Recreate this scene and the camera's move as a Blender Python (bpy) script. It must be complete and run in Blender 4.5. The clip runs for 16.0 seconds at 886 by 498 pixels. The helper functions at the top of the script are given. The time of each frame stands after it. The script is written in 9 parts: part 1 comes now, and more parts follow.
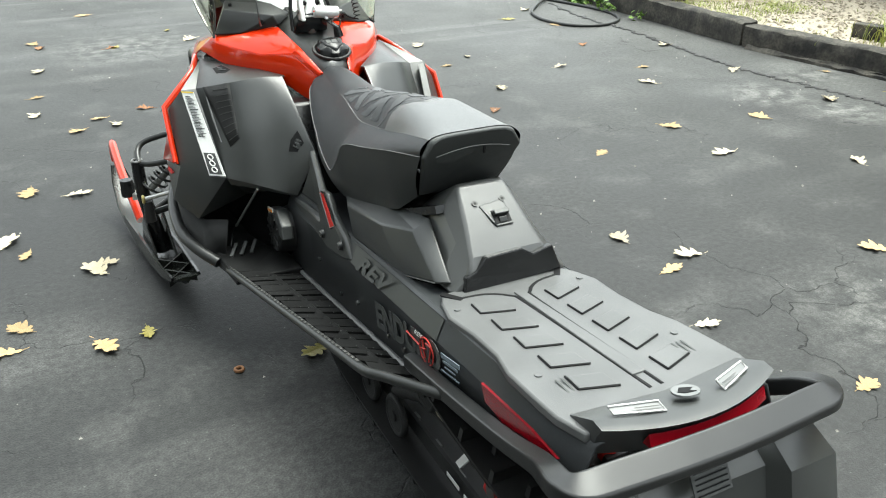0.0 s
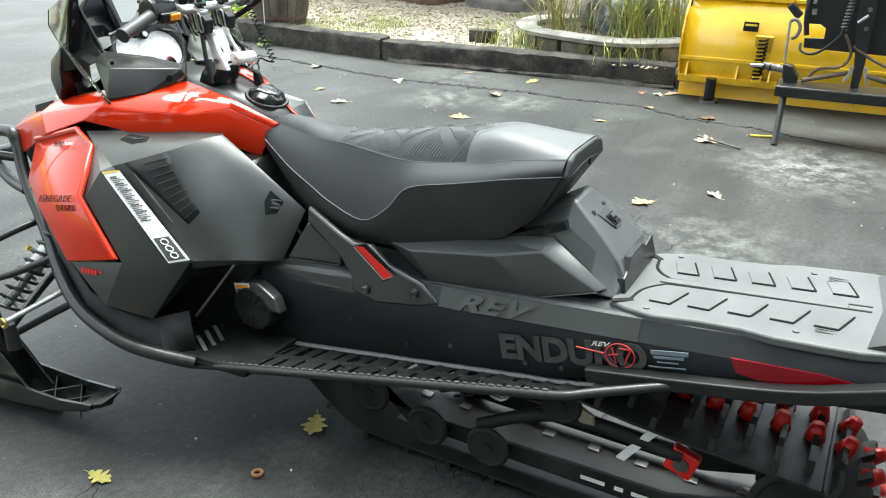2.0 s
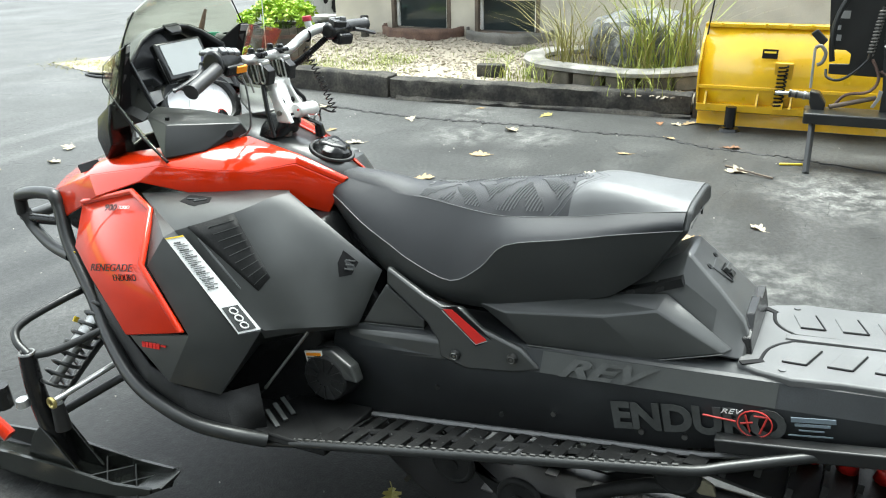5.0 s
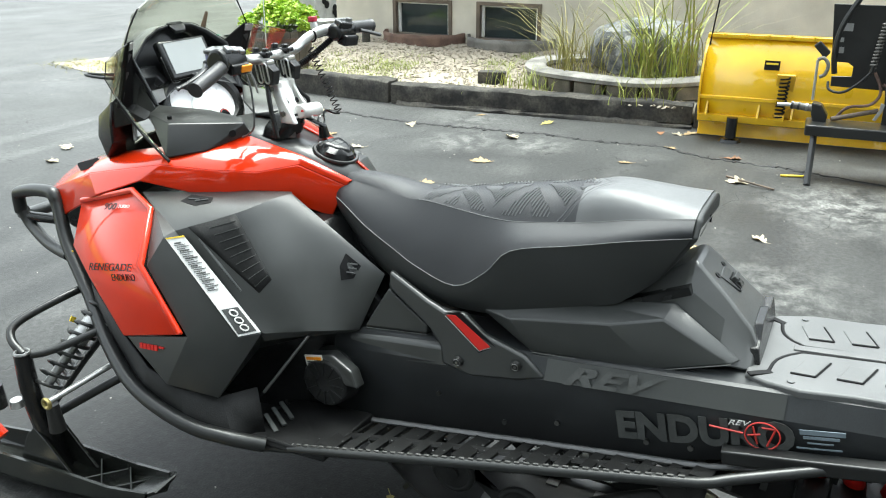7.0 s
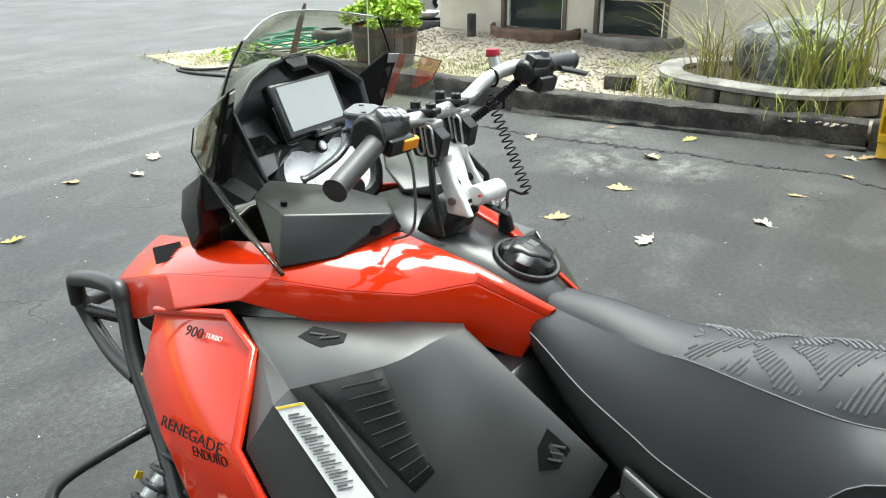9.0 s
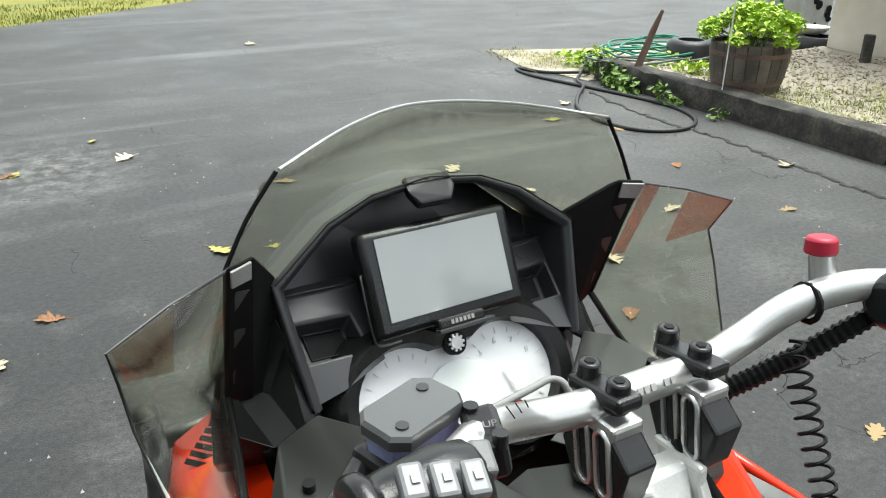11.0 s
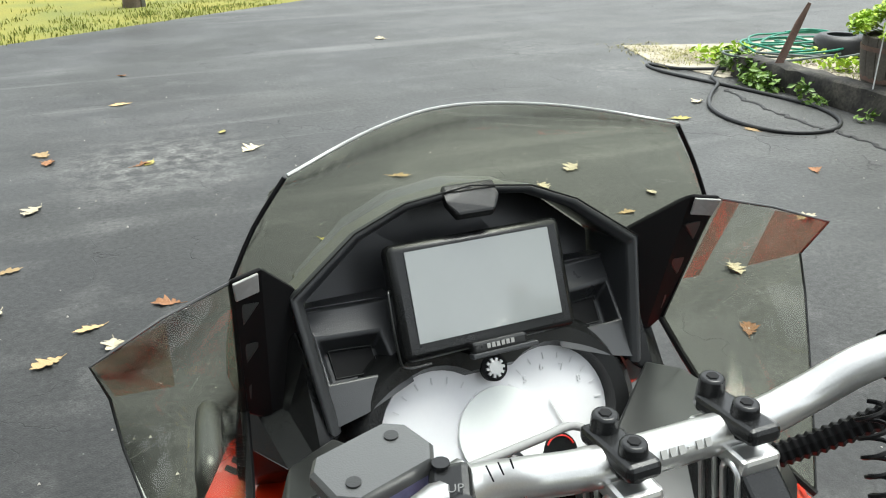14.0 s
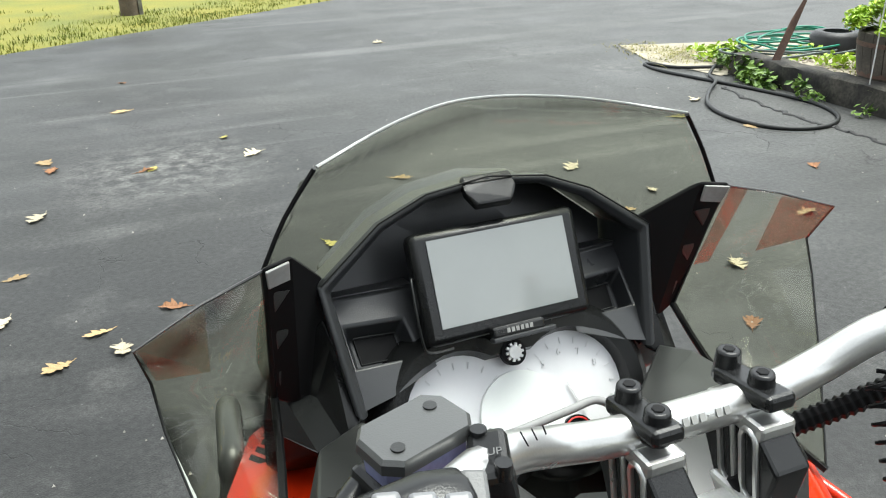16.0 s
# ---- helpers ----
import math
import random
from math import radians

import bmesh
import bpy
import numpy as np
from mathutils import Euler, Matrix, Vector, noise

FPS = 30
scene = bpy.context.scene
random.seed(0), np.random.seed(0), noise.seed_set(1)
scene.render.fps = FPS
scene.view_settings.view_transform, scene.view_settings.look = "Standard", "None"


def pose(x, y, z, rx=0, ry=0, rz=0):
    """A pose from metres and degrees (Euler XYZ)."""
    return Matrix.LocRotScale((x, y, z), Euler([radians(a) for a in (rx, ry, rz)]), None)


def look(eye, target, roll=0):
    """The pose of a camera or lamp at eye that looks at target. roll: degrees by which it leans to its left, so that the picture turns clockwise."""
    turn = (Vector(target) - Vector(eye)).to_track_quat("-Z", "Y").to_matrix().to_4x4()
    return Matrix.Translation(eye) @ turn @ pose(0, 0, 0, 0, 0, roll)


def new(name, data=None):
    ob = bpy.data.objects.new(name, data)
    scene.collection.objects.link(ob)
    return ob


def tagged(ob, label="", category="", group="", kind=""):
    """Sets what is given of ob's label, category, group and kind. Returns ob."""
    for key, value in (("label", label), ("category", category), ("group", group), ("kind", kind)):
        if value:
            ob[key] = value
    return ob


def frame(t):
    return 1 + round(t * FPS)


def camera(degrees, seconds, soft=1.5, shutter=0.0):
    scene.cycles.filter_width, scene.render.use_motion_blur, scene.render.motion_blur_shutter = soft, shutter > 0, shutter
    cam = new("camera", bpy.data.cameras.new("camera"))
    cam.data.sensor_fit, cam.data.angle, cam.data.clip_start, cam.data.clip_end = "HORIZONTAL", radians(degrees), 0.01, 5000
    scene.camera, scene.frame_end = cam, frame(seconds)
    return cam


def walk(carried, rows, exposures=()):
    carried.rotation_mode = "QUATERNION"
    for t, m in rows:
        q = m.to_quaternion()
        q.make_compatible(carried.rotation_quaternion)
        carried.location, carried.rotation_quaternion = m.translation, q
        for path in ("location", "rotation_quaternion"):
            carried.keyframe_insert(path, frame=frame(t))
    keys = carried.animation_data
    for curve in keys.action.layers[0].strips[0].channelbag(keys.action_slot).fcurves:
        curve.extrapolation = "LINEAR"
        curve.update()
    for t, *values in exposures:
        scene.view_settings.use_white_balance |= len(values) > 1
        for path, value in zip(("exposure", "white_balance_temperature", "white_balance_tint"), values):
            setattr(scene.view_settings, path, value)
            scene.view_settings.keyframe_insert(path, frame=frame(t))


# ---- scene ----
cam = camera(57.1, 16.0, soft=1.1)
PATH = [
    (0, (-0.896, -2.191, 1.609), (-0.093, -0.586, 0.726), -0.3),
    (0.5, (-1.265, -1.981, 1.588), (-0.054, -0.654, 0.709), 0.6),
    (1, (-1.549, -1.708, 1.576), (-0.251, -0.456, 0.71), -0.4),
    (1.5, (-1.749, -1.45, 1.602), (-0.302, -0.355, 0.762), 0.2),
    (2, (-1.9, -1.202, 1.615), (-0.307, -0.322, 0.787), 0.3),
    (2.5, (-1.865, -1.013, 1.617), (-0.241, -0.167, 0.813), -1.4),
    (3, (-1.843, -0.929, 1.622), (-0.193, -0.112, 0.841), -2.0),
    (3.5, (-1.839, -0.887, 1.621), (-0.201, -0.04, 0.845), -2.1),
    (4, (-1.849, -0.878, 1.624), (-0.22, -0.01, 0.852), -1.9),
    (6.5, (-1.881, -0.844, 1.61), (-0.227, -0.001, 0.865), -0.4),
    (7, (-1.86, -0.838, 1.605), (-0.213, 0.019, 0.861), -0.2),
    (7.5, (-1.818, -0.803, 1.594), (-0.227, 0.151, 0.846), -0.4),
    (8, (-1.695, -0.614, 1.575), (-0.128, 0.366, 0.812), -0.2),
    (8.5, (-1.522, -0.327, 1.607), (0.057, 0.622, 0.828), 0.3),
    (9, (-1.252, -0.161, 1.61), (0.287, 0.854, 0.835), -0.4),
    (9.5, (-0.919, 0.004, 1.62), (0.449, 1.265, 0.885), 0.7),
    (10, (-0.677, 0.214, 1.627), (0.642, 1.525, 0.892), 2.0),
    (10.2, (-0.611, 0.266, 1.625), (0.647, 1.63, 0.879), 1.9),
    (12.3, (-0.323, 0.284, 1.613), (0.349, 1.978, 0.788), -0.9),
    (12.5, (-0.31, 0.292, 1.605), (0.362, 1.984, 0.777), -1.0),
    (13, (-0.301, 0.305, 1.598), (0.37, 1.993, 0.762), -0.8),
    (13.5, (-0.308, 0.304, 1.606), (0.363, 1.996, 0.778), -0.6),
    (14, (-0.317, 0.304, 1.608), (0.356, 2.007, 0.805), -0.9),
    (14.5, (-0.324, 0.296, 1.611), (0.347, 1.998, 0.803), -1.3),
    (15, (-0.331, 0.292, 1.61), (0.343, 2.003, 0.824), -1.2),
    (15.5, (-0.341, 0.289, 1.611), (0.335, 1.999, 0.825), -1.6),
    (16, (-0.35, 0.281, 1.607), (0.326, 1.986, 0.811), -1.8),
]
walk(cam, [(t, look(eye, target, roll)) for t, eye, target, roll in PATH], exposures=[(0.0, 2.08, 6350, 2), (1.5, 2.28, 6250, 2), (3.5, 2.34, 6150, 2), (7.0, 2.28, 6150, 2), (8.5, 2.22, 6200, 2), (9.5, 1.87, 6250, 2), (10.2, 1.70, 6300, 3), (12.5, 1.70, 6300, 5), (16.0, 1.70, 6300, 5)])

# ---- world and light: bright overcast day ----
world = bpy.data.worlds.new("overcast_sky")
scene.world = world
world.use_nodes = True
wn, wl = world.node_tree.nodes, world.node_tree.links
sky = wn.new("ShaderNodeTexSky")
sky.sky_type, sky.sun_disc = "NISHITA", False
sky.sun_elevation, sky.sun_rotation = radians(72), radians(80)
sky.air_density, sky.dust_density, sky.ozone_density = 1.0, 2.5, 1.0
pale = wn.new("ShaderNodeHueSaturation")
pale.inputs["Saturation"].default_value = 0.14
wl.new(sky.outputs["Color"], pale.inputs["Color"])
wl.new(pale.outputs["Color"], wn["Background"].inputs["Color"])
wn["Background"].inputs["Strength"].default_value = 0.122

sun_data = bpy.data.lights.new("sun", "SUN")
sun_data.energy, sun_data.angle, sun_data.color = 1.5, radians(38), (1.0, 0.98, 0.90)
sun = new("sun", sun_data)
sun.matrix_world = look((3.04, 0.54, 9.51), (0, 0, 0))

from mathutils.bvhtree import BVHTree

# ---- mesh helpers ----


def bm_of(verts, faces):
    bm = bmesh.new()
    vs = [bm.verts.new(v) for v in verts]
    for f in faces:
        bm.faces.new([vs[i] for i in f])
    bmesh.ops.recalc_face_normals(bm, faces=bm.faces)
    return bm


def mesh_ob(name, bm, material, smooth=30):
    me = bpy.data.meshes.new(name)
    bm.to_mesh(me)
    bm.free()
    me.materials.append(material)
    if smooth:
        for p in me.polygons:
            p.use_smooth = True
        if smooth < 180:
            me.set_sharp_from_angle(angle=radians(smooth))
    return new(name, me)


def part(name, bm, material, parent, label="", smooth=30, solid=0.0, bevel=0.0, sub=0):
    """Link a bmesh as one mesh object under a thing or a part."""
    ob = mesh_ob(name, bm, material, smooth)
    if sub:
        m = ob.modifiers.new("sub", "SUBSURF")
        m.levels = m.render_levels = sub
    if solid:
        m = ob.modifiers.new("solid", "SOLIDIFY")
        m.thickness, m.offset = solid, -1
    if bevel:
        m = ob.modifiers.new("bevel", "BEVEL")
        m.width, m.segments, m.limit_method, m.angle_limit = bevel, 2, "ANGLE", radians(25)
    if parent is not None:
        ob.parent = parent
        ob.matrix_parent_inverse = Matrix() if parent.parent else parent.matrix_basis.inverted()
    if label:
        tagged(ob, label)
    return ob


def thing(name, at, label, category, group="", kind=""):
    ob = new(name)
    ob.empty_display_size = 0.1
    ob.matrix_basis = Matrix.Translation(at)
    return tagged(ob, label, category, group, kind)


def solo(name, bm, material, label, category, group="", kind="", smooth=30, **mods):
    ob = part(name, bm, material, None, label, smooth, **mods)
    return tagged(ob, label, category, group, kind)


def box(c, s, m=None, bm=None):
    bm = bm or bmesh.new()
    mat = Matrix.Translation(c) @ (m or Matrix()) @ Matrix.Diagonal((*s, 1))
    bmesh.ops.create_cube(bm, size=1, matrix=mat)
    return bm


def rot(rx=0, ry=0, rz=0):
    return Euler([radians(a) for a in (rx, ry, rz)]).to_matrix().to_4x4()


def rod(a, b, r, r2=None, seg=14, bm=None):
    bm = bm or bmesh.new()
    a, b = Vector(a), Vector(b)
    d = b - a
    m = Matrix.Translation((a + b) / 2) @ d.to_track_quat("Z", "Y").to_matrix().to_4x4()
    bmesh.ops.create_cone(bm, cap_ends=True, segments=seg, radius1=r, radius2=r if r2 is None else r2, depth=d.length, matrix=m)
    return bm


def glide(pts, n=6, closed=False):
    """Points along a smooth curve through pts."""
    p = [Vector(q) for q in pts]
    if n <= 1:
        return p
    k, out = len(p), []
    for i in range(k if closed else k - 1):
        if closed:
            a, b, c, d = (p[(i + j) % k] for j in (-1, 0, 1, 2))
        else:
            a, b, c, d = p[max(i - 1, 0)], p[i], p[i + 1], p[min(i + 2, k - 1)]
        for s in range(n):
            t = s / n
            out.append(0.5 * ((2 * b) + (c - a) * t + (2 * a - 5 * b + 4 * c - d) * t * t + (3 * b - a - 3 * c + d) * t ** 3))
    if not closed:
        out.append(p[-1])
    return out


def tube(pts, r, seg=10, n=5, closed=False, bm=None, flat=1.0):
    """A bent pipe through pts; r is a radius or a function of 0..1."""
    bm = bm or bmesh.new()
    line = glide(pts, n, closed)
    k = len(line)
    rings, side = [], None
    for i, p in enumerate(line):
        d = (line[(i + 1) % k] - line[i - 1]) if closed else (line[min(i + 1, k - 1)] - line[max(i - 1, 0)])
        d.normalize()
        if side is None:
            side = d.orthogonal().normalized()
            if abs(d.z) < 0.9:
                side = d.cross(Vector((0, 0, 1))).normalized()
        side = (side - d * side.dot(d)).normalized()
        up = d.cross(side)
        rad = r(i / max(k - 1, 1)) if callable(r) else r
        rings.append([bm.verts.new(p + rad * (math.cos(a) * side + flat * math.sin(a) * up)) for a in (2 * math.pi * j / seg for j in range(seg))])
    for i in range(k if closed else k - 1):
        a, b = rings[i], rings[(i + 1) % k]
        for j in range(seg):
            bm.faces.new((a[j], a[(j + 1) % seg], b[(j + 1) % seg], b[j]))
    if not closed:
        bm.faces.new(rings[0][::-1])
        bm.faces.new(rings[-1])
    return bm


def coil(a, b, radius, wire, turns, seg=6, per=12):
    a, b = Vector(a), Vector(b)
    d = (b - a).normalized()
    s = d.orthogonal().normalized()
    u = d.cross(s)
    k = int(turns * per)
    pts = []
    for i in range(k + 1):
        w = 2 * math.pi * i / per
        pts.append(a.lerp(b, i / k) + radius * (math.cos(w) * s + math.sin(w) * u))
    return tube(pts, wire, seg, 1)


def loft(rings, caps=True, closed=True):
    bm = bmesh.new()
    rr = [[bm.verts.new(v) for v in ring] for ring in rings]
    n = len(rr[0])
    for a, b in zip(rr, rr[1:]):
        for j in range(n if closed else n - 1):
            bm.faces.new((a[j], a[(j + 1) % n], b[(j + 1) % n], b[j]))
    if caps:
        bm.faces.new(rr[0][::-1])
        bm.faces.new(rr[-1])
    bmesh.ops.recalc_face_normals(bm, faces=bm.faces)
    return bm


def slab(outline, normal, depth):
    """A plate: an outline pushed along normal."""
    n = Vector(normal).normalized() * depth
    top = [Vector(p) for p in outline]
    return loft([top, [p - n for p in top]])


def outward(bm, way):
    """Turn the faces so that on the whole they look along way."""
    bm.normal_update()
    if sum((f.normal * f.calc_area() for f in bm.faces), Vector()).dot(Vector(way)) < 0:
        bmesh.ops.reverse_faces(bm, faces=bm.faces)
    return bm


def laid_on(tree, pts, way, lift):
    """Points moved along way until they lie just above a surface."""
    w = Vector(way).normalized()
    out = []
    for p in pts:
        hit = tree.ray_cast(Vector(p) + w * 0.15, -w)[0]
        out.append((hit if hit is not None else Vector(p)) + w * lift)
    return out


def mirror(bm):
    bmesh.ops.scale(bm, vec=(-1, 1, 1), verts=bm.verts)
    bmesh.ops.reverse_faces(bm, faces=bm.faces)
    return bm


def frame_at(o, right, up):
    x = Vector(right).normalized()
    z = x.cross(Vector(up)).normalized()
    y = z.cross(x)
    return Matrix.Translation(o) @ Matrix((x, y, z)).transposed().to_4x4()


def lettering(name, words, size, m, material, parent, shear=0.0, wide=1.0, label="", depth=0.0006, bold=0.0, apart=False):
    cu = bpy.data.curves.new(name, "FONT")
    cu.body, cu.size, cu.shear, cu.extrude, cu.resolution_u, cu.offset = words, size, shear, depth, 3, bold
    tmp = bpy.data.objects.new(name, cu)
    me = bpy.data.meshes.new_from_object(tmp)
    bpy.data.objects.remove(tmp)
    bm = bmesh.new()
    bm.from_mesh(me)
    bpy.data.meshes.remove(me)
    bmesh.ops.transform(bm, matrix=m @ Matrix.Diagonal((wide, 1, 1, 1)), verts=bm.verts)
    if not apart:
        return part(name, bm, material, parent, label, smooth=0)
    left = set(bm.faces)
    while left:
        todo, isle = [next(iter(left))], set()
        while todo:
            f = todo.pop()
            if f in isle:
                continue
            isle.add(f)
            todo += [g for v in f.verts for g in v.link_faces if g not in isle]
        left -= isle
        ordered = sorted(isle, key=lambda f: f.index)
        verts = sorted({v for f in ordered for v in f.verts}, key=lambda v: v.index)
        at = {v: i for i, v in enumerate(verts)}
        part("letter", bm_of([tuple(v.co) for v in verts], [[at[v] for v in f.verts] for f in ordered]), material, parent, label, smooth=0)
    bm.free()


def pieces(name, bm, material, places, parent, smooth=0):
    """Alike pieces as objects of their own on one mesh, under one thing."""
    first = mesh_ob(name, bm, material, smooth)
    me = first.data
    for i, m in enumerate(places):
        ob = new(name, me) if i else first
        ob.parent = parent
        ob.matrix_parent_inverse = parent.matrix_basis.inverted()
        ob.matrix_basis = m


# ---- materials ----


def material(name, color, rough=0.5, metal=0.0, vary=0.15, scale=8.0, fine=180.0, bump=0.15, spread=0.1, coat=0.0, second=None, contrast=(0.35, 0.7), piece=0.0, spec=0.5):
    """A surface with large stains and fine grain: color varies at two scales, and so do gloss and relief."""
    mt = bpy.data.materials.new(name)
    mt.use_nodes = True
    n, l = mt.node_tree.nodes, mt.node_tree.links
    b = n["Principled BSDF"]
    co = n.new("ShaderNodeTexCoord")
    big, small = n.new("ShaderNodeTexNoise"), n.new("ShaderNodeTexNoise")
    big.inputs["Scale"].default_value, big.inputs["Detail"].default_value = scale, 6
    small.inputs["Scale"].default_value, small.inputs["Detail"].default_value = fine, 3
    for t in (big, small):
        l.new(co.outputs["Object"], t.inputs["Vector"])
    ramp = n.new("ShaderNodeMapRange")
    ramp.inputs["From Min"].default_value, ramp.inputs["From Max"].default_value = contrast
    l.new(big.outputs["Fac"], ramp.inputs["Value"])
    mix = n.new("ShaderNodeMix")
    mix.data_type = "RGBA"
    lo = second or [c * (1 - vary) for c in color]
    mix.inputs[6].default_value = (*lo, 1)
    mix.inputs[7].default_value = (*[min(1, c * (1 + vary * 0.6)) if second is None else c for c in color], 1)
    l.new(ramp.outputs["Result"], mix.inputs["Factor"])
    grain = n.new("ShaderNodeMix")
    grain.data_type, grain.blend_type = "RGBA", "MULTIPLY"
    grain.inputs["Factor"].default_value = min(1.0, vary * 1.6)
    l.new(mix.outputs[2], grain.inputs[6])
    l.new(small.outputs["Fac"], grain.inputs[7])
    lift = n.new("ShaderNodeMix")
    lift.data_type, lift.blend_type = "RGBA", "MULTIPLY"
    lift.inputs["Factor"].default_value = 1.0
    g = 1 + vary * 0.8
    lift.inputs[7].default_value = (g, g, g, 1)
    l.new(grain.outputs[2], lift.inputs[6])
    last = lift.outputs[2]
    if piece:
        info, pr, pm = n.new("ShaderNodeObjectInfo"), n.new("ShaderNodeMapRange"), n.new("ShaderNodeMix")
        pr.inputs["To Min"].default_value, pr.inputs["To Max"].default_value = 1 - piece, 1 + piece
        l.new(info.outputs["Random"], pr.inputs["Value"])
        pm.data_type, pm.blend_type = "RGBA", "MULTIPLY"
        pm.inputs["Factor"].default_value = 1.0
        l.new(last, pm.inputs[6])
        l.new(pr.outputs["Result"], pm.inputs[7])
        last = pm.outputs[2]
    l.new(last, b.inputs["Base Color"])
    rr = n.new("ShaderNodeMapRange")
    rr.inputs["To Min"].default_value, rr.inputs["To Max"].default_value = max(0.02, rough - spread), min(1, rough + spread)
    l.new(big.outputs["Fac"], rr.inputs["Value"])
    l.new(rr.outputs["Result"], b.inputs["Roughness"])
    b.inputs["Metallic"].default_value = metal
    b.inputs["Coat Weight"].default_value = coat
    b.inputs["Coat Roughness"].default_value = 0.04
    b.inputs["Specular IOR Level"].default_value = spec
    if bump:
        bp = n.new("ShaderNodeBump")
        bp.inputs["Strength"].default_value, bp.inputs["Distance"].default_value = bump, 0.002
        l.new(small.outputs["Fac"], bp.inputs["Height"])
        l.new(bp.outputs["Normal"], b.inputs["Normal"])
    return mt


def tinted(name, color, rough=0.02, alpha=0.6, clarity=0.76, scuff=0.0):
    """Thin tinted sheet: part of the light goes straight through, the rest meets a glossy dark skin."""
    mt = bpy.data.materials.new(name)
    mt.use_nodes = True
    n, l = mt.node_tree.nodes, mt.node_tree.links
    b, out = n["Principled BSDF"], n["Material Output"]
    b.inputs["Base Color"].default_value = (*color, 1)
    b.inputs["Roughness"].default_value = rough
    noise_t, rr = n.new("ShaderNodeTexNoise"), n.new("ShaderNodeMapRange")
    noise_t.inputs["Scale"].default_value = 14
    rr.inputs["To Min"].default_value, rr.inputs["To Max"].default_value = rough, rough + 0.1
    l.new(noise_t.outputs["Fac"], rr.inputs["Value"])
    l.new(rr.outputs["Result"], b.inputs["Roughness"])
    clear, mix = n.new("ShaderNodeBsdfTransparent"), n.new("ShaderNodeMixShader")
    clear.inputs["Color"].default_value = (clarity, clarity * 1.012, clarity * 0.935, 1)
    mix.inputs["Fac"].default_value = alpha
    l.new(clear.outputs["BSDF"], mix.inputs[1])
    l.new(b.outputs["BSDF"], mix.inputs[2])
    last = mix.outputs["Shader"]
    if scuff:
        # fine pale scratches
        co, mp, sn, sr = n.new("ShaderNodeTexCoord"), n.new("ShaderNodeMapping"), n.new("ShaderNodeTexNoise"), n.new("ShaderNodeMapRange")
        mp.inputs["Scale"].default_value, mp.inputs["Rotation"].default_value = (30, 30, 5), (0.5, 0.3, 0)
        sn.inputs["Scale"].default_value, sn.inputs["Detail"].default_value = 1.0, 6
        sr.inputs["From Min"].default_value, sr.inputs["From Max"].default_value, sr.inputs["To Max"].default_value = 0.66, 0.82, scuff
        pale_, mx = n.new("ShaderNodeBsdfDiffuse"), n.new("ShaderNodeMixShader")
        pale_.inputs["Color"].default_value = (0.5, 0.5, 0.48, 1)
        l.new(co.outputs["Object"], mp.inputs["Vector"])
        l.new(mp.outputs["Vector"], sn.inputs["Vector"])
        l.new(sn.outputs["Fac"], sr.inputs["Value"])
        l.new(sr.outputs["Result"], mx.inputs["Fac"])
        l.new(last, mx.inputs[1])
        l.new(pale_.outputs["BSDF"], mx.inputs[2])
        last = mx.outputs["Shader"]
    # mirror-like skin that grows towards grazing angles
    lw, pw, sc_, gl, ms = n.new("ShaderNodeLayerWeight"), n.new("ShaderNodeMath"), n.new("ShaderNodeMath"), n.new("ShaderNodeBsdfGlossy"), n.new("ShaderNodeMixShader")
    pw.operation, sc_.operation = "POWER", "MULTIPLY_ADD"
    pw.inputs[1].default_value, sc_.inputs[1].default_value, sc_.inputs[2].default_value = 5.0, 0.8, 0.035
    gl.inputs["Roughness"].default_value = 0.03
    l.new(lw.outputs["Facing"], pw.inputs[0])
    l.new(pw.outputs["Value"], sc_.inputs[0])
    l.new(sc_.outputs["Value"], ms.inputs["Fac"])
    l.new(last, ms.inputs[1])
    l.new(gl.outputs["BSDF"], ms.inputs[2])
    l.new(ms.outputs["Shader"], out.inputs["Surface"])
    return mt


ORANGE = material("orange_red_paint", (0.60, 0.026, 0.0025), 0.30, vary=0.06, fine=900, bump=0.02, coat=0.9, spread=0.04, spec=0.05)
ORANGE.node_tree.nodes["Principled BSDF"].inputs["Coat IOR"].default_value = 1.52
BLACK = material("black_plastic", (0.0125, 0.013, 0.0133), 0.24, vary=0.2, fine=700, bump=0.10, spec=0.38)
GREY = material("charcoal_plastic", (0.036, 0.0382, 0.037), 0.34, vary=0.14, fine=900, bump=0.14, spread=0.06, spec=0.7)
DECK = material("grey_deck_plastic", (0.108, 0.110, 0.110), 0.42, vary=0.18, fine=600, bump=0.25, spread=0.06, spec=0.45)
TUNNEL = material("black_coated_aluminium", (0.032, 0.0345, 0.0365), 0.40, spec=0.36, metal=0.0, vary=0.3, scale=5, fine=400, bump=0.05)
VINYL = material("grey_black_vinyl", (0.0165, 0.0178, 0.0205), 0.46, vary=0.1, fine=1200, bump=0.3, spread=0.05)
VINYL_SIDE = material("black_vinyl", (0.032, 0.0345, 0.034), 0.44, vary=0.12, fine=1200, bump=0.3)
RUBBER = material("black_rubber", (0.018, 0.018, 0.0178), 0.46, vary=0.3, fine=300, bump=0.4, spec=0.5)
TUBING = material("satin_black_tube", (0.018, 0.019, 0.0185), 0.34, vary=0.15, fine=800, bump=0.08)
STEEL = material("dull_steel", (0.30, 0.30, 0.29), 0.35, metal=1.0, vary=0.25, fine=300, bump=0.1)
ALLOY = material("brushed_silver_aluminium", (0.60, 0.60, 0.585), 0.30, metal=0.85, vary=0.08, fine=500, bump=0.06)
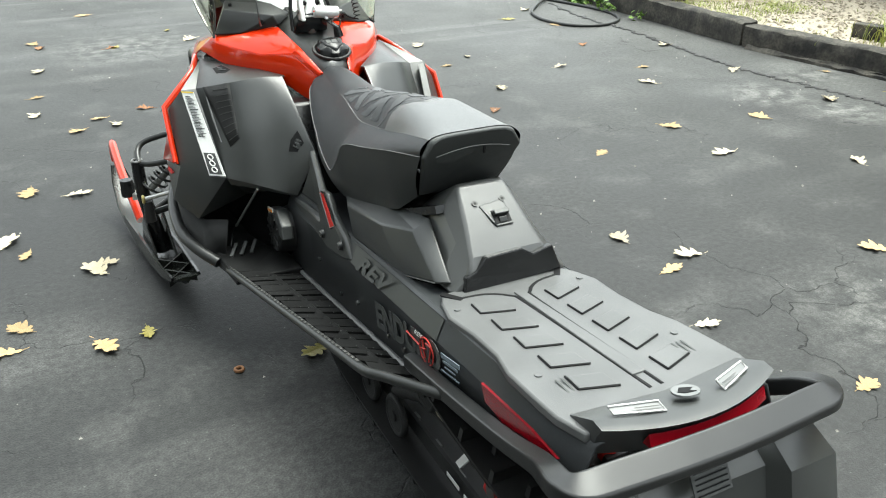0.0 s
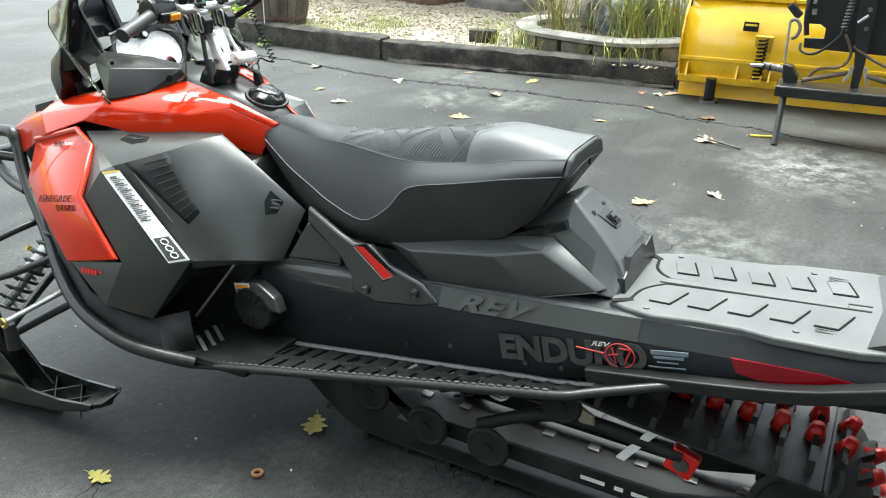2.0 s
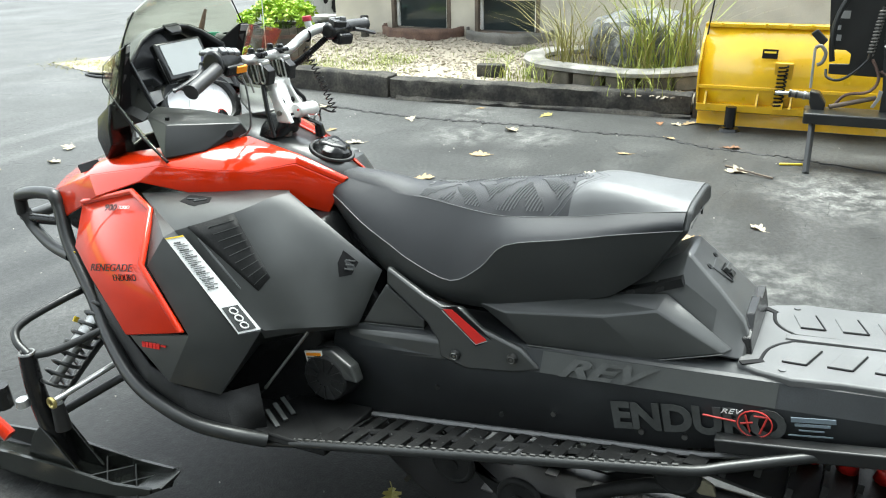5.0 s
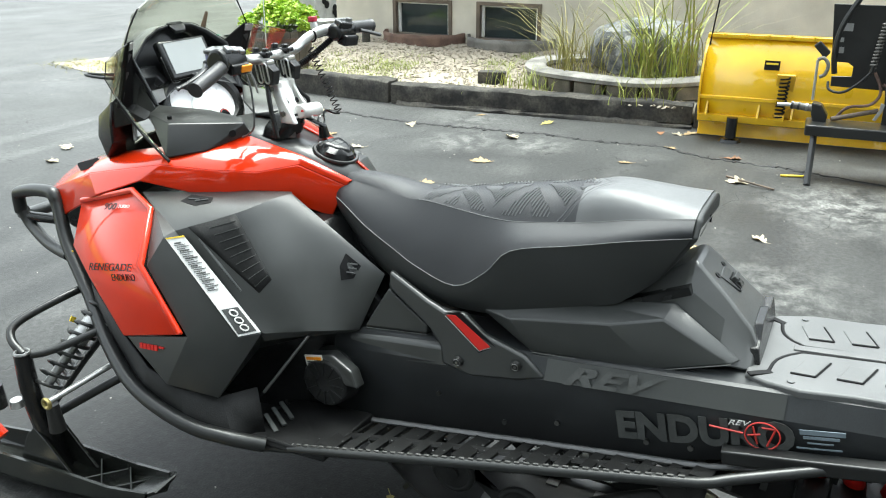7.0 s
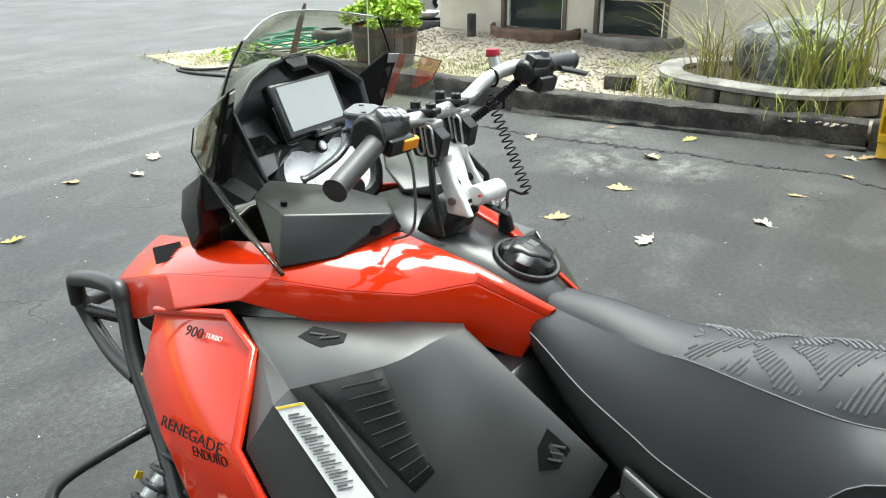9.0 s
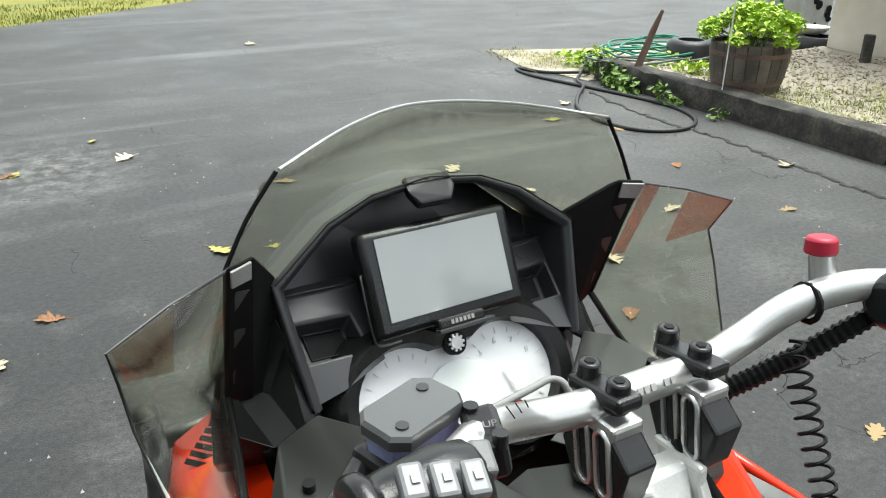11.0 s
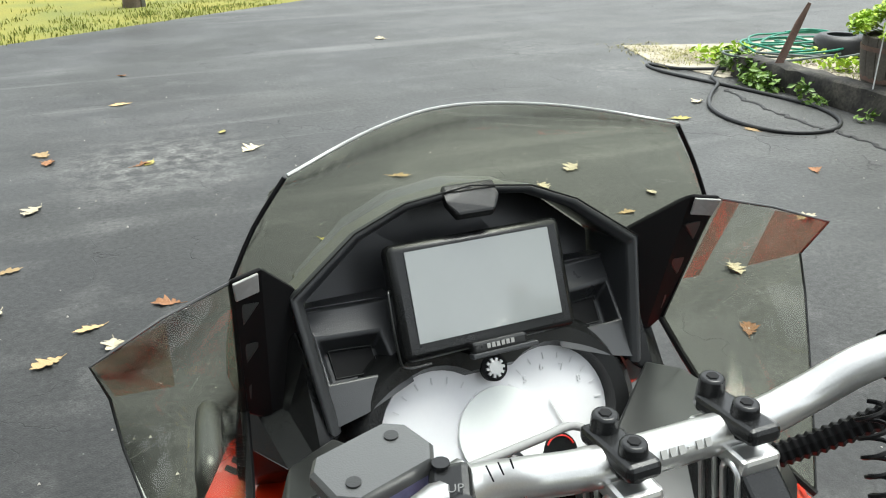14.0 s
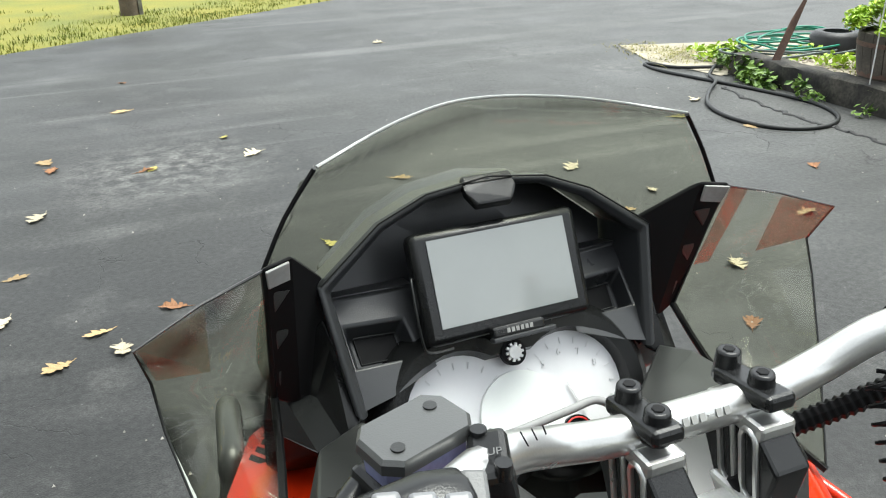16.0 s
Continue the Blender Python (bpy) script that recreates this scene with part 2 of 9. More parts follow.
GRIME = material("matt_black_undercarriage", (0.025, 0.0254, 0.0252), 0.58, vary=0.4, scale=14, fine=260, bump=0.3, spec=0.22)
WHITE = material("white_print", (0.75, 0.75, 0.73), 0.5, vary=0.05, bump=0)
BOARD = material("matt_black_board", (0.0125, 0.0128, 0.0128), 0.6, vary=0.4, scale=14, fine=260, bump=0.3, spec=0.15)
SILVER = material("silver_print", (0.30, 0.30, 0.29), 0.5, vary=0.15, bump=0, spec=0.2)
MARK = material("worn_grey_print", (0.060, 0.063, 0.061), 0.5, vary=0.25, scale=20, bump=0)
PALE = material("pale_grey_print", (0.16, 0.165, 0.165), 0.5, vary=0.1, bump=0)
DIM = material("dark_grey_print", (0.045, 0.048, 0.046), 0.45, vary=0.1, bump=0)
RED = material("red_plastic", (0.62, 0.02, 0.015), 0.35, vary=0.1, bump=0.04)
RED_LENS = material("red_reflector", (0.22, 0.002, 0.008), 0.14, vary=0.1, fine=500, bump=0.2, coat=0.6)
AMBER = material("amber_switch", (0.95, 0.32, 0.01), 0.3, vary=0.08, bump=0.02)
YELLOW_TAG = material("yellow_label", (0.75, 0.55, 0.03), 0.45, vary=0.1, bump=0)
GRIP = material("worn_grey_black_grip", (0.035, 0.035, 0.036), 0.38, vary=0.25, scale=30, fine=420, bump=0.35)
INK = material("black_print", (0.009, 0.009, 0.0095), 0.5, vary=0.1, bump=0, spec=0.12)
DIAL = material("pale_dial_face", (0.80, 0.80, 0.81), 0.35, vary=0.02, scale=20, bump=0, coat=0.15)
# screen base colour is lightened to carry part of the sky's reflection
SCREEN = material("sky_grey_glass_screen", (0.27, 0.285, 0.285), 0.17, vary=0.05, scale=6, fine=3, bump=0, coat=0.6, spread=0.03)
TINT = tinted("smoked_windshield", (0.03, 0.033, 0.03), 0.03, 0.04, 0.92)
TINT_DARK = tinted("dark_smoked_deflector", (0.03, 0.032, 0.03), 0.03, 0.03, 0.96, 0.10)
BOXY = material("satin_charcoal_box", (0.058, 0.060, 0.059), 0.30, vary=0.14, fine=900, bump=0.12, spread=0.06, spec=0.8)
HOOD = material("satin_black_dash_plastic", (0.034, 0.0355, 0.038), 0.30, vary=0.15, fine=900, bump=0.12, spread=0.06)
FLUID = material("cloudy_reservoir", (0.62, 0.62, 0.60), 0.25, vary=0.15, bump=0.02)

YELLOW = material("yellow_plow_paint", (0.86, 0.52, 0.008), 0.3, vary=0.10, scale=5, fine=300, bump=0.05, coat=1.0)
TIMBER = material("weathered_tarred_timber", (0.10, 0.092, 0.075), 0.85, vary=0.7, scale=6, fine=45, bump=1.0, second=(0.018, 0.017, 0.015))
STUCCO = material("beige_painted_concrete", (0.58, 0.54, 0.45), 0.85, vary=0.18, scale=2.5, fine=120, bump=0.4)
SHINGLE = material("blue_grey_shingle", (0.17, 0.19, 0.235), 0.8, vary=0.2, scale=6, fine=150, bump=0.5, piece=0.22)
BLOCK = material("grey_brown_concrete_block", (0.20, 0.175, 0.135), 0.9, vary=0.4, scale=9, fine=120, bump=0.8, piece=0.2, second=(0.10, 0.095, 0.07))
CAPSTONE = material("pale_concrete_cap", (0.35, 0.335, 0.30), 0.85, vary=0.45, scale=5, fine=120, bump=0.5)
ROCK = material("grey_boulder", (0.36, 0.36, 0.35), 0.6, vary=0.6, scale=11, fine=60, bump=0.8, second=(0.13, 0.14, 0.15))
RUST = material("rusty_sheet_metal", (0.24, 0.15, 0.11), 0.7, metal=0.25, vary=0.4, scale=6, fine=90, bump=0.4, second=(0.12, 0.075, 0.06))
GALV = material("dull_galvanised_metal", (0.22, 0.21, 0.19), 0.6, metal=0.4, vary=0.35, scale=6, fine=90, bump=0.3)
STAVE = material("weathered_barrel_wood", (0.15, 0.13, 0.105), 0.85, vary=0.4, scale=5, fine=70, bump=0.7, piece=0.25)
GRAVEL = material("tan_gravel", (0.43, 0.38, 0.29), 0.95, vary=0.45, scale=4, fine=55, bump=1.0, second=(0.36, 0.32, 0.25))
DARK_GLASS = material("dark_window_glass", (0.035, 0.045, 0.045), 0.06, vary=0.2, scale=3, bump=0, spread=0.03)
WHITE_PAINT = material("white_window_paint", (0.75, 0.75, 0.72), 0.55, vary=0.12, fine=120, bump=0.2)
WOOD = material("brown_wood", (0.15, 0.115, 0.085), 0.75, vary=0.35, scale=5, fine=70, bump=0.5)
HOSE_BLACK = material("black_hose", (0.016, 0.017, 0.017), 0.5, vary=0.3, scale=15, fine=200, bump=0.2)
HOSE_GREEN = material("green_hose", (0.02, 0.22, 0.14), 0.4, vary=0.25, scale=15, fine=200, bump=0.1)
LIME = material("lime_foliage", (0.50, 0.66, 0.05), 0.5, vary=0.4, scale=14, bump=0.1, second=(0.28, 0.46, 0.03))
WEED = material("green_weed", (0.22, 0.36, 0.05), 0.55, vary=0.4, scale=14, bump=0.1, second=(0.04, 0.10, 0.012))
REED = material("green_reed", (0.42, 0.43, 0.085), 0.55, vary=0.4, scale=9, bump=0.05, second=(0.23, 0.29, 0.05))
DRY_WEED = material("yellow_green_weed", (0.34, 0.36, 0.10), 0.6, vary=0.4, scale=9, bump=0.05, second=(0.20, 0.24, 0.05))
WOODS = material("dark_wood_foliage", (0.045, 0.075, 0.018), 0.8, vary=0.4, scale=1.0, bump=0, second=(0.02, 0.04, 0.01))
STRAW = material("dry_straw_grass", (0.33, 0.28, 0.10), 0.7, vary=0.3, scale=9, bump=0.05, second=(0.22, 0.22, 0.05))
TURF = material("yellow_green_lawn", (0.24, 0.215, 0.03), 0.9, vary=0.4, scale=0.8, fine=40, bump=1.0, second=(0.15, 0.165, 0.025))
LEAF_TAN = material("tan_dry_leaf", (0.40, 0.28, 0.13), 0.7, vary=0.3, scale=30, bump=0.2, piece=0.3)
LEAF_YELLOW = material("yellow_green_leaf", (0.40, 0.35, 0.08), 0.6, vary=0.3, scale=30, bump=0.2, piece=0.25)
LEAF_BROWN = material("brown_dry_leaf", (0.26, 0.12, 0.05), 0.75, vary=0.3, scale=30, bump=0.2, piece=0.3)
LEAF_PALE = material("pale_dry_leaf", (0.50, 0.44, 0.31), 0.7, vary=0.25, scale=30, bump=0.2, piece=0.25)


def asphalt_material():
    mt = bpy.data.materials.new("worn_asphalt")
    mt.use_nodes = True
    n, l = mt.node_tree.nodes, mt.node_tree.links
    b = n["Principled BSDF"]
    co = n.new("ShaderNodeTexCoord")

    def noise_at(scale, detail=5, stretch=None):
        t = n.new("ShaderNodeTexNoise")
        t.inputs["Scale"].default_value, t.inputs["Detail"].default_value = scale, detail
        if stretch:
            mp = n.new("ShaderNodeMapping")
            mp.inputs["Rotation"].default_value = (0, 0, stretch[2])
            mp.inputs["Scale"].default_value = (stretch[0], stretch[1], 1)
            l.new(co.outputs["Object"], mp.inputs["Vector"])
            l.new(mp.outputs["Vector"], t.inputs["Vector"])
        else:
            l.new(co.outputs["Object"], t.inputs["Vector"])
        return t.outputs["Fac"]

    def spread_of(v, a, bb, lo, hi):
        m = n.new("ShaderNodeMapRange")
        for k, x in zip(("From Min", "From Max", "To Min", "To Max"), (a, bb, lo, hi)):
            m.inputs[k].default_value = x
        l.new(v, m.inputs["Value"])
        return m.outputs["Result"]

    def mixed(f, a, c, mode="MIX"):
        m = n.new("ShaderNodeMix")
        m.data_type, m.blend_type = "RGBA", mode
        for s, v in ((m.inputs["Factor"], f), (m.inputs[6], a), (m.inputs[7], c)):
            if hasattr(v, "is_linked"):
                l.new(v, s)
            else:
                s.default_value = v
        return m.outputs[2]

    patches = spread_of(noise_at(0.8, 10), 0.33, 0.66, 0, 1)
    base = mixed(patches, (0.0105, 0.0110, 0.0108, 1), (0.0215, 0.0224, 0.0218, 1))
    # dusty sweeps that vehicles left
    dust = spread_of(noise_at(1.0, 10, (0.35, 1.3, 0.5)), 0.54, 0.78, 0, 0.42)
    base = mixed(dust, base, (0.12, 0.12, 0.115, 1))
    tyre = spread_of(noise_at(1.0, 10, (0.04, 2.6, 0.10)), 0.575, 0.68, 0, 0.54)
    split = n.new("ShaderNodeSeparateXYZ")
    l.new(co.outputs["Object"], split.inputs[0])
    away = n.new("ShaderNodeMath")
    away.operation = "MULTIPLY"
    l.new(tyre, away.inputs[0])
    l.new(spread_of(split.outputs["Y"], 2.5, 6.0, 0.12, 1.0), away.inputs[1])
    broken = n.new("ShaderNodeMath")
    broken.operation = "MULTIPLY"
    l.new(away.outputs["Value"], broken.inputs[0])
    l.new(spread_of(noise_at(0.45, 8), 0.42, 0.60, 0.1, 1.0), broken.inputs[1])
    base = mixed(broken.outputs["Value"], base, (0.22, 0.22, 0.21, 1))
    # chalky worn patches
    ragged = spread_of(noise_at(9, 10), 0.42, 0.62, 0, 1)
    for px, py, rad, much in ((4.25, 7.1, 0.45, 0.7), (3.8, 1.95, 0.42, 0.6), (3.95, 1.36, 0.35, 0.6), (4.55, 2.2, 0.5, 0.5), (-0.1, 5.8, 0.9, 0.4), (3.37, -0.86, 0.6, 0.5), (4.0, 8.4, 0.8, 0.4), (1.9, -0.6, 0.5, 0.3)):
        d = n.new("ShaderNodeVectorMath")
        d.operation = "DISTANCE"
        l.new(co.outputs["Object"], d.inputs[0])
        d.inputs[1].default_value = (px, py, 0)
        m_ = n.new("ShaderNodeMath")
        m_.operation = "MULTIPLY"
        l.new(spread_of(d.outputs["Value"], 0.15 * rad, rad, much, 0), m_.inputs[0])
        l.new(ragged, m_.inputs[1])
        base = mixed(m_.outputs["Value"], base, (0.30, 0.30, 0.28, 1))
    # grazing sky sheen painted as a patchy pale tone, thinning away from the planting bed
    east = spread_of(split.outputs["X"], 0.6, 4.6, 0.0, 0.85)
    east_sheen = n.new("ShaderNodeMath")
    east_sheen.operation = "MULTIPLY"
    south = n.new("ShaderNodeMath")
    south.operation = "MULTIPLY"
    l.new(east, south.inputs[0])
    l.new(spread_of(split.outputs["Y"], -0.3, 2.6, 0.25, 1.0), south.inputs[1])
    l.new(south.outputs["Value"], east_sheen.inputs[0])
    l.new(spread_of(noise_at(1.3, 10), 0.30, 0.66, 0.35, 1.0), east_sheen.inputs[1])
    base = mixed(east_sheen.outputs["Value"], base, (0.085, 0.086, 0.083, 1))
    # the same painted sheen, growing towards the far end of the driveway
    north_sheen = n.new("ShaderNodeMath")
    north_sheen.operation = "MULTIPLY"
    l.new(spread_of(split.outputs["Y"], 2.0, 6.5, 0.0, 0.5), north_sheen.inputs[0])
    l.new(spread_of(noise_at(0.7, 10), 0.30, 0.66, 0.45, 1.0), north_sheen.inputs[1])
    base = mixed(north_sheen.outputs["Value"], base, (0.075, 0.076, 0.073, 1))
    smudge = spread_of(noise_at(2.6, 12), 0.54, 0.78, 0, 0.42)
    base = mixed(smudge, base, (0.105, 0.105, 0.10, 1))
    # stone grain
    vor = n.new("ShaderNodeTexVoronoi")
    vor.inputs["Scale"].default_value = 170
    l.new(co.outputs["Object"], vor.inputs["Vector"])
    grain = spread_of(noise_at(150, 5), 0.32, 0.68, 0.55, 1.45)
    base = mixed(1.0, base, grain, "MULTIPLY")
    mottle = spread_of(noise_at(38, 10), 0.32, 0.68, 0.65, 1.35)
    base = mixed(1.0, base, mottle, "MULTIPLY")
    flecks = spread_of(noise_at(48, 3), 0.71, 0.77, 0, 0.4)
    base = mixed(flecks, base, (0.24, 0.24, 0.225, 1))
    pits = spread_of(noise_at(34, 4), 0.27, 0.36, 0.55, 0)
    base = mixed(pits, base, (0.018, 0.018, 0.018, 1))
    # cracks
    warp = n.new("ShaderNodeTexNoise")
    warp.inputs["Scale"].default_value, warp.inputs["Detail"].default_value = 3.0, 6
    l.new(co.outputs["Object"], warp.inputs["Vector"])
    add = n.new("ShaderNodeVectorMath")
    add.operation = "MULTIPLY_ADD"
    add.inputs[1].default_value = (0.6, 0.6, 0)
    l.new(warp.outputs["Color"], add.inputs[0])
    l.new(co.outputs["Object"], add.inputs[2])
    crk = n.new("ShaderNodeTexVoronoi")
    crk.feature = "DISTANCE_TO_EDGE"
    crk.inputs["Scale"].default_value = 1.7
    l.new(add.outputs["Vector"], crk.inputs["Vector"])
    line = spread_of(crk.outputs["Distance"], 0.0, 0.006, 0.8, 0)
    where = spread_of(noise_at(0.9, 6), 0.50, 0.60, 0, 1)
    mul = n.new("ShaderNodeMath")
    mul.operation = "MULTIPLY"
    l.new(line, mul.inputs[0])
    l.new(where, mul.inputs[1])
    base = mixed(mul.outputs["Value"], base, (0.016, 0.016, 0.016, 1))
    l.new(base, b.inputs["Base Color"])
    l.new(spread_of(patches, 0, 1, 0.50, 0.64), b.inputs["Roughness"])
    b.inputs["Specular IOR Level"].default_value = 0.32
    bp = n.new("ShaderNodeBump")
    bp.inputs["Strength"].default_value, bp.inputs["Distance"].default_value = 0.35, 0.002
    l.new(vor.outputs["Distance"], bp.inputs["Height"])
    bp2 = n.new("ShaderNodeBump")
    bp2.invert = True
    bp2.inputs["Strength"].default_value, bp2.inputs["Distance"].default_value = 0.8, 0.008
    l.new(mul.outputs["Value"], bp2.inputs["Height"])
    l.new(bp.outputs["Normal"], bp2.inputs["Normal"])
    l.new(bp2.outputs["Normal"], b.inputs["Normal"])
    return mt


ASPHALT = asphalt_material()

# ---- setting: driveway, lawn, planting bed, house wall ----


def edge_y(x):
    """Where the driveway ends and the lawn begins."""
    return 12.45 + 0.62 * x if x > -3 else 10.59 + 0.25 * (x + 3)


def build_ground():
    ground = box((0, 0, -0.08), (900, 900, 0.1))
    solo("ground", ground, TURF, "yellow-green mown lawn around the driveway", "lawn", kind="structure", smooth=0)
    xs = [-40, -20, -8, -3, -1, 1, 3, 5, 8, 14, 24, 40]
    bm = bmesh.new()
    far = [bm.verts.new((x, edge_y(x) + 0.12 * math.sin(3.1 * x), 0)) for x in xs]
    near = [bm.verts.new((x, -30, 0)) for x in xs]
    for i in range(len(xs) - 1):
        bm.faces.new((near[i], near[i + 1], far[i + 1], far[i]))
    solo("driveway", bm, ASPHALT, "worn grey asphalt driveway with cracks, dust and a painted far sheen", "driveway", kind="structure", smooth=0, solid=0.02)


def blades(name, spots, n, height, spread, lean, width, material, label, category, kind="stuff", seed=1, parent=None):
    """Many grass blades: each a bent strip of two quads and a tip."""
    rnd = random.Random(seed)
    v, f = [], []
    for i in range(n):
        cx, cy, cz = spots[i % len(spots)]
        x, y = cx + rnd.gauss(0, spread), cy + rnd.gauss(0, spread)
        a, h = rnd.uniform(0, 6.283), height * rnd.uniform(0.45, 1.15)
        l = lean * h * rnd.uniform(0.2, 1.3)
        dx, dy = math.cos(a), math.sin(a)
        px, py = -dy * width * rnd.uniform(0.6, 1.2), dx * width * rnd.uniform(0.6, 1.2)
        k = len(v)
        for s, w in ((0, 1), (0.4, 0.9), (0.75, 0.6)):
            ox, oy, oz = x + dx * l * s * s, y + dy * l * s * s, cz + h * s * (1 - 0.22 * s * lean)
            v += [(ox + px * w, oy + py * w, oz), (ox - px * w, oy - py * w, oz)]
        v.append((x + dx * l, y + dy * l, cz + h * (1 - 0.22 * lean)))
        f += [(k, k + 1, k + 3, k + 2), (k + 2, k + 3, k + 5, k + 4), (k + 4, k + 5, k + 6)]
    me = bpy.data.meshes.new(name)
    me.from_pydata(v, [], f)
    me.materials.append(material)
    ob = new(name, me)
    if parent is not None:
        ob.parent = parent
        ob.matrix_parent_inverse = parent.matrix_basis.inverted()
        return tagged(ob, label) if label else ob
    return tagged(ob, label, category, kind=kind)


def leaflets(name, spots, n, radius, size, material, seed, flat=0.6, parent=None, label="", category="", kind=""):
    """A crown of many small pointed leaves round some spots."""
    rnd = random.Random(seed)
    v, f = [], []
    for i in range(n):
        cx, cy, cz = spots[i % len(spots)]
        d = Vector((rnd.gauss(0, 1), rnd.gauss(0, 1), rnd.gauss(0, 1))).normalized() * radius * rnd.uniform(0.35, 1.05)
        c = Vector((cx + d.x, cy + d.y, cz + d.z * flat))
        s = size * rnd.uniform(0.6, 1.25)
        m = Euler((rnd.gauss(0, 0.6), rnd.gauss(0, 0.6), rnd.uniform(0, 6.28))).to_matrix()
        k = len(v)
        for p in ((0, -0.5, 0), (0.3, -0.1, 0.06), (0.2, 0.2, 0.02), (0, 0.62, -0.1), (-0.2, 0.2, 0.02), (-0.3, -0.1, 0.06), (0, 0, -0.03)):
            v.append(tuple(c + m @ (Vector(p) * s)))
        f += [(k, k + 1, k + 6), (k + 1, k + 2, k + 6), (k + 2, k + 3, k + 6), (k + 3, k + 4, k + 6), (k + 4, k + 5, k + 6), (k + 5, k, k + 6)]
    me = bpy.data.meshes.new(name)
    me.from_pydata(v, [], f)
    me.materials.append(material)
    ob = new(name, me)
    if parent is not None:
        ob.parent = parent
        ob.matrix_parent_inverse = parent.matrix_basis.inverted()
        return ob
    return tagged(ob, label, category, kind=kind)


BED_Z = 0.15


def timber(a, b, h, w, seed, label, z=0.0):
    """A rough squared timber from a to b, its face line on the driveway side."""
    rnd = random.Random(seed)
    a, b = Vector((*a, 0)), Vector((*b, 0))
    d = (b - a).normalized()
    side = Vector((d.y, -d.x, 0))
    if side.x < 0:
        side = -side
    rings, n = [], 26
    for i in range(n + 1):
        p = a.lerp(b, i / n)
        j = lambda s: rnd.gauss(0, s)
        rings.append([p + side * j(0.004) + Vector((0, 0, z)),
                      p + side * (0.004 + j(0.006)) + Vector((0, 0, z + h * 0.5 + j(0.006))),
                      p + side * (0.012 + j(0.006)) + Vector((0, 0, z + h - 0.014 + j(0.005))),
                      p + side * (0.035 + j(0.007)) + Vector((0, 0, z + h + j(0.005))),
                      p + side * (w * 0.55) + Vector((0, 0, z + h + j(0.007))),
                      p + side * (w - 0.02) + Vector((0, 0, z + h + j(0.006))),
                      p + side * w + Vector((0, 0, z))])
    return solo("landscape_timber", loft(rings), TIMBER, label, "timber", group="bed edging timbers", smooth=50)


def build_bed():
    bm = bmesh.new()
    nx, ny = 22, 60
    grid = []
    for i in range(nx + 1):
        row = []
        for j in range(ny + 1):
            x, y = 5.12 + (7.85 - 5.12) * i / nx, -7 + 13.35 * j / ny
            z = BED_Z + 0.03 * noise.noise(Vector((x * 1.7, y * 1.7, 0))) + 0.012 * noise.noise(Vector((x * 7, y * 7, 2)))
            z -= max(0, y - 5.9) * 0.28
            row.append(bm.verts.new((x, y, z)))
        grid.append(row)
    for i in range(nx):
        for j in range(ny):
            bm.faces.new((grid[i][j], grid[i + 1][j], grid[i + 1][j + 1], grid[i][j + 1]))
    solo("planting_bed", bm, GRAVEL, "tan gravel planting bed in front of the house", "gravel bed", kind="structure", smooth=180, solid=0.12)
    # loose pebbles
    rnd = random.Random(5)
    v, f = [], []
    ico = [(0, 0, 1), (0.9, 0, 0.2), (0.2, 0.9, 0.15), (-0.8, 0.3, 0.2), (-0.4, -0.85, 0.1), (0.5, -0.8, 0.25), (0, 0, -0.6)]
    for _ in range(5200):
        x, y = rnd.uniform(5.0, 7.7), rnd.uniform(0.5, 5.9)
        s = rnd.uniform(0.008, 0.024)
        m = Euler((rnd.uniform(-0.5, 0.5), rnd.uniform(-0.5, 0.5), rnd.uniform(0, 6.3))).to_matrix()
        z = BED_Z + 0.03 * noise.noise(Vector((x * 1.7, y * 1.7, 0))) + 0.012 * noise.noise(Vector((x * 7, y * 7, 2)))
        k = len(v)
        v += [tuple(Vector((x, y, z + s * 0.2)) + m @ Vector((p[0] * s * 1.2, p[1] * s, p[2] * s * 0.6))) for p in ico]
        for a in range(5):
            b = (a + 1) % 5
            f += [(k, k + 1 + a, k + 1 + b), (k + 6, k + 1 + b, k + 1 + a)]
    me = bpy.data.meshes.new("pebbles")
    me.from_pydata(v, [], f)
    me.materials.append(material("mixed_pebbles", (0.41, 0.355, 0.275), 0.85, vary=0.5, scale=25, fine=60, bump=0.3, second=(0.32, 0.28, 0.22)))
    tagged(new("pebbles", me), "loose tan and grey pebbles on the planting bed", "pebbles", kind="stuff")
    timber((4.80, 3.22), (4.97, 6.35), 0.205, 0.20, 1, "old tarred landscape timber with a pale worn top")
    timber((4.79, 3.18), (5.06, 0.42), 0.19, 0.19, 2, "dark weathered landscape timber beside the driveway")
    timber((4.745, 3.1), (5.0, 0.4), 0.035, 0.06, 3, "low rotten timber strip along the foot of the bed edge")
    timber((5.07, 0.40), (5.2, -2.6), 0.19, 0.19, 4, "dark timber behind the yellow plow blade")
    # apron of soil and concrete at the bed's far end
    bm = bm_of([(4.98, 8.15, 0.006), (4.72, 7.2, 0.006), (4.85, 6.3, 0.006), (6.2, 6.3, 0.02), (7.8, 6.6, 0.02), (7.8, 7.6, 0.006), (6.2, 7.7, 0.006)], [(0, 1, 2, 3, 4, 5, 6)])
    solo("bed_apron", bm, material("dusty_concrete_apron", (0.40, 0.36, 0.28), 0.9, vary=0.3, scale=3, fine=70, bump=0.5), "dusty concrete edge at the end of the planting bed", "apron", kind="structure", smooth=0)


WALL_X = 7.85


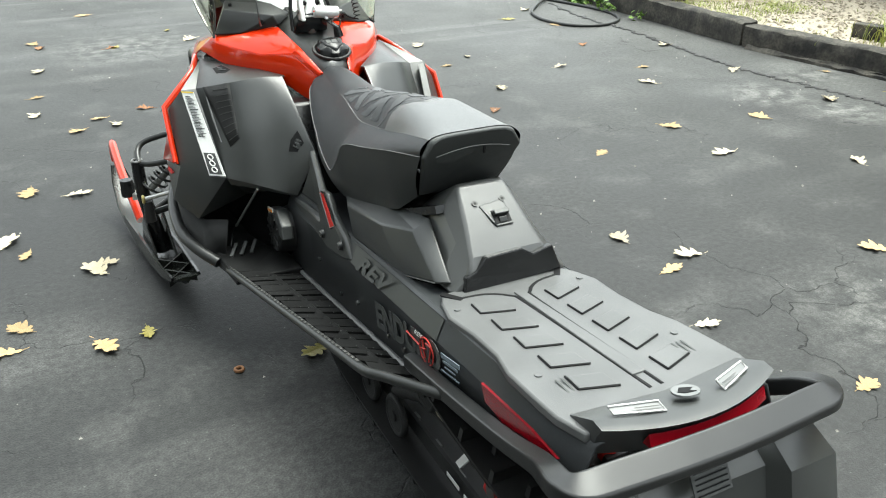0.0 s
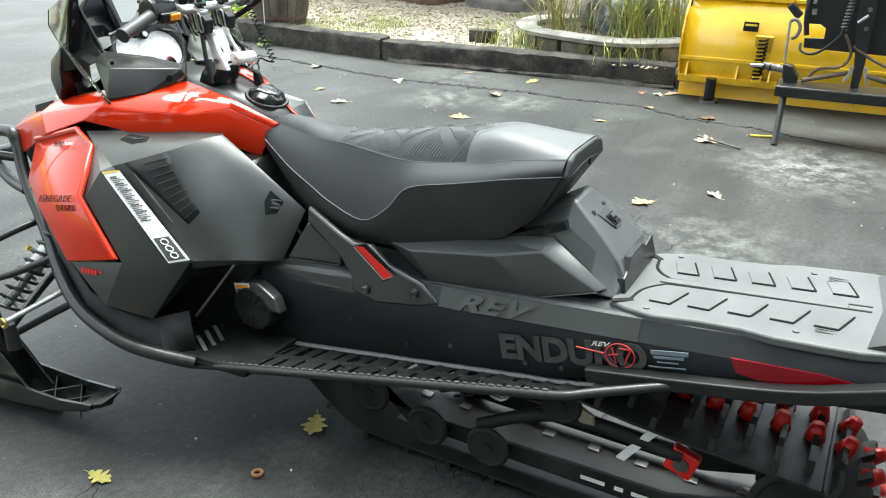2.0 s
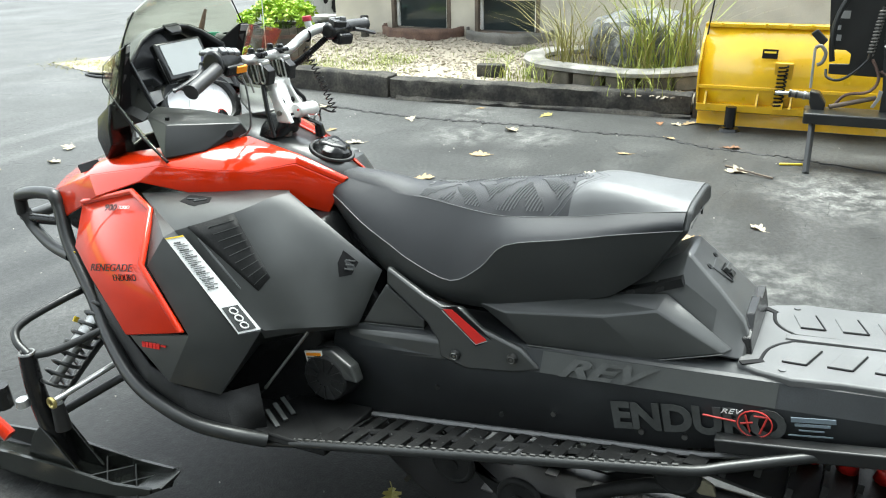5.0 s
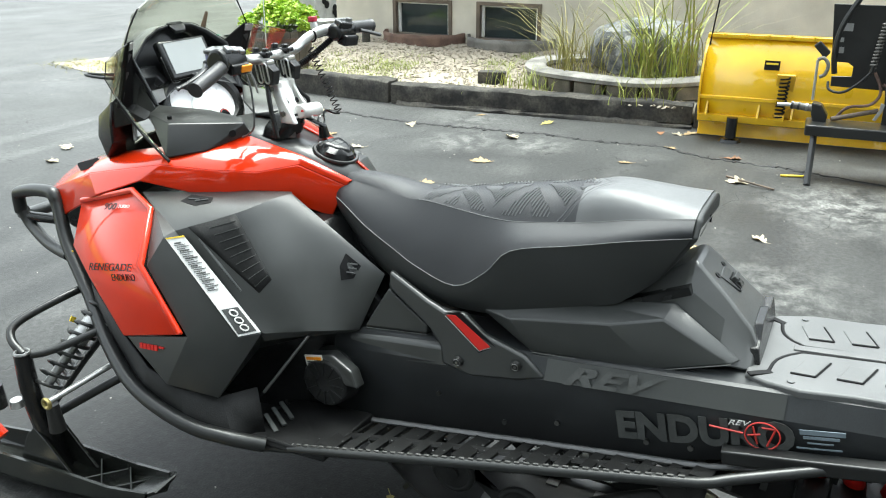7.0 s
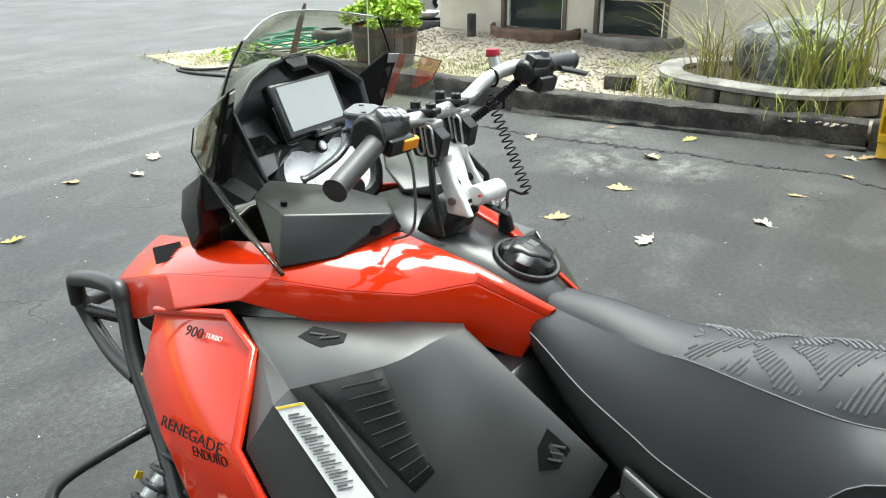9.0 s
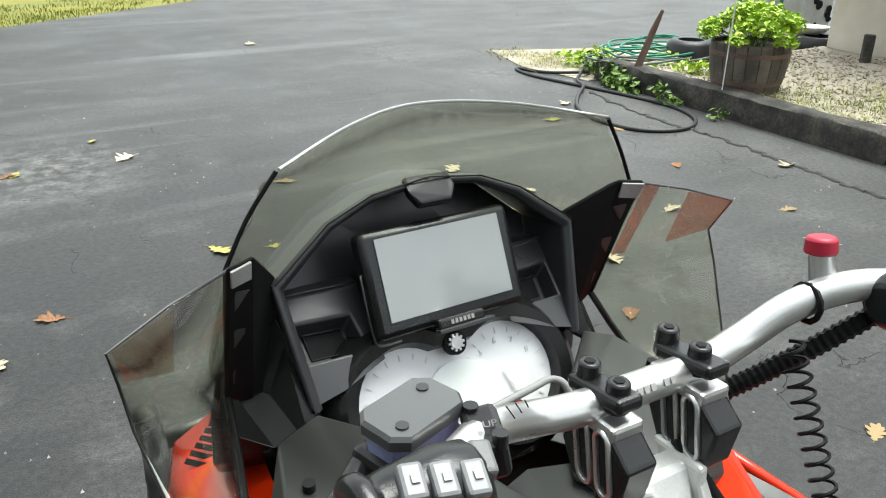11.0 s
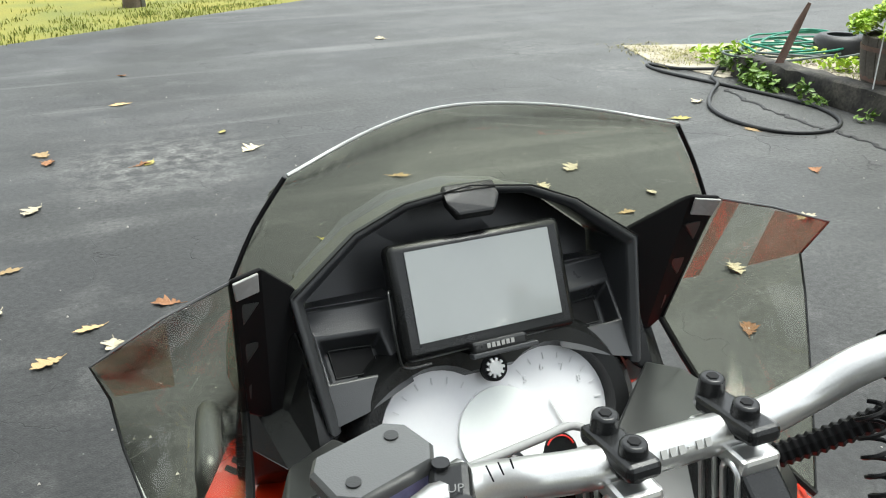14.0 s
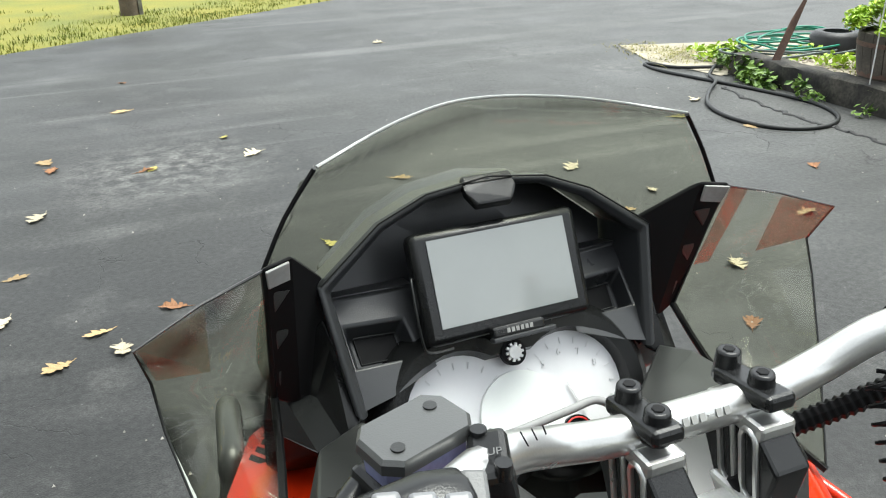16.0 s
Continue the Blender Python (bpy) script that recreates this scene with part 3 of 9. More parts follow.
def build_house():
    holes = [(2.84, 3.72, 0.20, 0.68), (4.07, 4.95, 0.20, 0.68)]
    bm = bmesh.new()
    x = WALL_X + 0.125
    ys = [-9.0, holes[0][0], holes[0][1], holes[1][0], holes[1][1], 5.86]
    for a, b in ((0, 1), (2, 3), (4, 5)):
        box((x, (ys[a] + ys[b]) / 2, 0.45), (0.25, ys[b] - ys[a], 0.9), bm=bm)
    for y0, y1, z0, z1 in holes:
        box((x, (y0 + y1) / 2, z0 / 2), (0.25, y1 - y0, z0), bm=bm)
        box((x, (y0 + y1) / 2, (z1 + 0.9) / 2), (0.25, y1 - y0, 0.9 - z1), bm=bm)
    box((x + 4, 5.735, 0.45), (7.75, 0.25, 0.9), bm=bm)
    solo("wall_house", bm, STUCCO, "beige painted concrete foundation wall of the house", "wall", kind="structure", smooth=0)
    up = box((x + 0.02, -1.57, 2.2), (0.25, 14.86, 2.6))
    box((x + 4.02, 5.735, 2.2), (7.7, 0.25, 2.6), bm=up)
    upper = solo("wall_upper", up, SHINGLE, "blue-grey shingled upper wall of the house", "wall", kind="structure", smooth=0)
    roof = box((x + 3.6, -1.57, 3.56), (8.2, 15.8, 0.1))
    solo("roof", roof, SHINGLE, "plain grey roof over the house", "roof", kind="structure", smooth=0)
    # shingles: the lowest courses, piece by piece
    bms = box((0, 0, 0), (0.016, 0.168, 0.17), rot(0, -4, 0))
    bmesh.ops.bevel(bms, geom=bms.edges[:], offset=0.003, segments=1, affect="EDGES")
    me = bpy.data.meshes.new("shingle")
    bms.to_mesh(me)
    bms.free()
    me.materials.append(SHINGLE)
    rnd = random.Random(8)
    for row in range(5):
        for k in range(34):
            y = 5.80 - 0.172 * k - 0.086 * (row % 2)
            ob = new("shingle", me)
            ob.location = (WALL_X - 0.012 + 0.004 * rnd.random(), y, 0.93 + 0.118 * row + rnd.uniform(-0.008, 0.008))
            ob.parent = upper
    for i, (y0, y1, z0, z1) in enumerate(holes):
        yc, zc = (y0 + y1) / 2, (z0 + z1) / 2
        w = thing(f"window_{i + 1}", (WALL_X + 0.02, yc, z0), "small dark basement window in a brown wooden frame", "window", kind="structure")
        fr = bmesh.new()
        for dy in (-1, 1):
            box((WALL_X + 0.03, yc + dy * (y1 - y0) / 2 - dy * 0.025, zc), (0.1, 0.05, z1 - z0), bm=fr)
        box((WALL_X + 0.03, yc, z1 - 0.022), (0.1, y1 - y0 - 0.1, 0.045), bm=fr)
        box((WALL_X + 0.03, yc, z0 + 0.015), (0.12, y1 - y0 - 0.1, 0.03), bm=fr)
        part("window_frame", fr, WOOD, w, "weathered brown wood", smooth=0, bevel=0.004)
        sash = bmesh.new()
        for dy in (-1, 1):
            box((WALL_X + 0.06, yc + dy * ((y1 - y0) / 2 - 0.068), zc), (0.04, 0.034, z1 - z0 - 0.09), bm=sash)
        box((WALL_X + 0.06, yc, z1 - 0.055), (0.04, y1 - y0 - 0.17, 0.022), bm=sash)
        part("sash", sash, WHITE_PAINT, w, "white painted sash", smooth=0, bevel=0.003)
        part("pane", box((WALL_X + 0.085, yc, zc), (0.008, y1 - y0 - 0.12, z1 - z0 - 0.08)), DARK_GLASS, w, "dark glass", smooth=0)
        # window well of bent sheet metal
        rings = []
        for j in range(29):
            a = math.pi * j / 28
            wave = 0.008 * math.sin(j * 1.6)
            px = WALL_X - 0.47 * math.sin(a) - wave
            py = yc - 0.05 + (0.58 + wave) * math.cos(a)
            rings.append([Vector((px, py, 0.10)), Vector((px - 0.006, py, 0.17)), Vector((px + 0.004, py, 0.22)), Vector((px - 0.012, py, 0.28 + 0.006 * math.sin(j)))])
        solo("window_well", loft(rings, caps=False, closed=False), RUST if i else GALV, "bent rusty sheet-metal window well in the gravel" if i else "bent dull grey sheet-metal window well in the gravel", "window well", group="window wells", smooth=60, solid=0.012)


def build_planter():
    ring = thing("ring_planter", (5.93, 1.22, BED_Z), "oval ring planter of concrete blocks with a pale cap", "planter")
    a, b = 0.68, 0.90
    n = 19
    blk = box((0, 0, 0), (0.15, 0.262, 0.13))
    bmesh.ops.bevel(blk, geom=blk.edges[:], offset=0.012, segments=1, affect="EDGES")
    me = bpy.data.meshes.new("block")
    blk.to_mesh(me)
    blk.free()
    me.materials.append(BLOCK)
    rnd = random.Random(3)
    for k in range(n):
        w = 2 * math.pi * k / n
        p = Vector((a * math.cos(w), b * math.sin(w)))
        t = math.atan2(b * math.cos(w), -a * math.sin(w))
        ob = new("block", me)
        ob.parent = ring
        ob.matrix_basis = Matrix.Translation((p.x, p.y, 0.065)) @ rot(rnd.uniform(-2, 2), rnd.uniform(-2, 2), math.degrees(t) - 90)
    rings = []
    for k in range(48):
        w = 2 * math.pi * k / 48
        c, s = math.cos(w), math.sin(w)
        o = Vector((5.93, 1.22, BED_Z))
        wob = 0.006 * math.sin(5 * w)
        rings.append([o + Vector(((a + d) * c, (b + d) * s, z + wob)) for d, z in ((0.10, 0.132), (0.105, 0.165), (0.08, 0.182), (-0.07, 0.184), (-0.1, 0.165), (-0.1, 0.132))])
    rings.append(rings[0])
    part("cap", loft(rings, caps=False), CAPSTONE, ring, "pale worn concrete cap", smooth=50)
    soil = bmesh.new()
    bmesh.ops.create_cone(soil, cap_ends=True, segments=32, radius1=1, radius2=1, depth=0.1, matrix=Matrix.Translation((5.93, 1.22, BED_Z + 0.07)) @ Matrix.Diagonal((a - 0.02, b - 0.02, 1, 1)))
    part("soil", soil, material("dark_soil", (0.06, 0.048, 0.032), 0.95, vary=0.4, fine=60, bump=1.0), ring, smooth=0)
    # boulder
    bm = bmesh.new()
    bmesh.ops.create_icosphere(bm, subdivisions=4, radius=1)
    for vv in bm.verts:
        d = vv.co.normalized()
        k = 1 + 0.22 * noise.noise(d * 1.6) + 0.12 * noise.noise(d * 4) + 0.05 * noise.noise(d * 11)
        vv.co = Vector((d.x * 0.34 * k, d.y * 0.50 * k, min(d.z * 0.38 * k, 0.31 + 0.03 * d.y)))
    bmesh.ops.translate(bm, vec=(6.12, 1.10, BED_Z + 0.29), verts=bm.verts)
    solo("boulder", bm, ROCK, "rough grey boulder in the ring planter", "boulder", smooth=25)
    z = BED_Z + 0.12
    blades("tall_grass", [(5.60, 0.96, z), (5.62, 0.82, z), (5.58, 0.72, z), (5.66, 0.66, z), (5.70, 1.06, z)], 84, 1.15, 0.08, 0.85, 0.0075, REED, "tall green reed grass growing in the ring planter", "grass", seed=2)
    blades("dry_grass", [(5.60, 0.95, z), (5.7, 0.6, z), (5.72, 1.75, z), (5.50, 1.45, z), (5.55, 1.7, z)], 190, 0.95, 0.07, 1.25, 0.0042, STRAW, "arching dry straw grass in the ring planter", "grass", seed=3)
    blades("bed_grass", [(5.22, 1.1, BED_Z), (5.2, 0.8, BED_Z), (5.3, 2.2, BED_Z), (5.2, 1.9, BED_Z), (5.2, 0.95, BED_Z)], 190, 0.30, 0.10, 0.9, 0.004, REED, "tufts of green grass at the foot of the ring planter", "grass", seed=4)
    rnd = random.Random(9)
    spots = [(rnd.uniform(5.1, 7.3), rnd.uniform(2.4, 5.6), BED_Z - 0.01) for _ in range(40)] + [(rnd.uniform(5.1, 6.3), rnd.uniform(3.6, 4.6), BED_Z - 0.01) for _ in range(40)]
    blades("bed_weeds", spots, 2400, 0.065, 0.10, 1.2, 0.0042, DRY_WEED, "low green weeds sprouting through the gravel", "weeds", seed=5)
    solo("wood_block", box((5.45, 2.42, BED_Z + 0.05), (0.12, 0.26, 0.13), rot(0, 0, 12)), TIMBER, "short dark timber block on the gravel", "timber block", smooth=0, bevel=0.008)
    solo("stub_post", rod((7.42, 5.12, 0.1), (7.42, 5.12, 0.42), 0.055, seg=12), TIMBER, "short black wooden stub post in the gravel", "post", smooth=40, bevel=0.006)


def build_barrel():
    c = Vector((5.34, 4.86, BED_Z))
    brl = thing("barrel_planter", c, "weathered half-barrel planter on the gravel bed", "planter")
    n, h = 20, 0.40
    for k in range(n):
        a0, a1 = 2 * math.pi * (k + 0.03) / n, 2 * math.pi * (k + 0.97) / n
        rings = []
        for z in (0, 0.13, 0.27, h):
            r = 0.265 + 0.055 * (z / h) + 0.02 * math.sin(math.pi * z / h)
            rings.append([c + Vector((rr * math.cos(a), rr * math.sin(a), z)) for rr, a in ((r, a0), (r + 0.004, (a0 + a1) / 2), (r, a1), (r - 0.024, a1), (r - 0.024, a0))])
        part("stave", loft(rings), STAVE, brl, smooth=40)
    for z in (0.07, 0.30):
        r = 0.265 + 0.055 * (z / h) + 0.02 * math.sin(math.pi * z / h) + 0.006
        hoop = [[c + Vector((rr * math.cos(w), rr * math.sin(w), zz)) for rr, zz in ((r, z), (r + 0.003, z + 0.035), (r - 0.004, z + 0.035), (r - 0.004, z))] for w in (2 * math.pi * j / 40 for j in range(41))]
        part("hoop", loft(hoop, caps=False), RUST, brl, "dark rusty hoop", smooth=60)
    soil = bmesh.new()
    bmesh.ops.create_cone(soil, cap_ends=True, segments=24, radius1=0.285, radius2=0.285, depth=0.04, matrix=Matrix.Translation(c + Vector((0, 0, 0.35))))
    part("soil", soil, STAVE, brl, "dark potting soil", smooth=0)
    plant = thing("leafy_plant", c + Vector((0, 0, 0.37)), "bushy lime-green plant growing in the barrel", "plant")
    rnd = random.Random(4)
    stems = bmesh.new()
    spots = []
    for _ in range(40):
        a, r = rnd.uniform(0, 6.28), 0.37 * math.sqrt(rnd.random())
        p = c + Vector((r * math.cos(a), r * math.sin(a), 0.44 + 0.22 * (1 - (r / 0.40) ** 2) + rnd.uniform(-0.03, 0.03)))
        spots.append(tuple(p))
        tube([c + Vector((0.3 * r * math.cos(a), 0.3 * r * math.sin(a), 0.36)), (c + p) / 2 + Vector((0, 0, 0.18)), p], 0.004, 5, 2, bm=stems)
    part("stem", stems, WEED, plant)
    leaflets("foliage", spots, 3600, 0.10, 0.050, LIME, 6, 0.7, parent=plant)
    solo("thin_stake", rod((4.93, 4.75, 0.15), (4.94, 4.74, 1.3), 0.005, seg=8), WHITE, "thin white stake standing beside the barrel", "stake", smooth=60)


def build_far_corner():
    # rusty flat bar stuck in the ground
    solo("rusty_bar", slab([(4.97, 5.84, 0.16), (5.02, 5.79, 0.16), (5.17, 5.78, 0.52), (5.23, 5.77, 0.70), (5.21, 5.79, 0.71), (5.13, 5.82, 0.54)], (-1, -0.8, 0.2), 0.012), RUST, "leaning rusty flat iron bar in the bed", "iron bar", smooth=0, bevel=0.002)
    rnd = random.Random(12)
    for k in range(3):
        c = Vector((5.75 + 0.16 * k, 6.35 + 0.1 * k, 0.12 + 0.02 * k))
        pts = []
        for j in range(42):
            a = 0.45 * j + k
            r = 0.36 + 0.13 * math.sin(j * 0.37 + 2 * k) + 0.05 * math.sin(j * 1.3)
            pts.append(c + Vector((r * 1.3 * math.cos(a) + 0.12 * math.sin(0.21 * j), r * math.sin(a), 0.02 + 0.0009 * j + 0.035 * abs(math.sin(j * 0.83)))))
        solo("garden_hose", tube(pts, 0.011, 7, 4), HOSE_GREEN if k else material("grey_hose", (0.10, 0.13, 0.12), 0.5, vary=0.3, bump=0.1), "coiled green garden hose lying at the end of the bed" if k else "coiled grey-green garden hose at the end of the bed", "hose", group="garden hoses", smooth=60)
    rng = []
    for z, r in ((0.0, 0.20), (0.03, 0.24), (0.17, 0.24), (0.21, 0.20), (0.21, 0.13), (0.0, 0.13)):
        rng.append([Vector((6.10 + r * math.cos(w), 6.20 + r * math.sin(w), 0.11 + z)) for w in (2 * math.pi * j / 28 for j in range(28))])
    rng.append(rng[0])
    solo("small_tyre", loft(rng, caps=False), RUBBER, "small black tyre lying on the bed", "tyre", smooth=50)
    rng = []
    for z, r in ((0.0, 0.24), (0.04, 0.28), (0.14, 0.28), (0.19, 0.24), (0.19, 0.16), (0.0, 0.16)):
        rng.append([Vector((8.3 + r * math.cos(w), 6.28 + r * math.sin(w), z)) for w in (2 * math.pi * j / 28 for j in range(28))])
    rng.append(rng[0])
    solo("car_tyre", loft(rng, caps=False), RUBBER, "black tyre lying by the corner of the house", "tyre", smooth=50)
    # white bowl and spotted garden ornament with a green frame
    rng = [[Vector((8.35 + r * math.cos(w), 6.42 + r * math.sin(w), 0.19 + z)) for w in (2 * math.pi * j / 24 for j in range(24))] for z, r in ((0, 0.08), (0.05, 0.17), (0.09, 0.19), (0.09, 0.17), (0.03, 0.1))]
    solo("white_bowl", loft(rng), WHITE_PAINT, "white glazed bowl on the tyre", "bowl", smooth=60)
    orn = thing("spotted_board", (8.95, 7.25, 0), "white board with black spots standing by the house corner", "board")
    for k in range(6):
        x0 = 8.02 + 0.315 * k
        part("slat", box((x0 + 0.15, 7.26 + 0.008 * (k % 2), 0.64), (0.305, 0.03, 1.26), rot(3, 0, 0)), WHITE_PAINT, orn, smooth=0, bevel=0.004)
    rnd = random.Random(2)
    spots = []
    for k in range(26):
        x, z = (rnd.uniform(8.06, 8.36) if k < 10 else rnd.uniform(9.45, 9.86)), 0.12 + 0.042 * k if k < 10 else 0.1 + 0.066 * (k - 10)
        m = Matrix.Translation((x, 7.236 - (z - 0.64) * 0.0524, z)) @ rot(93, 0, 0) @ Matrix.Diagonal((rnd.uniform(0.6, 1.4), rnd.uniform(0.6, 1.3), 1, 1))
        spots.append(Matrix.Translation((-8.95, -7.25, 0)) @ m)
    disc = bmesh.new()
    bmesh.ops.create_cone(disc, cap_ends=True, segments=9, radius1=0.05, radius2=0.046, depth=0.006)
    for m in spots:
        d = disc.copy()
        bmesh.ops.transform(d, matrix=Matrix.Translation((8.95, 7.25, 0)) @ m, verts=d.verts)
        part("spot", d, INK, orn, smooth=0)
    disc.free()
    gf = thing("green_frame", (8.3, 7.15, 0), "green metal tube frame standing beside the spotted board", "frame")
    for x in (7.9, 8.67):
        part("leg", tube([(x, 7.14, 0.0), (x, 7.15, 0.6), (x + 0.02, 7.2, 1.35)], 0.022, 8, 4), HOSE_GREEN, gf)
    part("crossbar", rod((7.9, 7.16, 0.95), (8.67, 7.16, 0.95), 0.018), HOSE_GREEN, gf)
    # weeds along the edging
    spots = [(4.95, 6.05, 0.10), (4.88, 5.9, 0.06), (5.05, 6.25, 0.12), (4.86, 5.72, 0.05), (5.1, 6.5, 0.1), (5.25, 6.7, 0.08)]
    leaflets("edge_weeds", spots, 520, 0.15, 0.075, WEED, 21, 0.75, label="leafy green weeds at the end of the bed edging", category="weeds", kind="stuff")
    leaflets("bright_weeds", [(5.3, 6.6, 0.12), (5.5, 6.9, 0.1), (5.25, 7.0, 0.08), (5.75, 6.2, 0.14), (5.5, 5.6, 0.18), (5.6, 5.3, 0.18)], 700, 0.2, 0.06, LIME, 22, 0.5, label="bright green weeds around the garden hoses", category="weeds", kind="stuff")
    leaflets("timber_sprig", [(4.79, 5.25, 0.07), (4.80, 5.1, 0.05), (4.78, 4.62, 0.04), (4.80, 5.3, 0.13)], 90, 0.09, 0.06, WEED, 23, 0.7, label="green sprigs growing at the foot of the timber", category="weeds", kind="stuff")
    blades("straw_edge", [(5.0, 7.2, 0.0), (5.2, 7.5, 0.0), (5.5, 7.4, 0), (5.9, 7.3, 0), (5.1, 7.9, 0)], 1300, 0.055, 0.17, 2.2, 0.004, STRAW, "dry yellow grass on the dusty apron", "grass", seed=24)
    # black hose loop
    pts = [(5.0, 6.45, 0.05), (4.72, 6.75, 0.02), (4.58, 7.1, 0.014), (4.50, 6.75, 0.014), (4.60, 6.2, 0.014), (4.72, 5.6, 0.014), (4.76, 5.1, 0.014), (4.62, 4.72, 0.014), (4.36, 4.53, 0.014), (4.1, 4.56, 0.014), (3.93, 4.75, 0.014), (3.90, 5.1, 0.014), (4.02, 5.45, 0.02), (4.3, 5.78, 0.03), (4.56, 6.02, 0.036), (4.72, 6.3, 0.03), (4.95, 6.5, 0.06)]
    solo("black_hose", tube(pts, 0.016, 8, 5), HOSE_BLACK, "thick black rubber hose looped on the driveway", "hose", smooth=60)
    # long filled crack
    rnd = random.Random(31)
    line = glide([(4.55, 5.9, 0), (4.35, 4.9, 0), (4.36, 4.25, 0), (4.27, 3.5, 0), (4.20, 3.0, 0), (4.18, 2.6, 0), (4.21, 2.2, 0), (4.25, 1.8, 0), (4.30, 1.4, 0), (4.26, 1.1, 0), (4.29, 0.8, 0), (4.32, 0.48, 0), (4.20, 0.24, 0), (4.15, 0.0, 0), (4.10, -0.5, 0), (3.95, -1.2, 0), (3.8, -2.4, 0)], 16)
    pts = [p + Vector((rnd.gauss(0, 0.014), rnd.gauss(0, 0.01), 0.003)) for p in line]
    solo("crack_filler", tube(pts, lambda t: 0.021 * (0.45 + rnd.random()) * (1 - 0.5 * t), 6, 1, flat=0.4), material("black_tar", (0.010, 0.010, 0.010), 0.6, vary=0.4, fine=120, bump=0.6), "ragged black tar seam along a crack in the driveway", "crack filler", kind="structure", smooth=0)
    # utility pole and far grass
    pole = thing("utility_pole", (0.1, 14.9, 0), "brown wooden utility pole standing in the lawn", "pole")
    part("shaft", rod((0.1, 14.9, -0.1), (0.1, 14.9, 7.5), 0.15, 0.12, seg=20), WOOD, pole, smooth=40)
    part("cable_guard", box((0.27, 14.84, 1.2), (0.06, 0.06, 2.6)), GALV, pole, "grey cable guard", smooth=0)
    rnd = random.Random(14)
    spots = []
    for _ in range(700):
        x = rnd.uniform(-7, 9)
        spots.append((x, edge_y(x) + abs(rnd.gauss(0, 1.6)) + 0.02, -0.03))
    blades("lawn_grass", spots, 9000, 0.07, 0.1, 0.6, 0.006, material("lawn_blades", (0.20, 0.21, 0.025), 0.8, vary=0.4, scale=2, bump=0, second=(0.12, 0.15, 0.015)), "yellow-green grass along the edge of the driveway", "grass", seed=15)


def build_unseen_woods():
    """Unseen trees added behind the walk: a dark belt that dims the side light and that the body panels mirror."""
    rnd = random.Random(41)
    spots, trunks = [], bmesh.new()
    line = [(-13, 9), (-14, 4), (-14, -1), (-14, -6), (-12, -11), (-8, -14), (-3, -16), (3, -17)]
    for (x0, y0), (x1, y1) in zip(line, line[1:]):
        for k in range(26):
            t = rnd.random()
            x, y = x0 + (x1 - x0) * t + rnd.gauss(0, 0.8), y0 + (y1 - y0) * t + rnd.gauss(0, 0.8)
            spots.append((x, y, rnd.uniform(0.5, 10.5)))
            if k % 8 == 0:
                rod((x, y, 0), (x + rnd.uniform(-0.3, 0.3), y, 9.0), 0.18, 0.06, seg=7, bm=trunks)
    leaflets("unseen_woods", spots, 17000, 1.4, 0.62, WOODS, 42, 0.9, label="unseen dark green belt of trees added to darken reflections", category="trees", kind="stuff")
    solo("tree_trunks", trunks, WOOD, "brown trunks of the unseen added trees", "trees", kind="stuff", smooth=40)


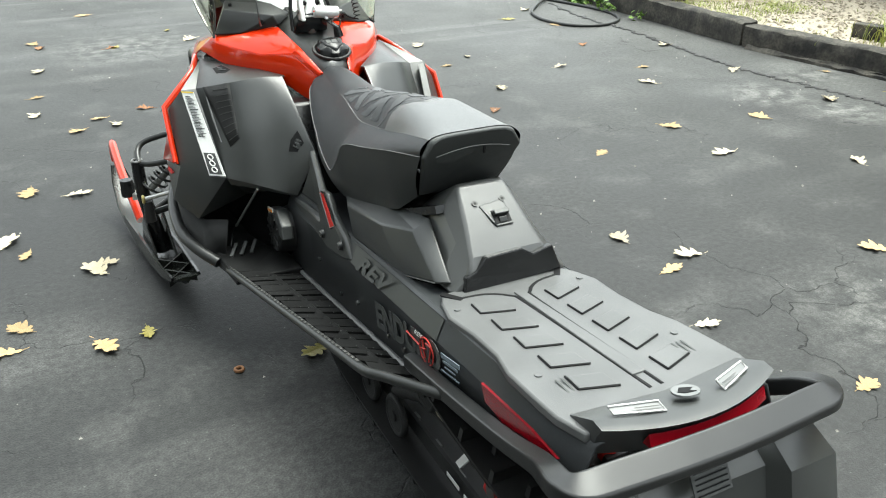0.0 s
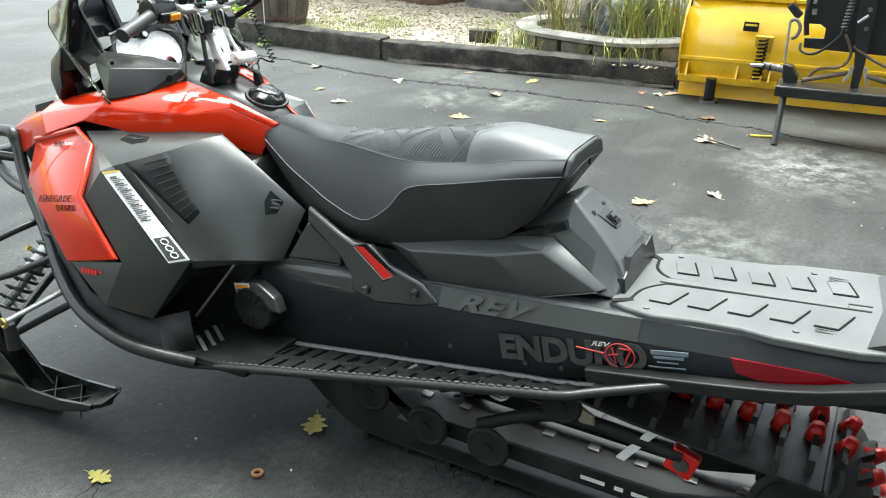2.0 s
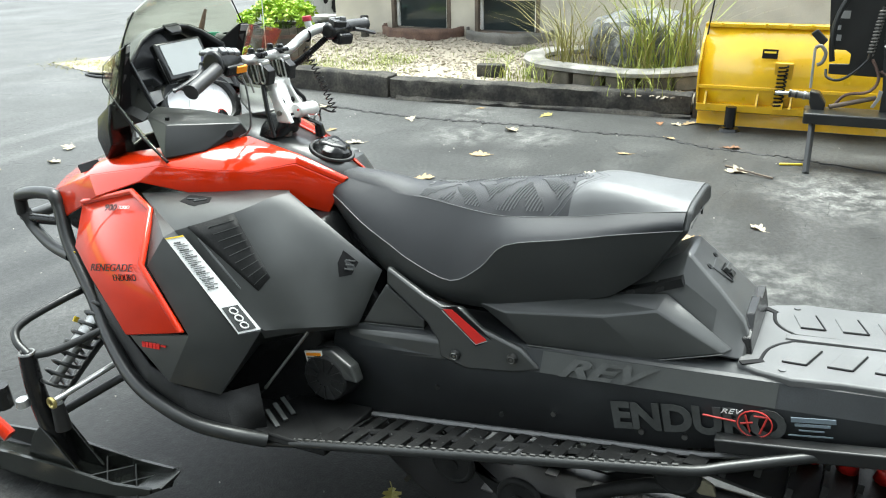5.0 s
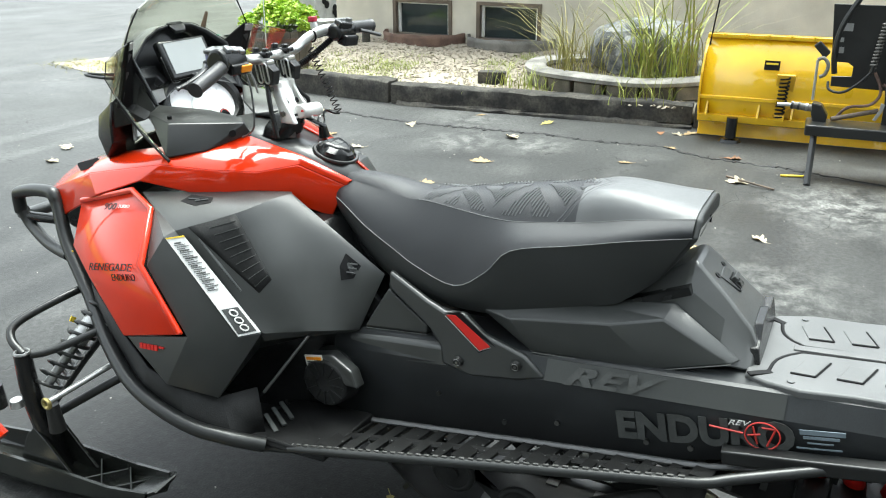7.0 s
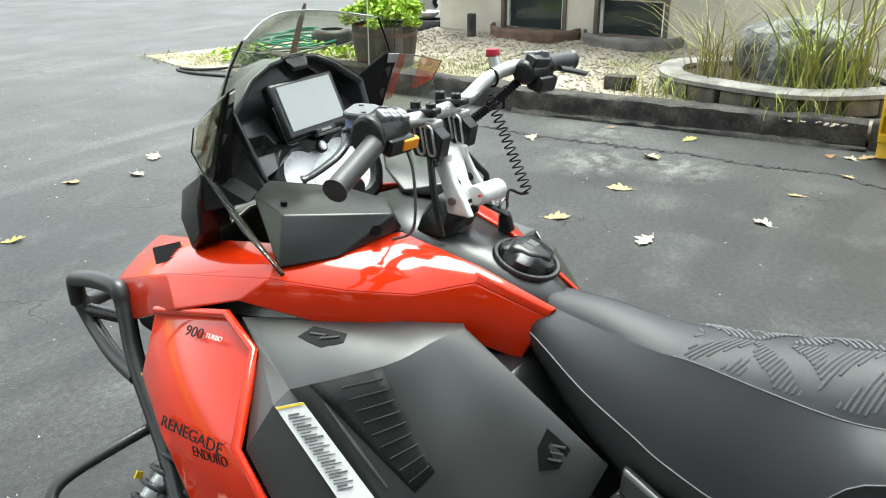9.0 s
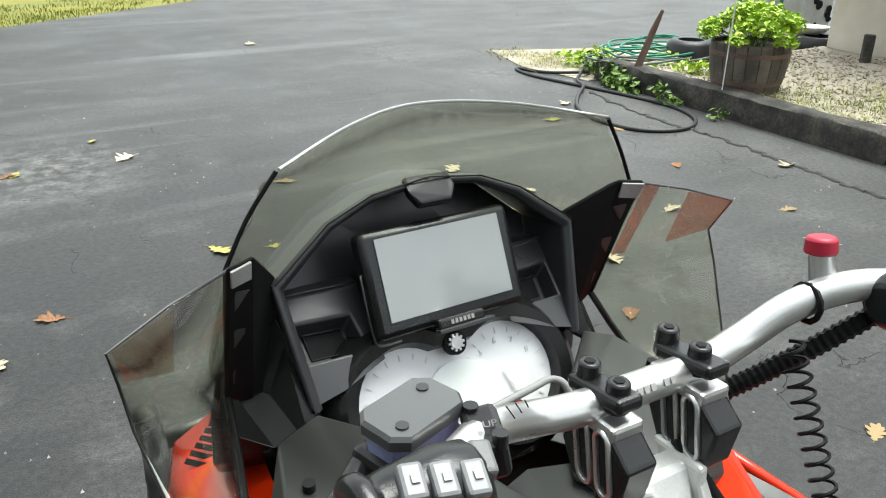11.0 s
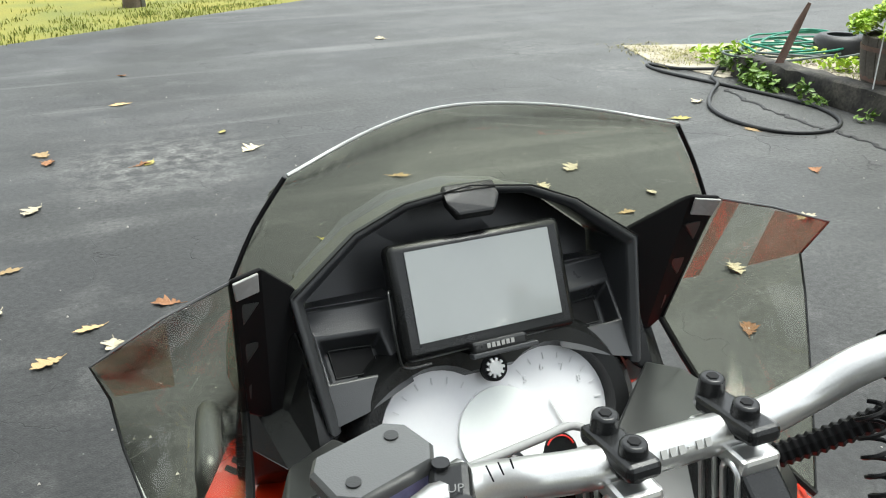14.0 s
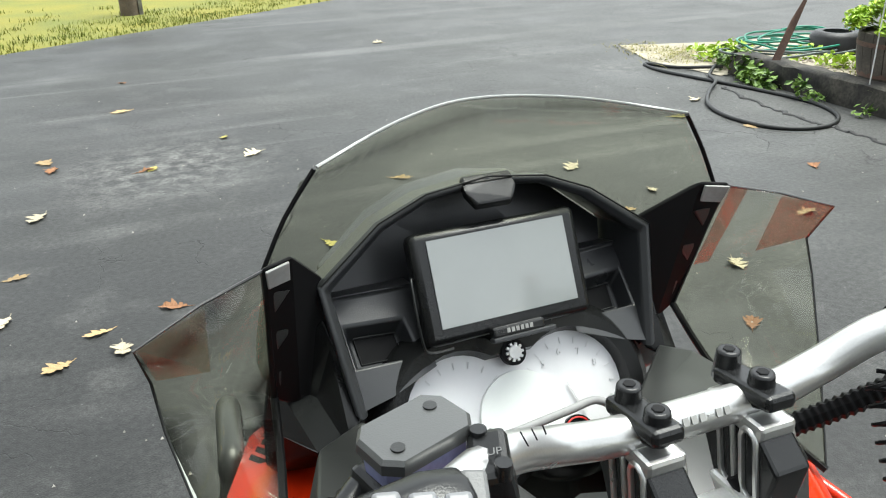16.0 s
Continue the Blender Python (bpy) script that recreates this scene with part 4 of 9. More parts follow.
def build_plow():
    y0, y1 = 0.33, -2.0
    sk = lambda y: 4.82 + (0.33 - y) * 0.07
    plow = thing("snow_plow", (4.85, -0.8, 0), "yellow steel snow plow with a black mounting frame", "snow plow")
    prof = [(0.10, 0.10), (0.02, 0.14), (-0.05, 0.24), (-0.075, 0.38), (-0.06, 0.52), (0.0, 0.66), (0.07, 0.755), (0.12, 0.785)]
    back = [[Vector((sk(y) + px, y, z)) for px, z in prof] for y in np.linspace(y0, y1, 5)]
    part("moldboard", loft(back, caps=False, closed=False), YELLOW, plow, "glossy yellow curved blade", smooth=60, solid=0.012)
    part("top_flange", box((sk(-0.83) + 0.085, -0.835, 0.787), (0.1, y0 - y1, 0.03), rot(0, 0, 4)), YELLOW, plow, smooth=0, bevel=0.004)
    part("cutting_edge", box((sk(-0.83) + 0.06, -0.835, 0.08), (0.03, y0 - y1, 0.15), rot(0, 12, 4)), YELLOW, plow, smooth=0, bevel=0.004)
    part("lower_beam", box((sk(-0.83) - 0.0, -0.835, 0.175), (0.12, y0 - y1, 0.06), rot(0, -8, 4)), YELLOW, plow, smooth=0, bevel=0.006)
    part("mid_rib", box((sk(-0.83) - 0.075, -0.835, 0.335), (0.04, y0 - y1 - 0.02, 0.03), rot(0, 0, 4)), YELLOW, plow, smooth=0, bevel=0.005)
    for y in (y0 - 0.008, -0.18, -0.62, -1.1, -1.6, y1 + 0.008):
        out = [(sk(y) + px - 0.0 - (0.035 if 0.15 < z < 0.7 else 0), y, z) for px, z in prof] + [(sk(y) + 0.12, y, 0.5), (sk(y) + 0.11, y, 0.2)]
        if y in (y0 - 0.008, y1 + 0.008):
            part("end_rib", slab([Vector(p) for p in out], (0, 1, 0), 0.012), YELLOW, plow, smooth=0)
    for y in (-0.285, -1.45):
        x = sk(y) - 0.10
        # darker copy of the plow yellow paints the shade of the spring recess
        part("spring_cover", box((x + 0.045, y - 0.005, 0.375), (0.04, 0.13, 0.33), rot(0, -6, 0)), material("shaded_yellow_recess", (0.62, 0.36, 0.015), 0.45, vary=0.15, bump=0.1), plow, smooth=0, bevel=0.006)
        part("trip_spring", coil((x - 0.01, y + 0.005, 0.215), (x - 0.005, y - 0.005, 0.53), 0.032, 0.007, 11), INK, plow, "black coil spring", smooth=60)
        part("spring_lug", box((x, y, 0.215), (0.07, 0.07, 0.05)), YELLOW, plow, smooth=0, bevel=0.006)
    for y in (0.05, -1.7):
        shoe = part("shoe_stem", rod((sk(y) - 0.10, y, 0.03), (sk(y) - 0.10, y, 0.19), 0.042, seg=18), BLACK, plow, "black skid shoe post")
        part("shoe_foot", rod((sk(y) - 0.10, y, 0.0), (sk(y) - 0.10, y, 0.022), 0.085, 0.07, seg=20), BLACK, shoe)
    # maker's plate as plain shapes
    plate = part("plate", box((sk(-0.18) - 0.075, -0.18, 0.60), (0.004, 0.11, 0.07), rot(0, 14, 0)), INK, plow, "small black plate with yellow bars", smooth=0)
    for k in range(2):
        part("bar", box((sk(-0.18) - 0.079, -0.18, 0.613 - 0.03 * k), (0.003, 0.085, 0.014), rot(0, 14, 0)), YELLOW_TAG, plate, smooth=0)
    # mount: mast plate with a notch, post, push frame, ram, hooks, cables
    X = 4.3
    part("mast_plate", slab([Vector((X, y, z)) for y, z in ((-0.555, 1.10), (-0.572, 0.95), (-0.598, 0.725), (-0.700, 0.725), (-0.735, 0.70), (-0.735, 0.635), (-0.612, 0.628), (-0.616, 0.562), (-1.26, 0.553), (-1.26, 1.10))], (-1, 0, 0), 0.014), TUBING, plow, "black steel mast plate", smooth=0, bevel=0.004)
    for y, z, w, h in ((-0.640, 0.872, 0.022, 0.030), (-0.646, 0.805, 0.030, 0.040), (-0.66, 0.955, 0.07, 0.05)):
        part("warning_label", box((X - 0.004, y, z), (0.003, w, h)), SILVER, plow, "small pale label", smooth=0)
    part("mast_post", loft([[Vector((4.2 + dx, y + sy * w, z)) for dx, sy in ((-0.04, -1), (0.04, -1), (0.04, 1), (-0.04, 1))] for y, z, w in ((-0.985, 0.30, 0.022), (-0.990, 0.487, 0.030), (-0.970, 0.80, 0.049), (-0.965, 1.10, 0.049))]), TUBING, plow, "black steel mast post", smooth=0, bevel=0.004)
    for y, z in ((-0.985, 0.86), (-0.985, 0.74)):
        part("post_bolt", rod((4.15, y, z), (4.165, y, z), 0.016, seg=6), STEEL, plow, smooth=0)
    part("pull_lever", rod((4.15, -0.930, 0.775), (4.15, -0.985, 0.825), 0.011), ALLOY, plow, "bright pull lever", smooth=40)
    part("light_bar", tube([(4.22, -0.63, 0.66), (4.22, -0.61, 0.80), (4.22, -0.63, 0.97), (4.22, -0.70, 1.13), (4.22, -0.80, 1.32)], 0.018, 8, 5), TUBING, plow)
    part("foot_lever", slab([Vector((4.18, y, z)) for y, z in ((-0.478, 0.838), (-0.516, 0.870), (-0.590, 0.800), (-0.557, 0.757))], (-1, 0, 0), 0.035), TUBING, plow, "black foot lever", smooth=0, bevel=0.008)
    part("lever_loop", tube([(4.16, -0.520, 0.752), (4.16, -0.555, 0.765), (4.16, -0.588, 0.72), (4.16, -0.575, 0.66), (4.16, -0.545, 0.64)], 0.012, 8, 5), GALV, plow, smooth=60)
    part("a_frame", box((4.12, -1.2, 0.322), (0.26, 1.38, 0.072), rot(0, 0, 4)), TUBING, plow, "black steel push frame", smooth=0, bevel=0.01)
    part("stand_leg", rod((3.768, -0.596, 0.0), (4.04, -0.575, 0.34), 0.023, seg=4), TUBING, plow, "black jack leg", smooth=0, bevel=0.004)
    part("pivot_joint", slab([Vector((4.08, y, z)) for y, z in ((-0.529, 0.481), (-0.590, 0.470), (-0.637, 0.400), (-0.630, 0.340), (-0.555, 0.340), (-0.535, 0.400))], (-1, 0, 0), 0.09), TUBING, plow, "black pivot joint", smooth=0, bevel=0.010)
    ram = part("ram", rod((4.11, -0.555, 0.437), (4.11, -0.400, 0.450), 0.024, seg=18), GALV, plow, "dull steel hydraulic ram", smooth=40)
    for y in (-0.41, -0.45, -0.50, -0.54):
        part("ram_band", rod((4.11, y - 0.007, 0.4495 + (y + 0.40) * 0.084), (4.11, y + 0.007, 0.4505 + (y + 0.40) * 0.084), 0.028, seg=18), TUBING if y > -0.48 else STEEL, ram, smooth=40)
    part("ram_rod", rod((4.11, -0.405, 0.450), (4.11, -0.315, 0.446), 0.012), ALLOY, plow, "bright ram rod", smooth=40)
    part("lift_rod", rod((4.15, -0.527, 0.487), (4.15, -0.520, 0.752), 0.009), ALLOY, plow, smooth=40)
    for pts in (((-0.940, 0.500), (-0.965, 0.492), (-0.955, 0.440), (-0.925, 0.380), (-0.905, 0.385), (-0.935, 0.450)), ((-1.020, 0.500), (-1.045, 0.492), (-1.050, 0.440), (-1.075, 0.385), (-1.055, 0.380), (-1.030, 0.440))):
        part("hook_plate", slab([Vector((4.15, y, z)) for y, z in pts], (-1, 0, 0), 0.012), ALLOY, plow, "pale steel hook", smooth=0, bevel=0.002)
    part("handle_bar", rod((4.12, -0.66, 0.375), (4.2, -0.93, 0.44), 0.016), WOOD, plow, "wooden handle", smooth=40)
    part("handle_bar", rod((4.15, -1.05, 0.44), (4.2, -1.30, 0.375), 0.016), WOOD, plow, "wooden handle", smooth=40)
    part("cable_wrap", coil((4.19, -0.885, 1.0), (4.19, -0.852, 0.72), 0.018, 0.0065, 13), GALV, plow, "grey spiral cable wrap", smooth=60)
    part("wrapped_cable", rod((4.19, -0.888, 1.02), (4.19, -0.850, 0.69), 0.014), TUBING, plow, smooth=40)
    part("cable", tube([(4.19, -0.856, 0.70), (4.18, -0.782, 0.609), (4.18, -0.695, 0.546), (4.2, -0.615, 0.556), (4.24, -0.60, 0.60)], 0.009, 8, 5), TUBING, plow, "black electric cable", smooth=60)
    part("hydraulic_hose", tube([(4.19, -0.870, 0.69), (4.18, -0.925, 0.571), (4.18, -0.881, 0.481), (4.17, -0.748, 0.452), (4.16, -0.682, 0.372)], 0.010, 8, 5), RUST, plow, "reddish-brown hydraulic hose", smooth=60)
    part("hydraulic_hose", tube([(4.17, -0.930, 0.62), (4.16, -1.057, 0.549), (4.16, -1.206, 0.485), (4.18, -1.30, 0.42)], 0.010, 8, 5), RUST, plow, "reddish-brown hydraulic hose", smooth=60)
    for k in range(5):
        y = 0.20 - 0.16 * k
        part("flange_bolt", rod((sk(y) + 0.030, y, 0.788), (sk(y) + 0.030, y, 0.806), 0.012, seg=6), YELLOW, plow, smooth=0)
    for y in (0.26, -0.12, -0.36):
        part("blade_gusset", slab([Vector(p) for p in ((sk(y) - 0.07, y, 0.30), (sk(y) - 0.115, y, 0.20), (sk(y) - 0.04, y, 0.19))], (0, 1, 0), 0.014), YELLOW, plow, smooth=0)
    part("guide_stick", rod((4.84, 0.31, 0.62), (4.93, 0.25, 1.35), 0.006), INK, plow, "thin black guide stick", smooth=40)


# fallen leaves: lobed blades with a stalk
def leaf_mesh(name, material, seed):
    """A curled oak-like leaf: rounded lobes either side of a bent midrib, with a stalk."""
    rnd = random.Random(seed)
    half = [(0.03, -0.42), (0.13, -0.34), (0.09, -0.24), (0.24, -0.20), (0.30, -0.08), (0.15, -0.05), (0.34, 0.08), (0.42, 0.22), (0.20, 0.20), (0.28, 0.38), (0.22, 0.48), (0.10, 0.42), (0.06, 0.58)]
    ax, ay, bend, roll = rnd.uniform(0.8, 1.1), rnd.uniform(0.95, 1.15), rnd.uniform(0.05, 0.5), rnd.uniform(0.15, 0.75)
    bm = bmesh.new()
    lift = lambda x, y: 0.035 + roll * abs(x) * abs(x) * 1.6 + bend * max(0, y) ** 2 * 0.6 + 0.06 * roll * math.sin(9 * y + seed)
    mid = [bm.verts.new((0.02 * math.sin(5 * y), y * ay, 0.025 + bend * max(0, y) ** 2 * 0.6)) for _, y in half] + [bm.verts.new((0, 0.64 * ay, 0.03 + bend * 0.24))]
    for sgn in (-1, 1):
        k = rnd.uniform(0.75, 1.15)
        rim = [bm.verts.new((sgn * x * ax * k * rnd.uniform(0.85, 1.1), y * ay + rnd.uniform(-0.015, 0.015), lift(x * k, y))) for x, y in half]
        for i in range(len(half) - 1):
            q = (mid[i], rim[i], rim[i + 1], mid[i + 1])
            bm.faces.new(q if sgn > 0 else q[::-1])
        q = (mid[-2], rim[-1], mid[-1])
        bm.faces.new(q if sgn > 0 else q[::-1])
    rod((0, -0.42 * ay, 0.025), (rnd.uniform(-0.08, 0.08), -0.66, 0.05), 0.011, seg=5, bm=bm)
    me = bpy.data.meshes.new(name)
    bm.to_mesh(me)
    bm.free()
    me.materials.append(material)
    return me


def build_leaves():
    kinds = [(LEAF_TAN, "dry tan oak leaf lying on the asphalt"), (LEAF_YELLOW, "yellow maple leaf lying on the asphalt"), (LEAF_PALE, "pale curled dry leaf lying on the asphalt"), (LEAF_BROWN, "brown dry leaf lying on the asphalt")]
    first = []
    for k, (m, label) in enumerate(kinds):
        for s in range(3):
            first.append((leaf_mesh("fallen_leaf", m, 10 * k + s), label))
    near = [(-1.14, 0.84), (-0.88, 0.59), (-0.72, 0.61), (-0.20, 0.21), (-1.20, 0.69), (-1.10, 1.52), (-0.80, 1.27), (-0.84, 1.22), (-1.19, 1.68),
            (1.33, 0.11), (1.51, 0.18), (1.33, 0.45), (1.35, -0.83), (1.15, -0.29), (2.29, -0.15), (2.58, -0.47), (-0.84, 2.18), (-1.06, 2.32)]
    mid = [(2.61, 1.11), (3.33, 1.54), (2.66, 1.67), (1.84, 2.48), (2.18, 2.97), (2.12, 3.77), (3.51, 2.99), (2.44, 3.99), (4.08, 2.56), (3.25, 2.57), (3.17, 0.65), (4.09, 1.63), (2.93, 3.32), (4.24, 3.54), (3.76, 0.60), (4.21, -0.05), (4.74, 0.59), (4.75, 0.45), (4.82, 0.38), (4.32, 0.42), (3.62, -0.20), (1.96, 1.44), (4.66, 1.55), (4.7, 2.2)]
    far = [(-0.95, 4.28), (-0.96, 3.81), (-0.27, 3.65), (-0.58, 3.54), (-0.50, 3.37), (-0.73, 3.32), (-0.32, 7.63), (-0.88, 6.27), (-0.21, 5.80), (-0.27, 5.77), (-0.83, 6.08), (-0.87, 5.13), (0.34, 6.38), (0.47, 5.84), (4.07, 5.66), (3.88, 4.79), (3.58, 3.90), (3.59, 5.27), (2.69, 9.83), (-0.28, 8.91), (2.26, 4.57), (1.92, 4.34), (0.81, 3.92), (0.54, 4.02), (1.58, 4.56), (1.19, 4.87)]
    rnd = random.Random(77)
    pick = {(-1.14, 0.84): 0, (-0.72, 0.61): 4, (-0.20, 0.21): 3, (-0.88, 0.59): 1, (-0.27, 5.77): 10, (-0.83, 6.08): 9, (0.81, 3.92): 4, (0.54, 4.02): 5}
    for places, size in ((near, 0.115), (mid, 0.115), (far, 0.125)):
        for x, y in places:
            k = pick.get((x, y), rnd.choice((0, 1, 2, 0, 3, 6, 7, 8, 6, 9)))
            me, label = first[k]
            s = size * rnd.uniform(0.75, 1.3)
            ob = tagged(new("fallen_leaf", me), label, "leaf", "fallen leaves on the driveway")
            ob.matrix_basis = pose(x, y, 0.0, rnd.uniform(-4, 4), rnd.uniform(-4, 4), rnd.uniform(0, 360)) @ Matrix.Diagonal((s, s, s, 1))
    # crumbs and grit
    v, f = [], []
    for _ in range(380):
        x, y, s = rnd.uniform(-2.2, 4.6), rnd.uniform(-1.5, 8.5), rnd.uniform(0.002, 0.007)
        k = len(v)
        v += [(x - s, y - s, 0), (x + s, y - s, 0), (x, y + s, 0), (x + 0.2 * s, y, s * 1.2)]
        f += [(k, k + 1, k + 3), (k + 1, k + 2, k + 3), (k + 2, k, k + 3)]
    me = bpy.data.meshes.new("grit")
    me.from_pydata(v, [], f)
    me.materials.append(material("pale_grit", (0.42, 0.40, 0.36), 0.9, vary=0.5, scale=30, bump=0))
    tagged(new("grit", me), "pale stone crumbs scattered on the driveway", "grit", kind="stuff")
    for x, y, r in ((-0.482, 0.206, 0.014),):
        solo("acorn_cap", tube([(x + r * math.cos(a), y + r * math.sin(a), 0.007) for a in (6.283 * j / 10 for j in range(10))], 0.006, 6, 1, closed=True), LEAF_BROWN, "small brown acorn cap on the asphalt", "acorn", smooth=60)
    solo("twig", tube([(3.72, -0.1, 0.008), (3.6, -0.25, 0.02), (3.55, -0.42, 0.008)], 0.007, 6, 4), WOOD, "thin dry twig on the asphalt", "twig", smooth=60)
    solo("yellow_stick", rod((3.9, -0.42, 0.008), (3.95, -0.56, 0.008), 0.008, seg=6), YELLOW_TAG, "short yellow stick on the asphalt", "stick", smooth=60)

# ---- the snowmobile: nose towards +y, its left side towards -x ----


def tun_top(y):
    return 0.600 - 0.090 * y


def tun_foot(y):
    return 0.334 - 0.164 * y


def both(name, make, material, sled, label="", **kw):
    """The same part on the left and, mirrored, on the right."""
    return part(name, make(), material, sled, label, **kw), part(name, mirror(make()), material, sled, label, **kw)


def build_tunnel(sled):
    ys = [0.36, 0.1, -0.2, -0.5, -0.8, -1.1, -1.35]
    rings = []
    for y in ys:
        t, f = tun_top(y), max(tun_foot(y), 0.27)
        f = min(f + (0.052 if y < -0.7 else 0.0), t - 0.12)
        half = [(-0.217, f), (-0.217, t - 0.055), (-0.195, t - 0.004), (-0.185, t)]
        rings.append([Vector((x, y, z)) for x, z in half] + [Vector((-x, y, z)) for x, z in reversed(half)])
    part("tunnel", loft(rings, caps=False, closed=False), TUNNEL, sled, "black coated aluminium tunnel", smooth=20, solid=0.006)
    # pale edge strip along the upper side
    def strip():
        r = [[Vector((-0.2165 + dx, y, tun_top(y) - d)) for dx, d in ((-0.003, 0.054), (0.0185, 0.004))] for y in (-0.26, -0.5, -0.8)]
        return loft(r, caps=False, closed=False)
    both("side_decal", strip, DIM, sled, "dark grey decal band", smooth=0)
    slope = Vector((0, -1, 0.115))
    tilt = Vector((0.40, 0.1, 1))
    lettering("model_mark", "REV", 0.060, frame_at((-0.2235, -0.305, 0.576), slope, tilt), MARK, sled, shear=0.45, wide=1.98, bold=0.0022)
    lettering("large_mark", "ENDURO", 0.094, frame_at((-0.2225, -0.452, 0.472), Vector((0, -1, 0.21)), (0, 0.2, 1)), MARK, sled, wide=1.0, bold=0.0042, apart=True)
    # red round emblem over the last letters, plain strokes
    em = bmesh.new()
    o, rt, up = Vector((-0.2265, -0.765, 0.572)), Vector((0, -0.98, 0.2)), Vector((0, 0.2, 0.98))
    tube([o + 0.033 * (math.cos(a) * rt * 1.1 + math.sin(a) * up) for a in (6.283 * j / 18 for j in range(18))], 0.0018, 5, 1, closed=True, bm=em)
    for a, b in (((-0.11, 0.016), (-0.04, 0.004)), ((-0.018, 0.022), (-0.012, -0.02)), ((0.0, 0.02), (0.028, 0.018)), ((0.028, 0.018), (0.008, -0.024)), ((-0.03, 0.0), (-0.004, 0.004))):
        rod(o + a[0] * rt + a[1] * up, o + b[0] * rt + b[1] * up, 0.0024, seg=5, bm=em)
    part("emblem", em, material("faded_red_print", (0.50, 0.040, 0.032), 0.5, vary=0.3, scale=60, bump=0), sled, "faded red line emblem", smooth=0)
    lettering("small_mark", "REV", 0.017, frame_at((-0.2235, -0.690, 0.578), (0, -0.98, 0.2), (0, 0.2, 0.98)), WHITE, sled, shear=0.4, wide=1.5)
    # dealer's sticker: pale bars
    pale_blue = material("pale_blue_print", (0.17, 0.21, 0.24), 0.5, vary=0.1, bump=0)
    for k, (w, h) in enumerate(((0.088, 0.011), (0.07, 0.006), (0.05, 0.003), (0.088, 0.003))):
        part("print_bar", box(Vector((-0.2235, -0.878, 0.612 - 0.013 * k)), (0.002, w, h), rot(-11.5, 0, 0)), pale_blue, sled, smooth=0)
    # red side reflector
    def refl():
        return slab([Vector(p) for p in ((-0.2225, -1.012, 0.640), (-0.2225, -1.03, 0.606), (-0.2225, -1.10, 0.602), (-0.2225, -1.285, 0.652), (-0.2225, -1.20, 0.655))], (-1, 0, 0), 0.006)
    both("side_reflector", refl, RED_LENS, sled, "red side reflector", smooth=0)
    # bolts on the side
    for y, z in ((-0.3, 0.46), (0.03, 0.45), (-0.62, 0.49), (-0.16, 0.42), (-0.52, 0.475)):
        part("bolt", rod((-0.216, y, z), (-0.224, y, z), 0.007, seg=8), STEEL if y < -0.25 else TUBING, sled, smooth=40)


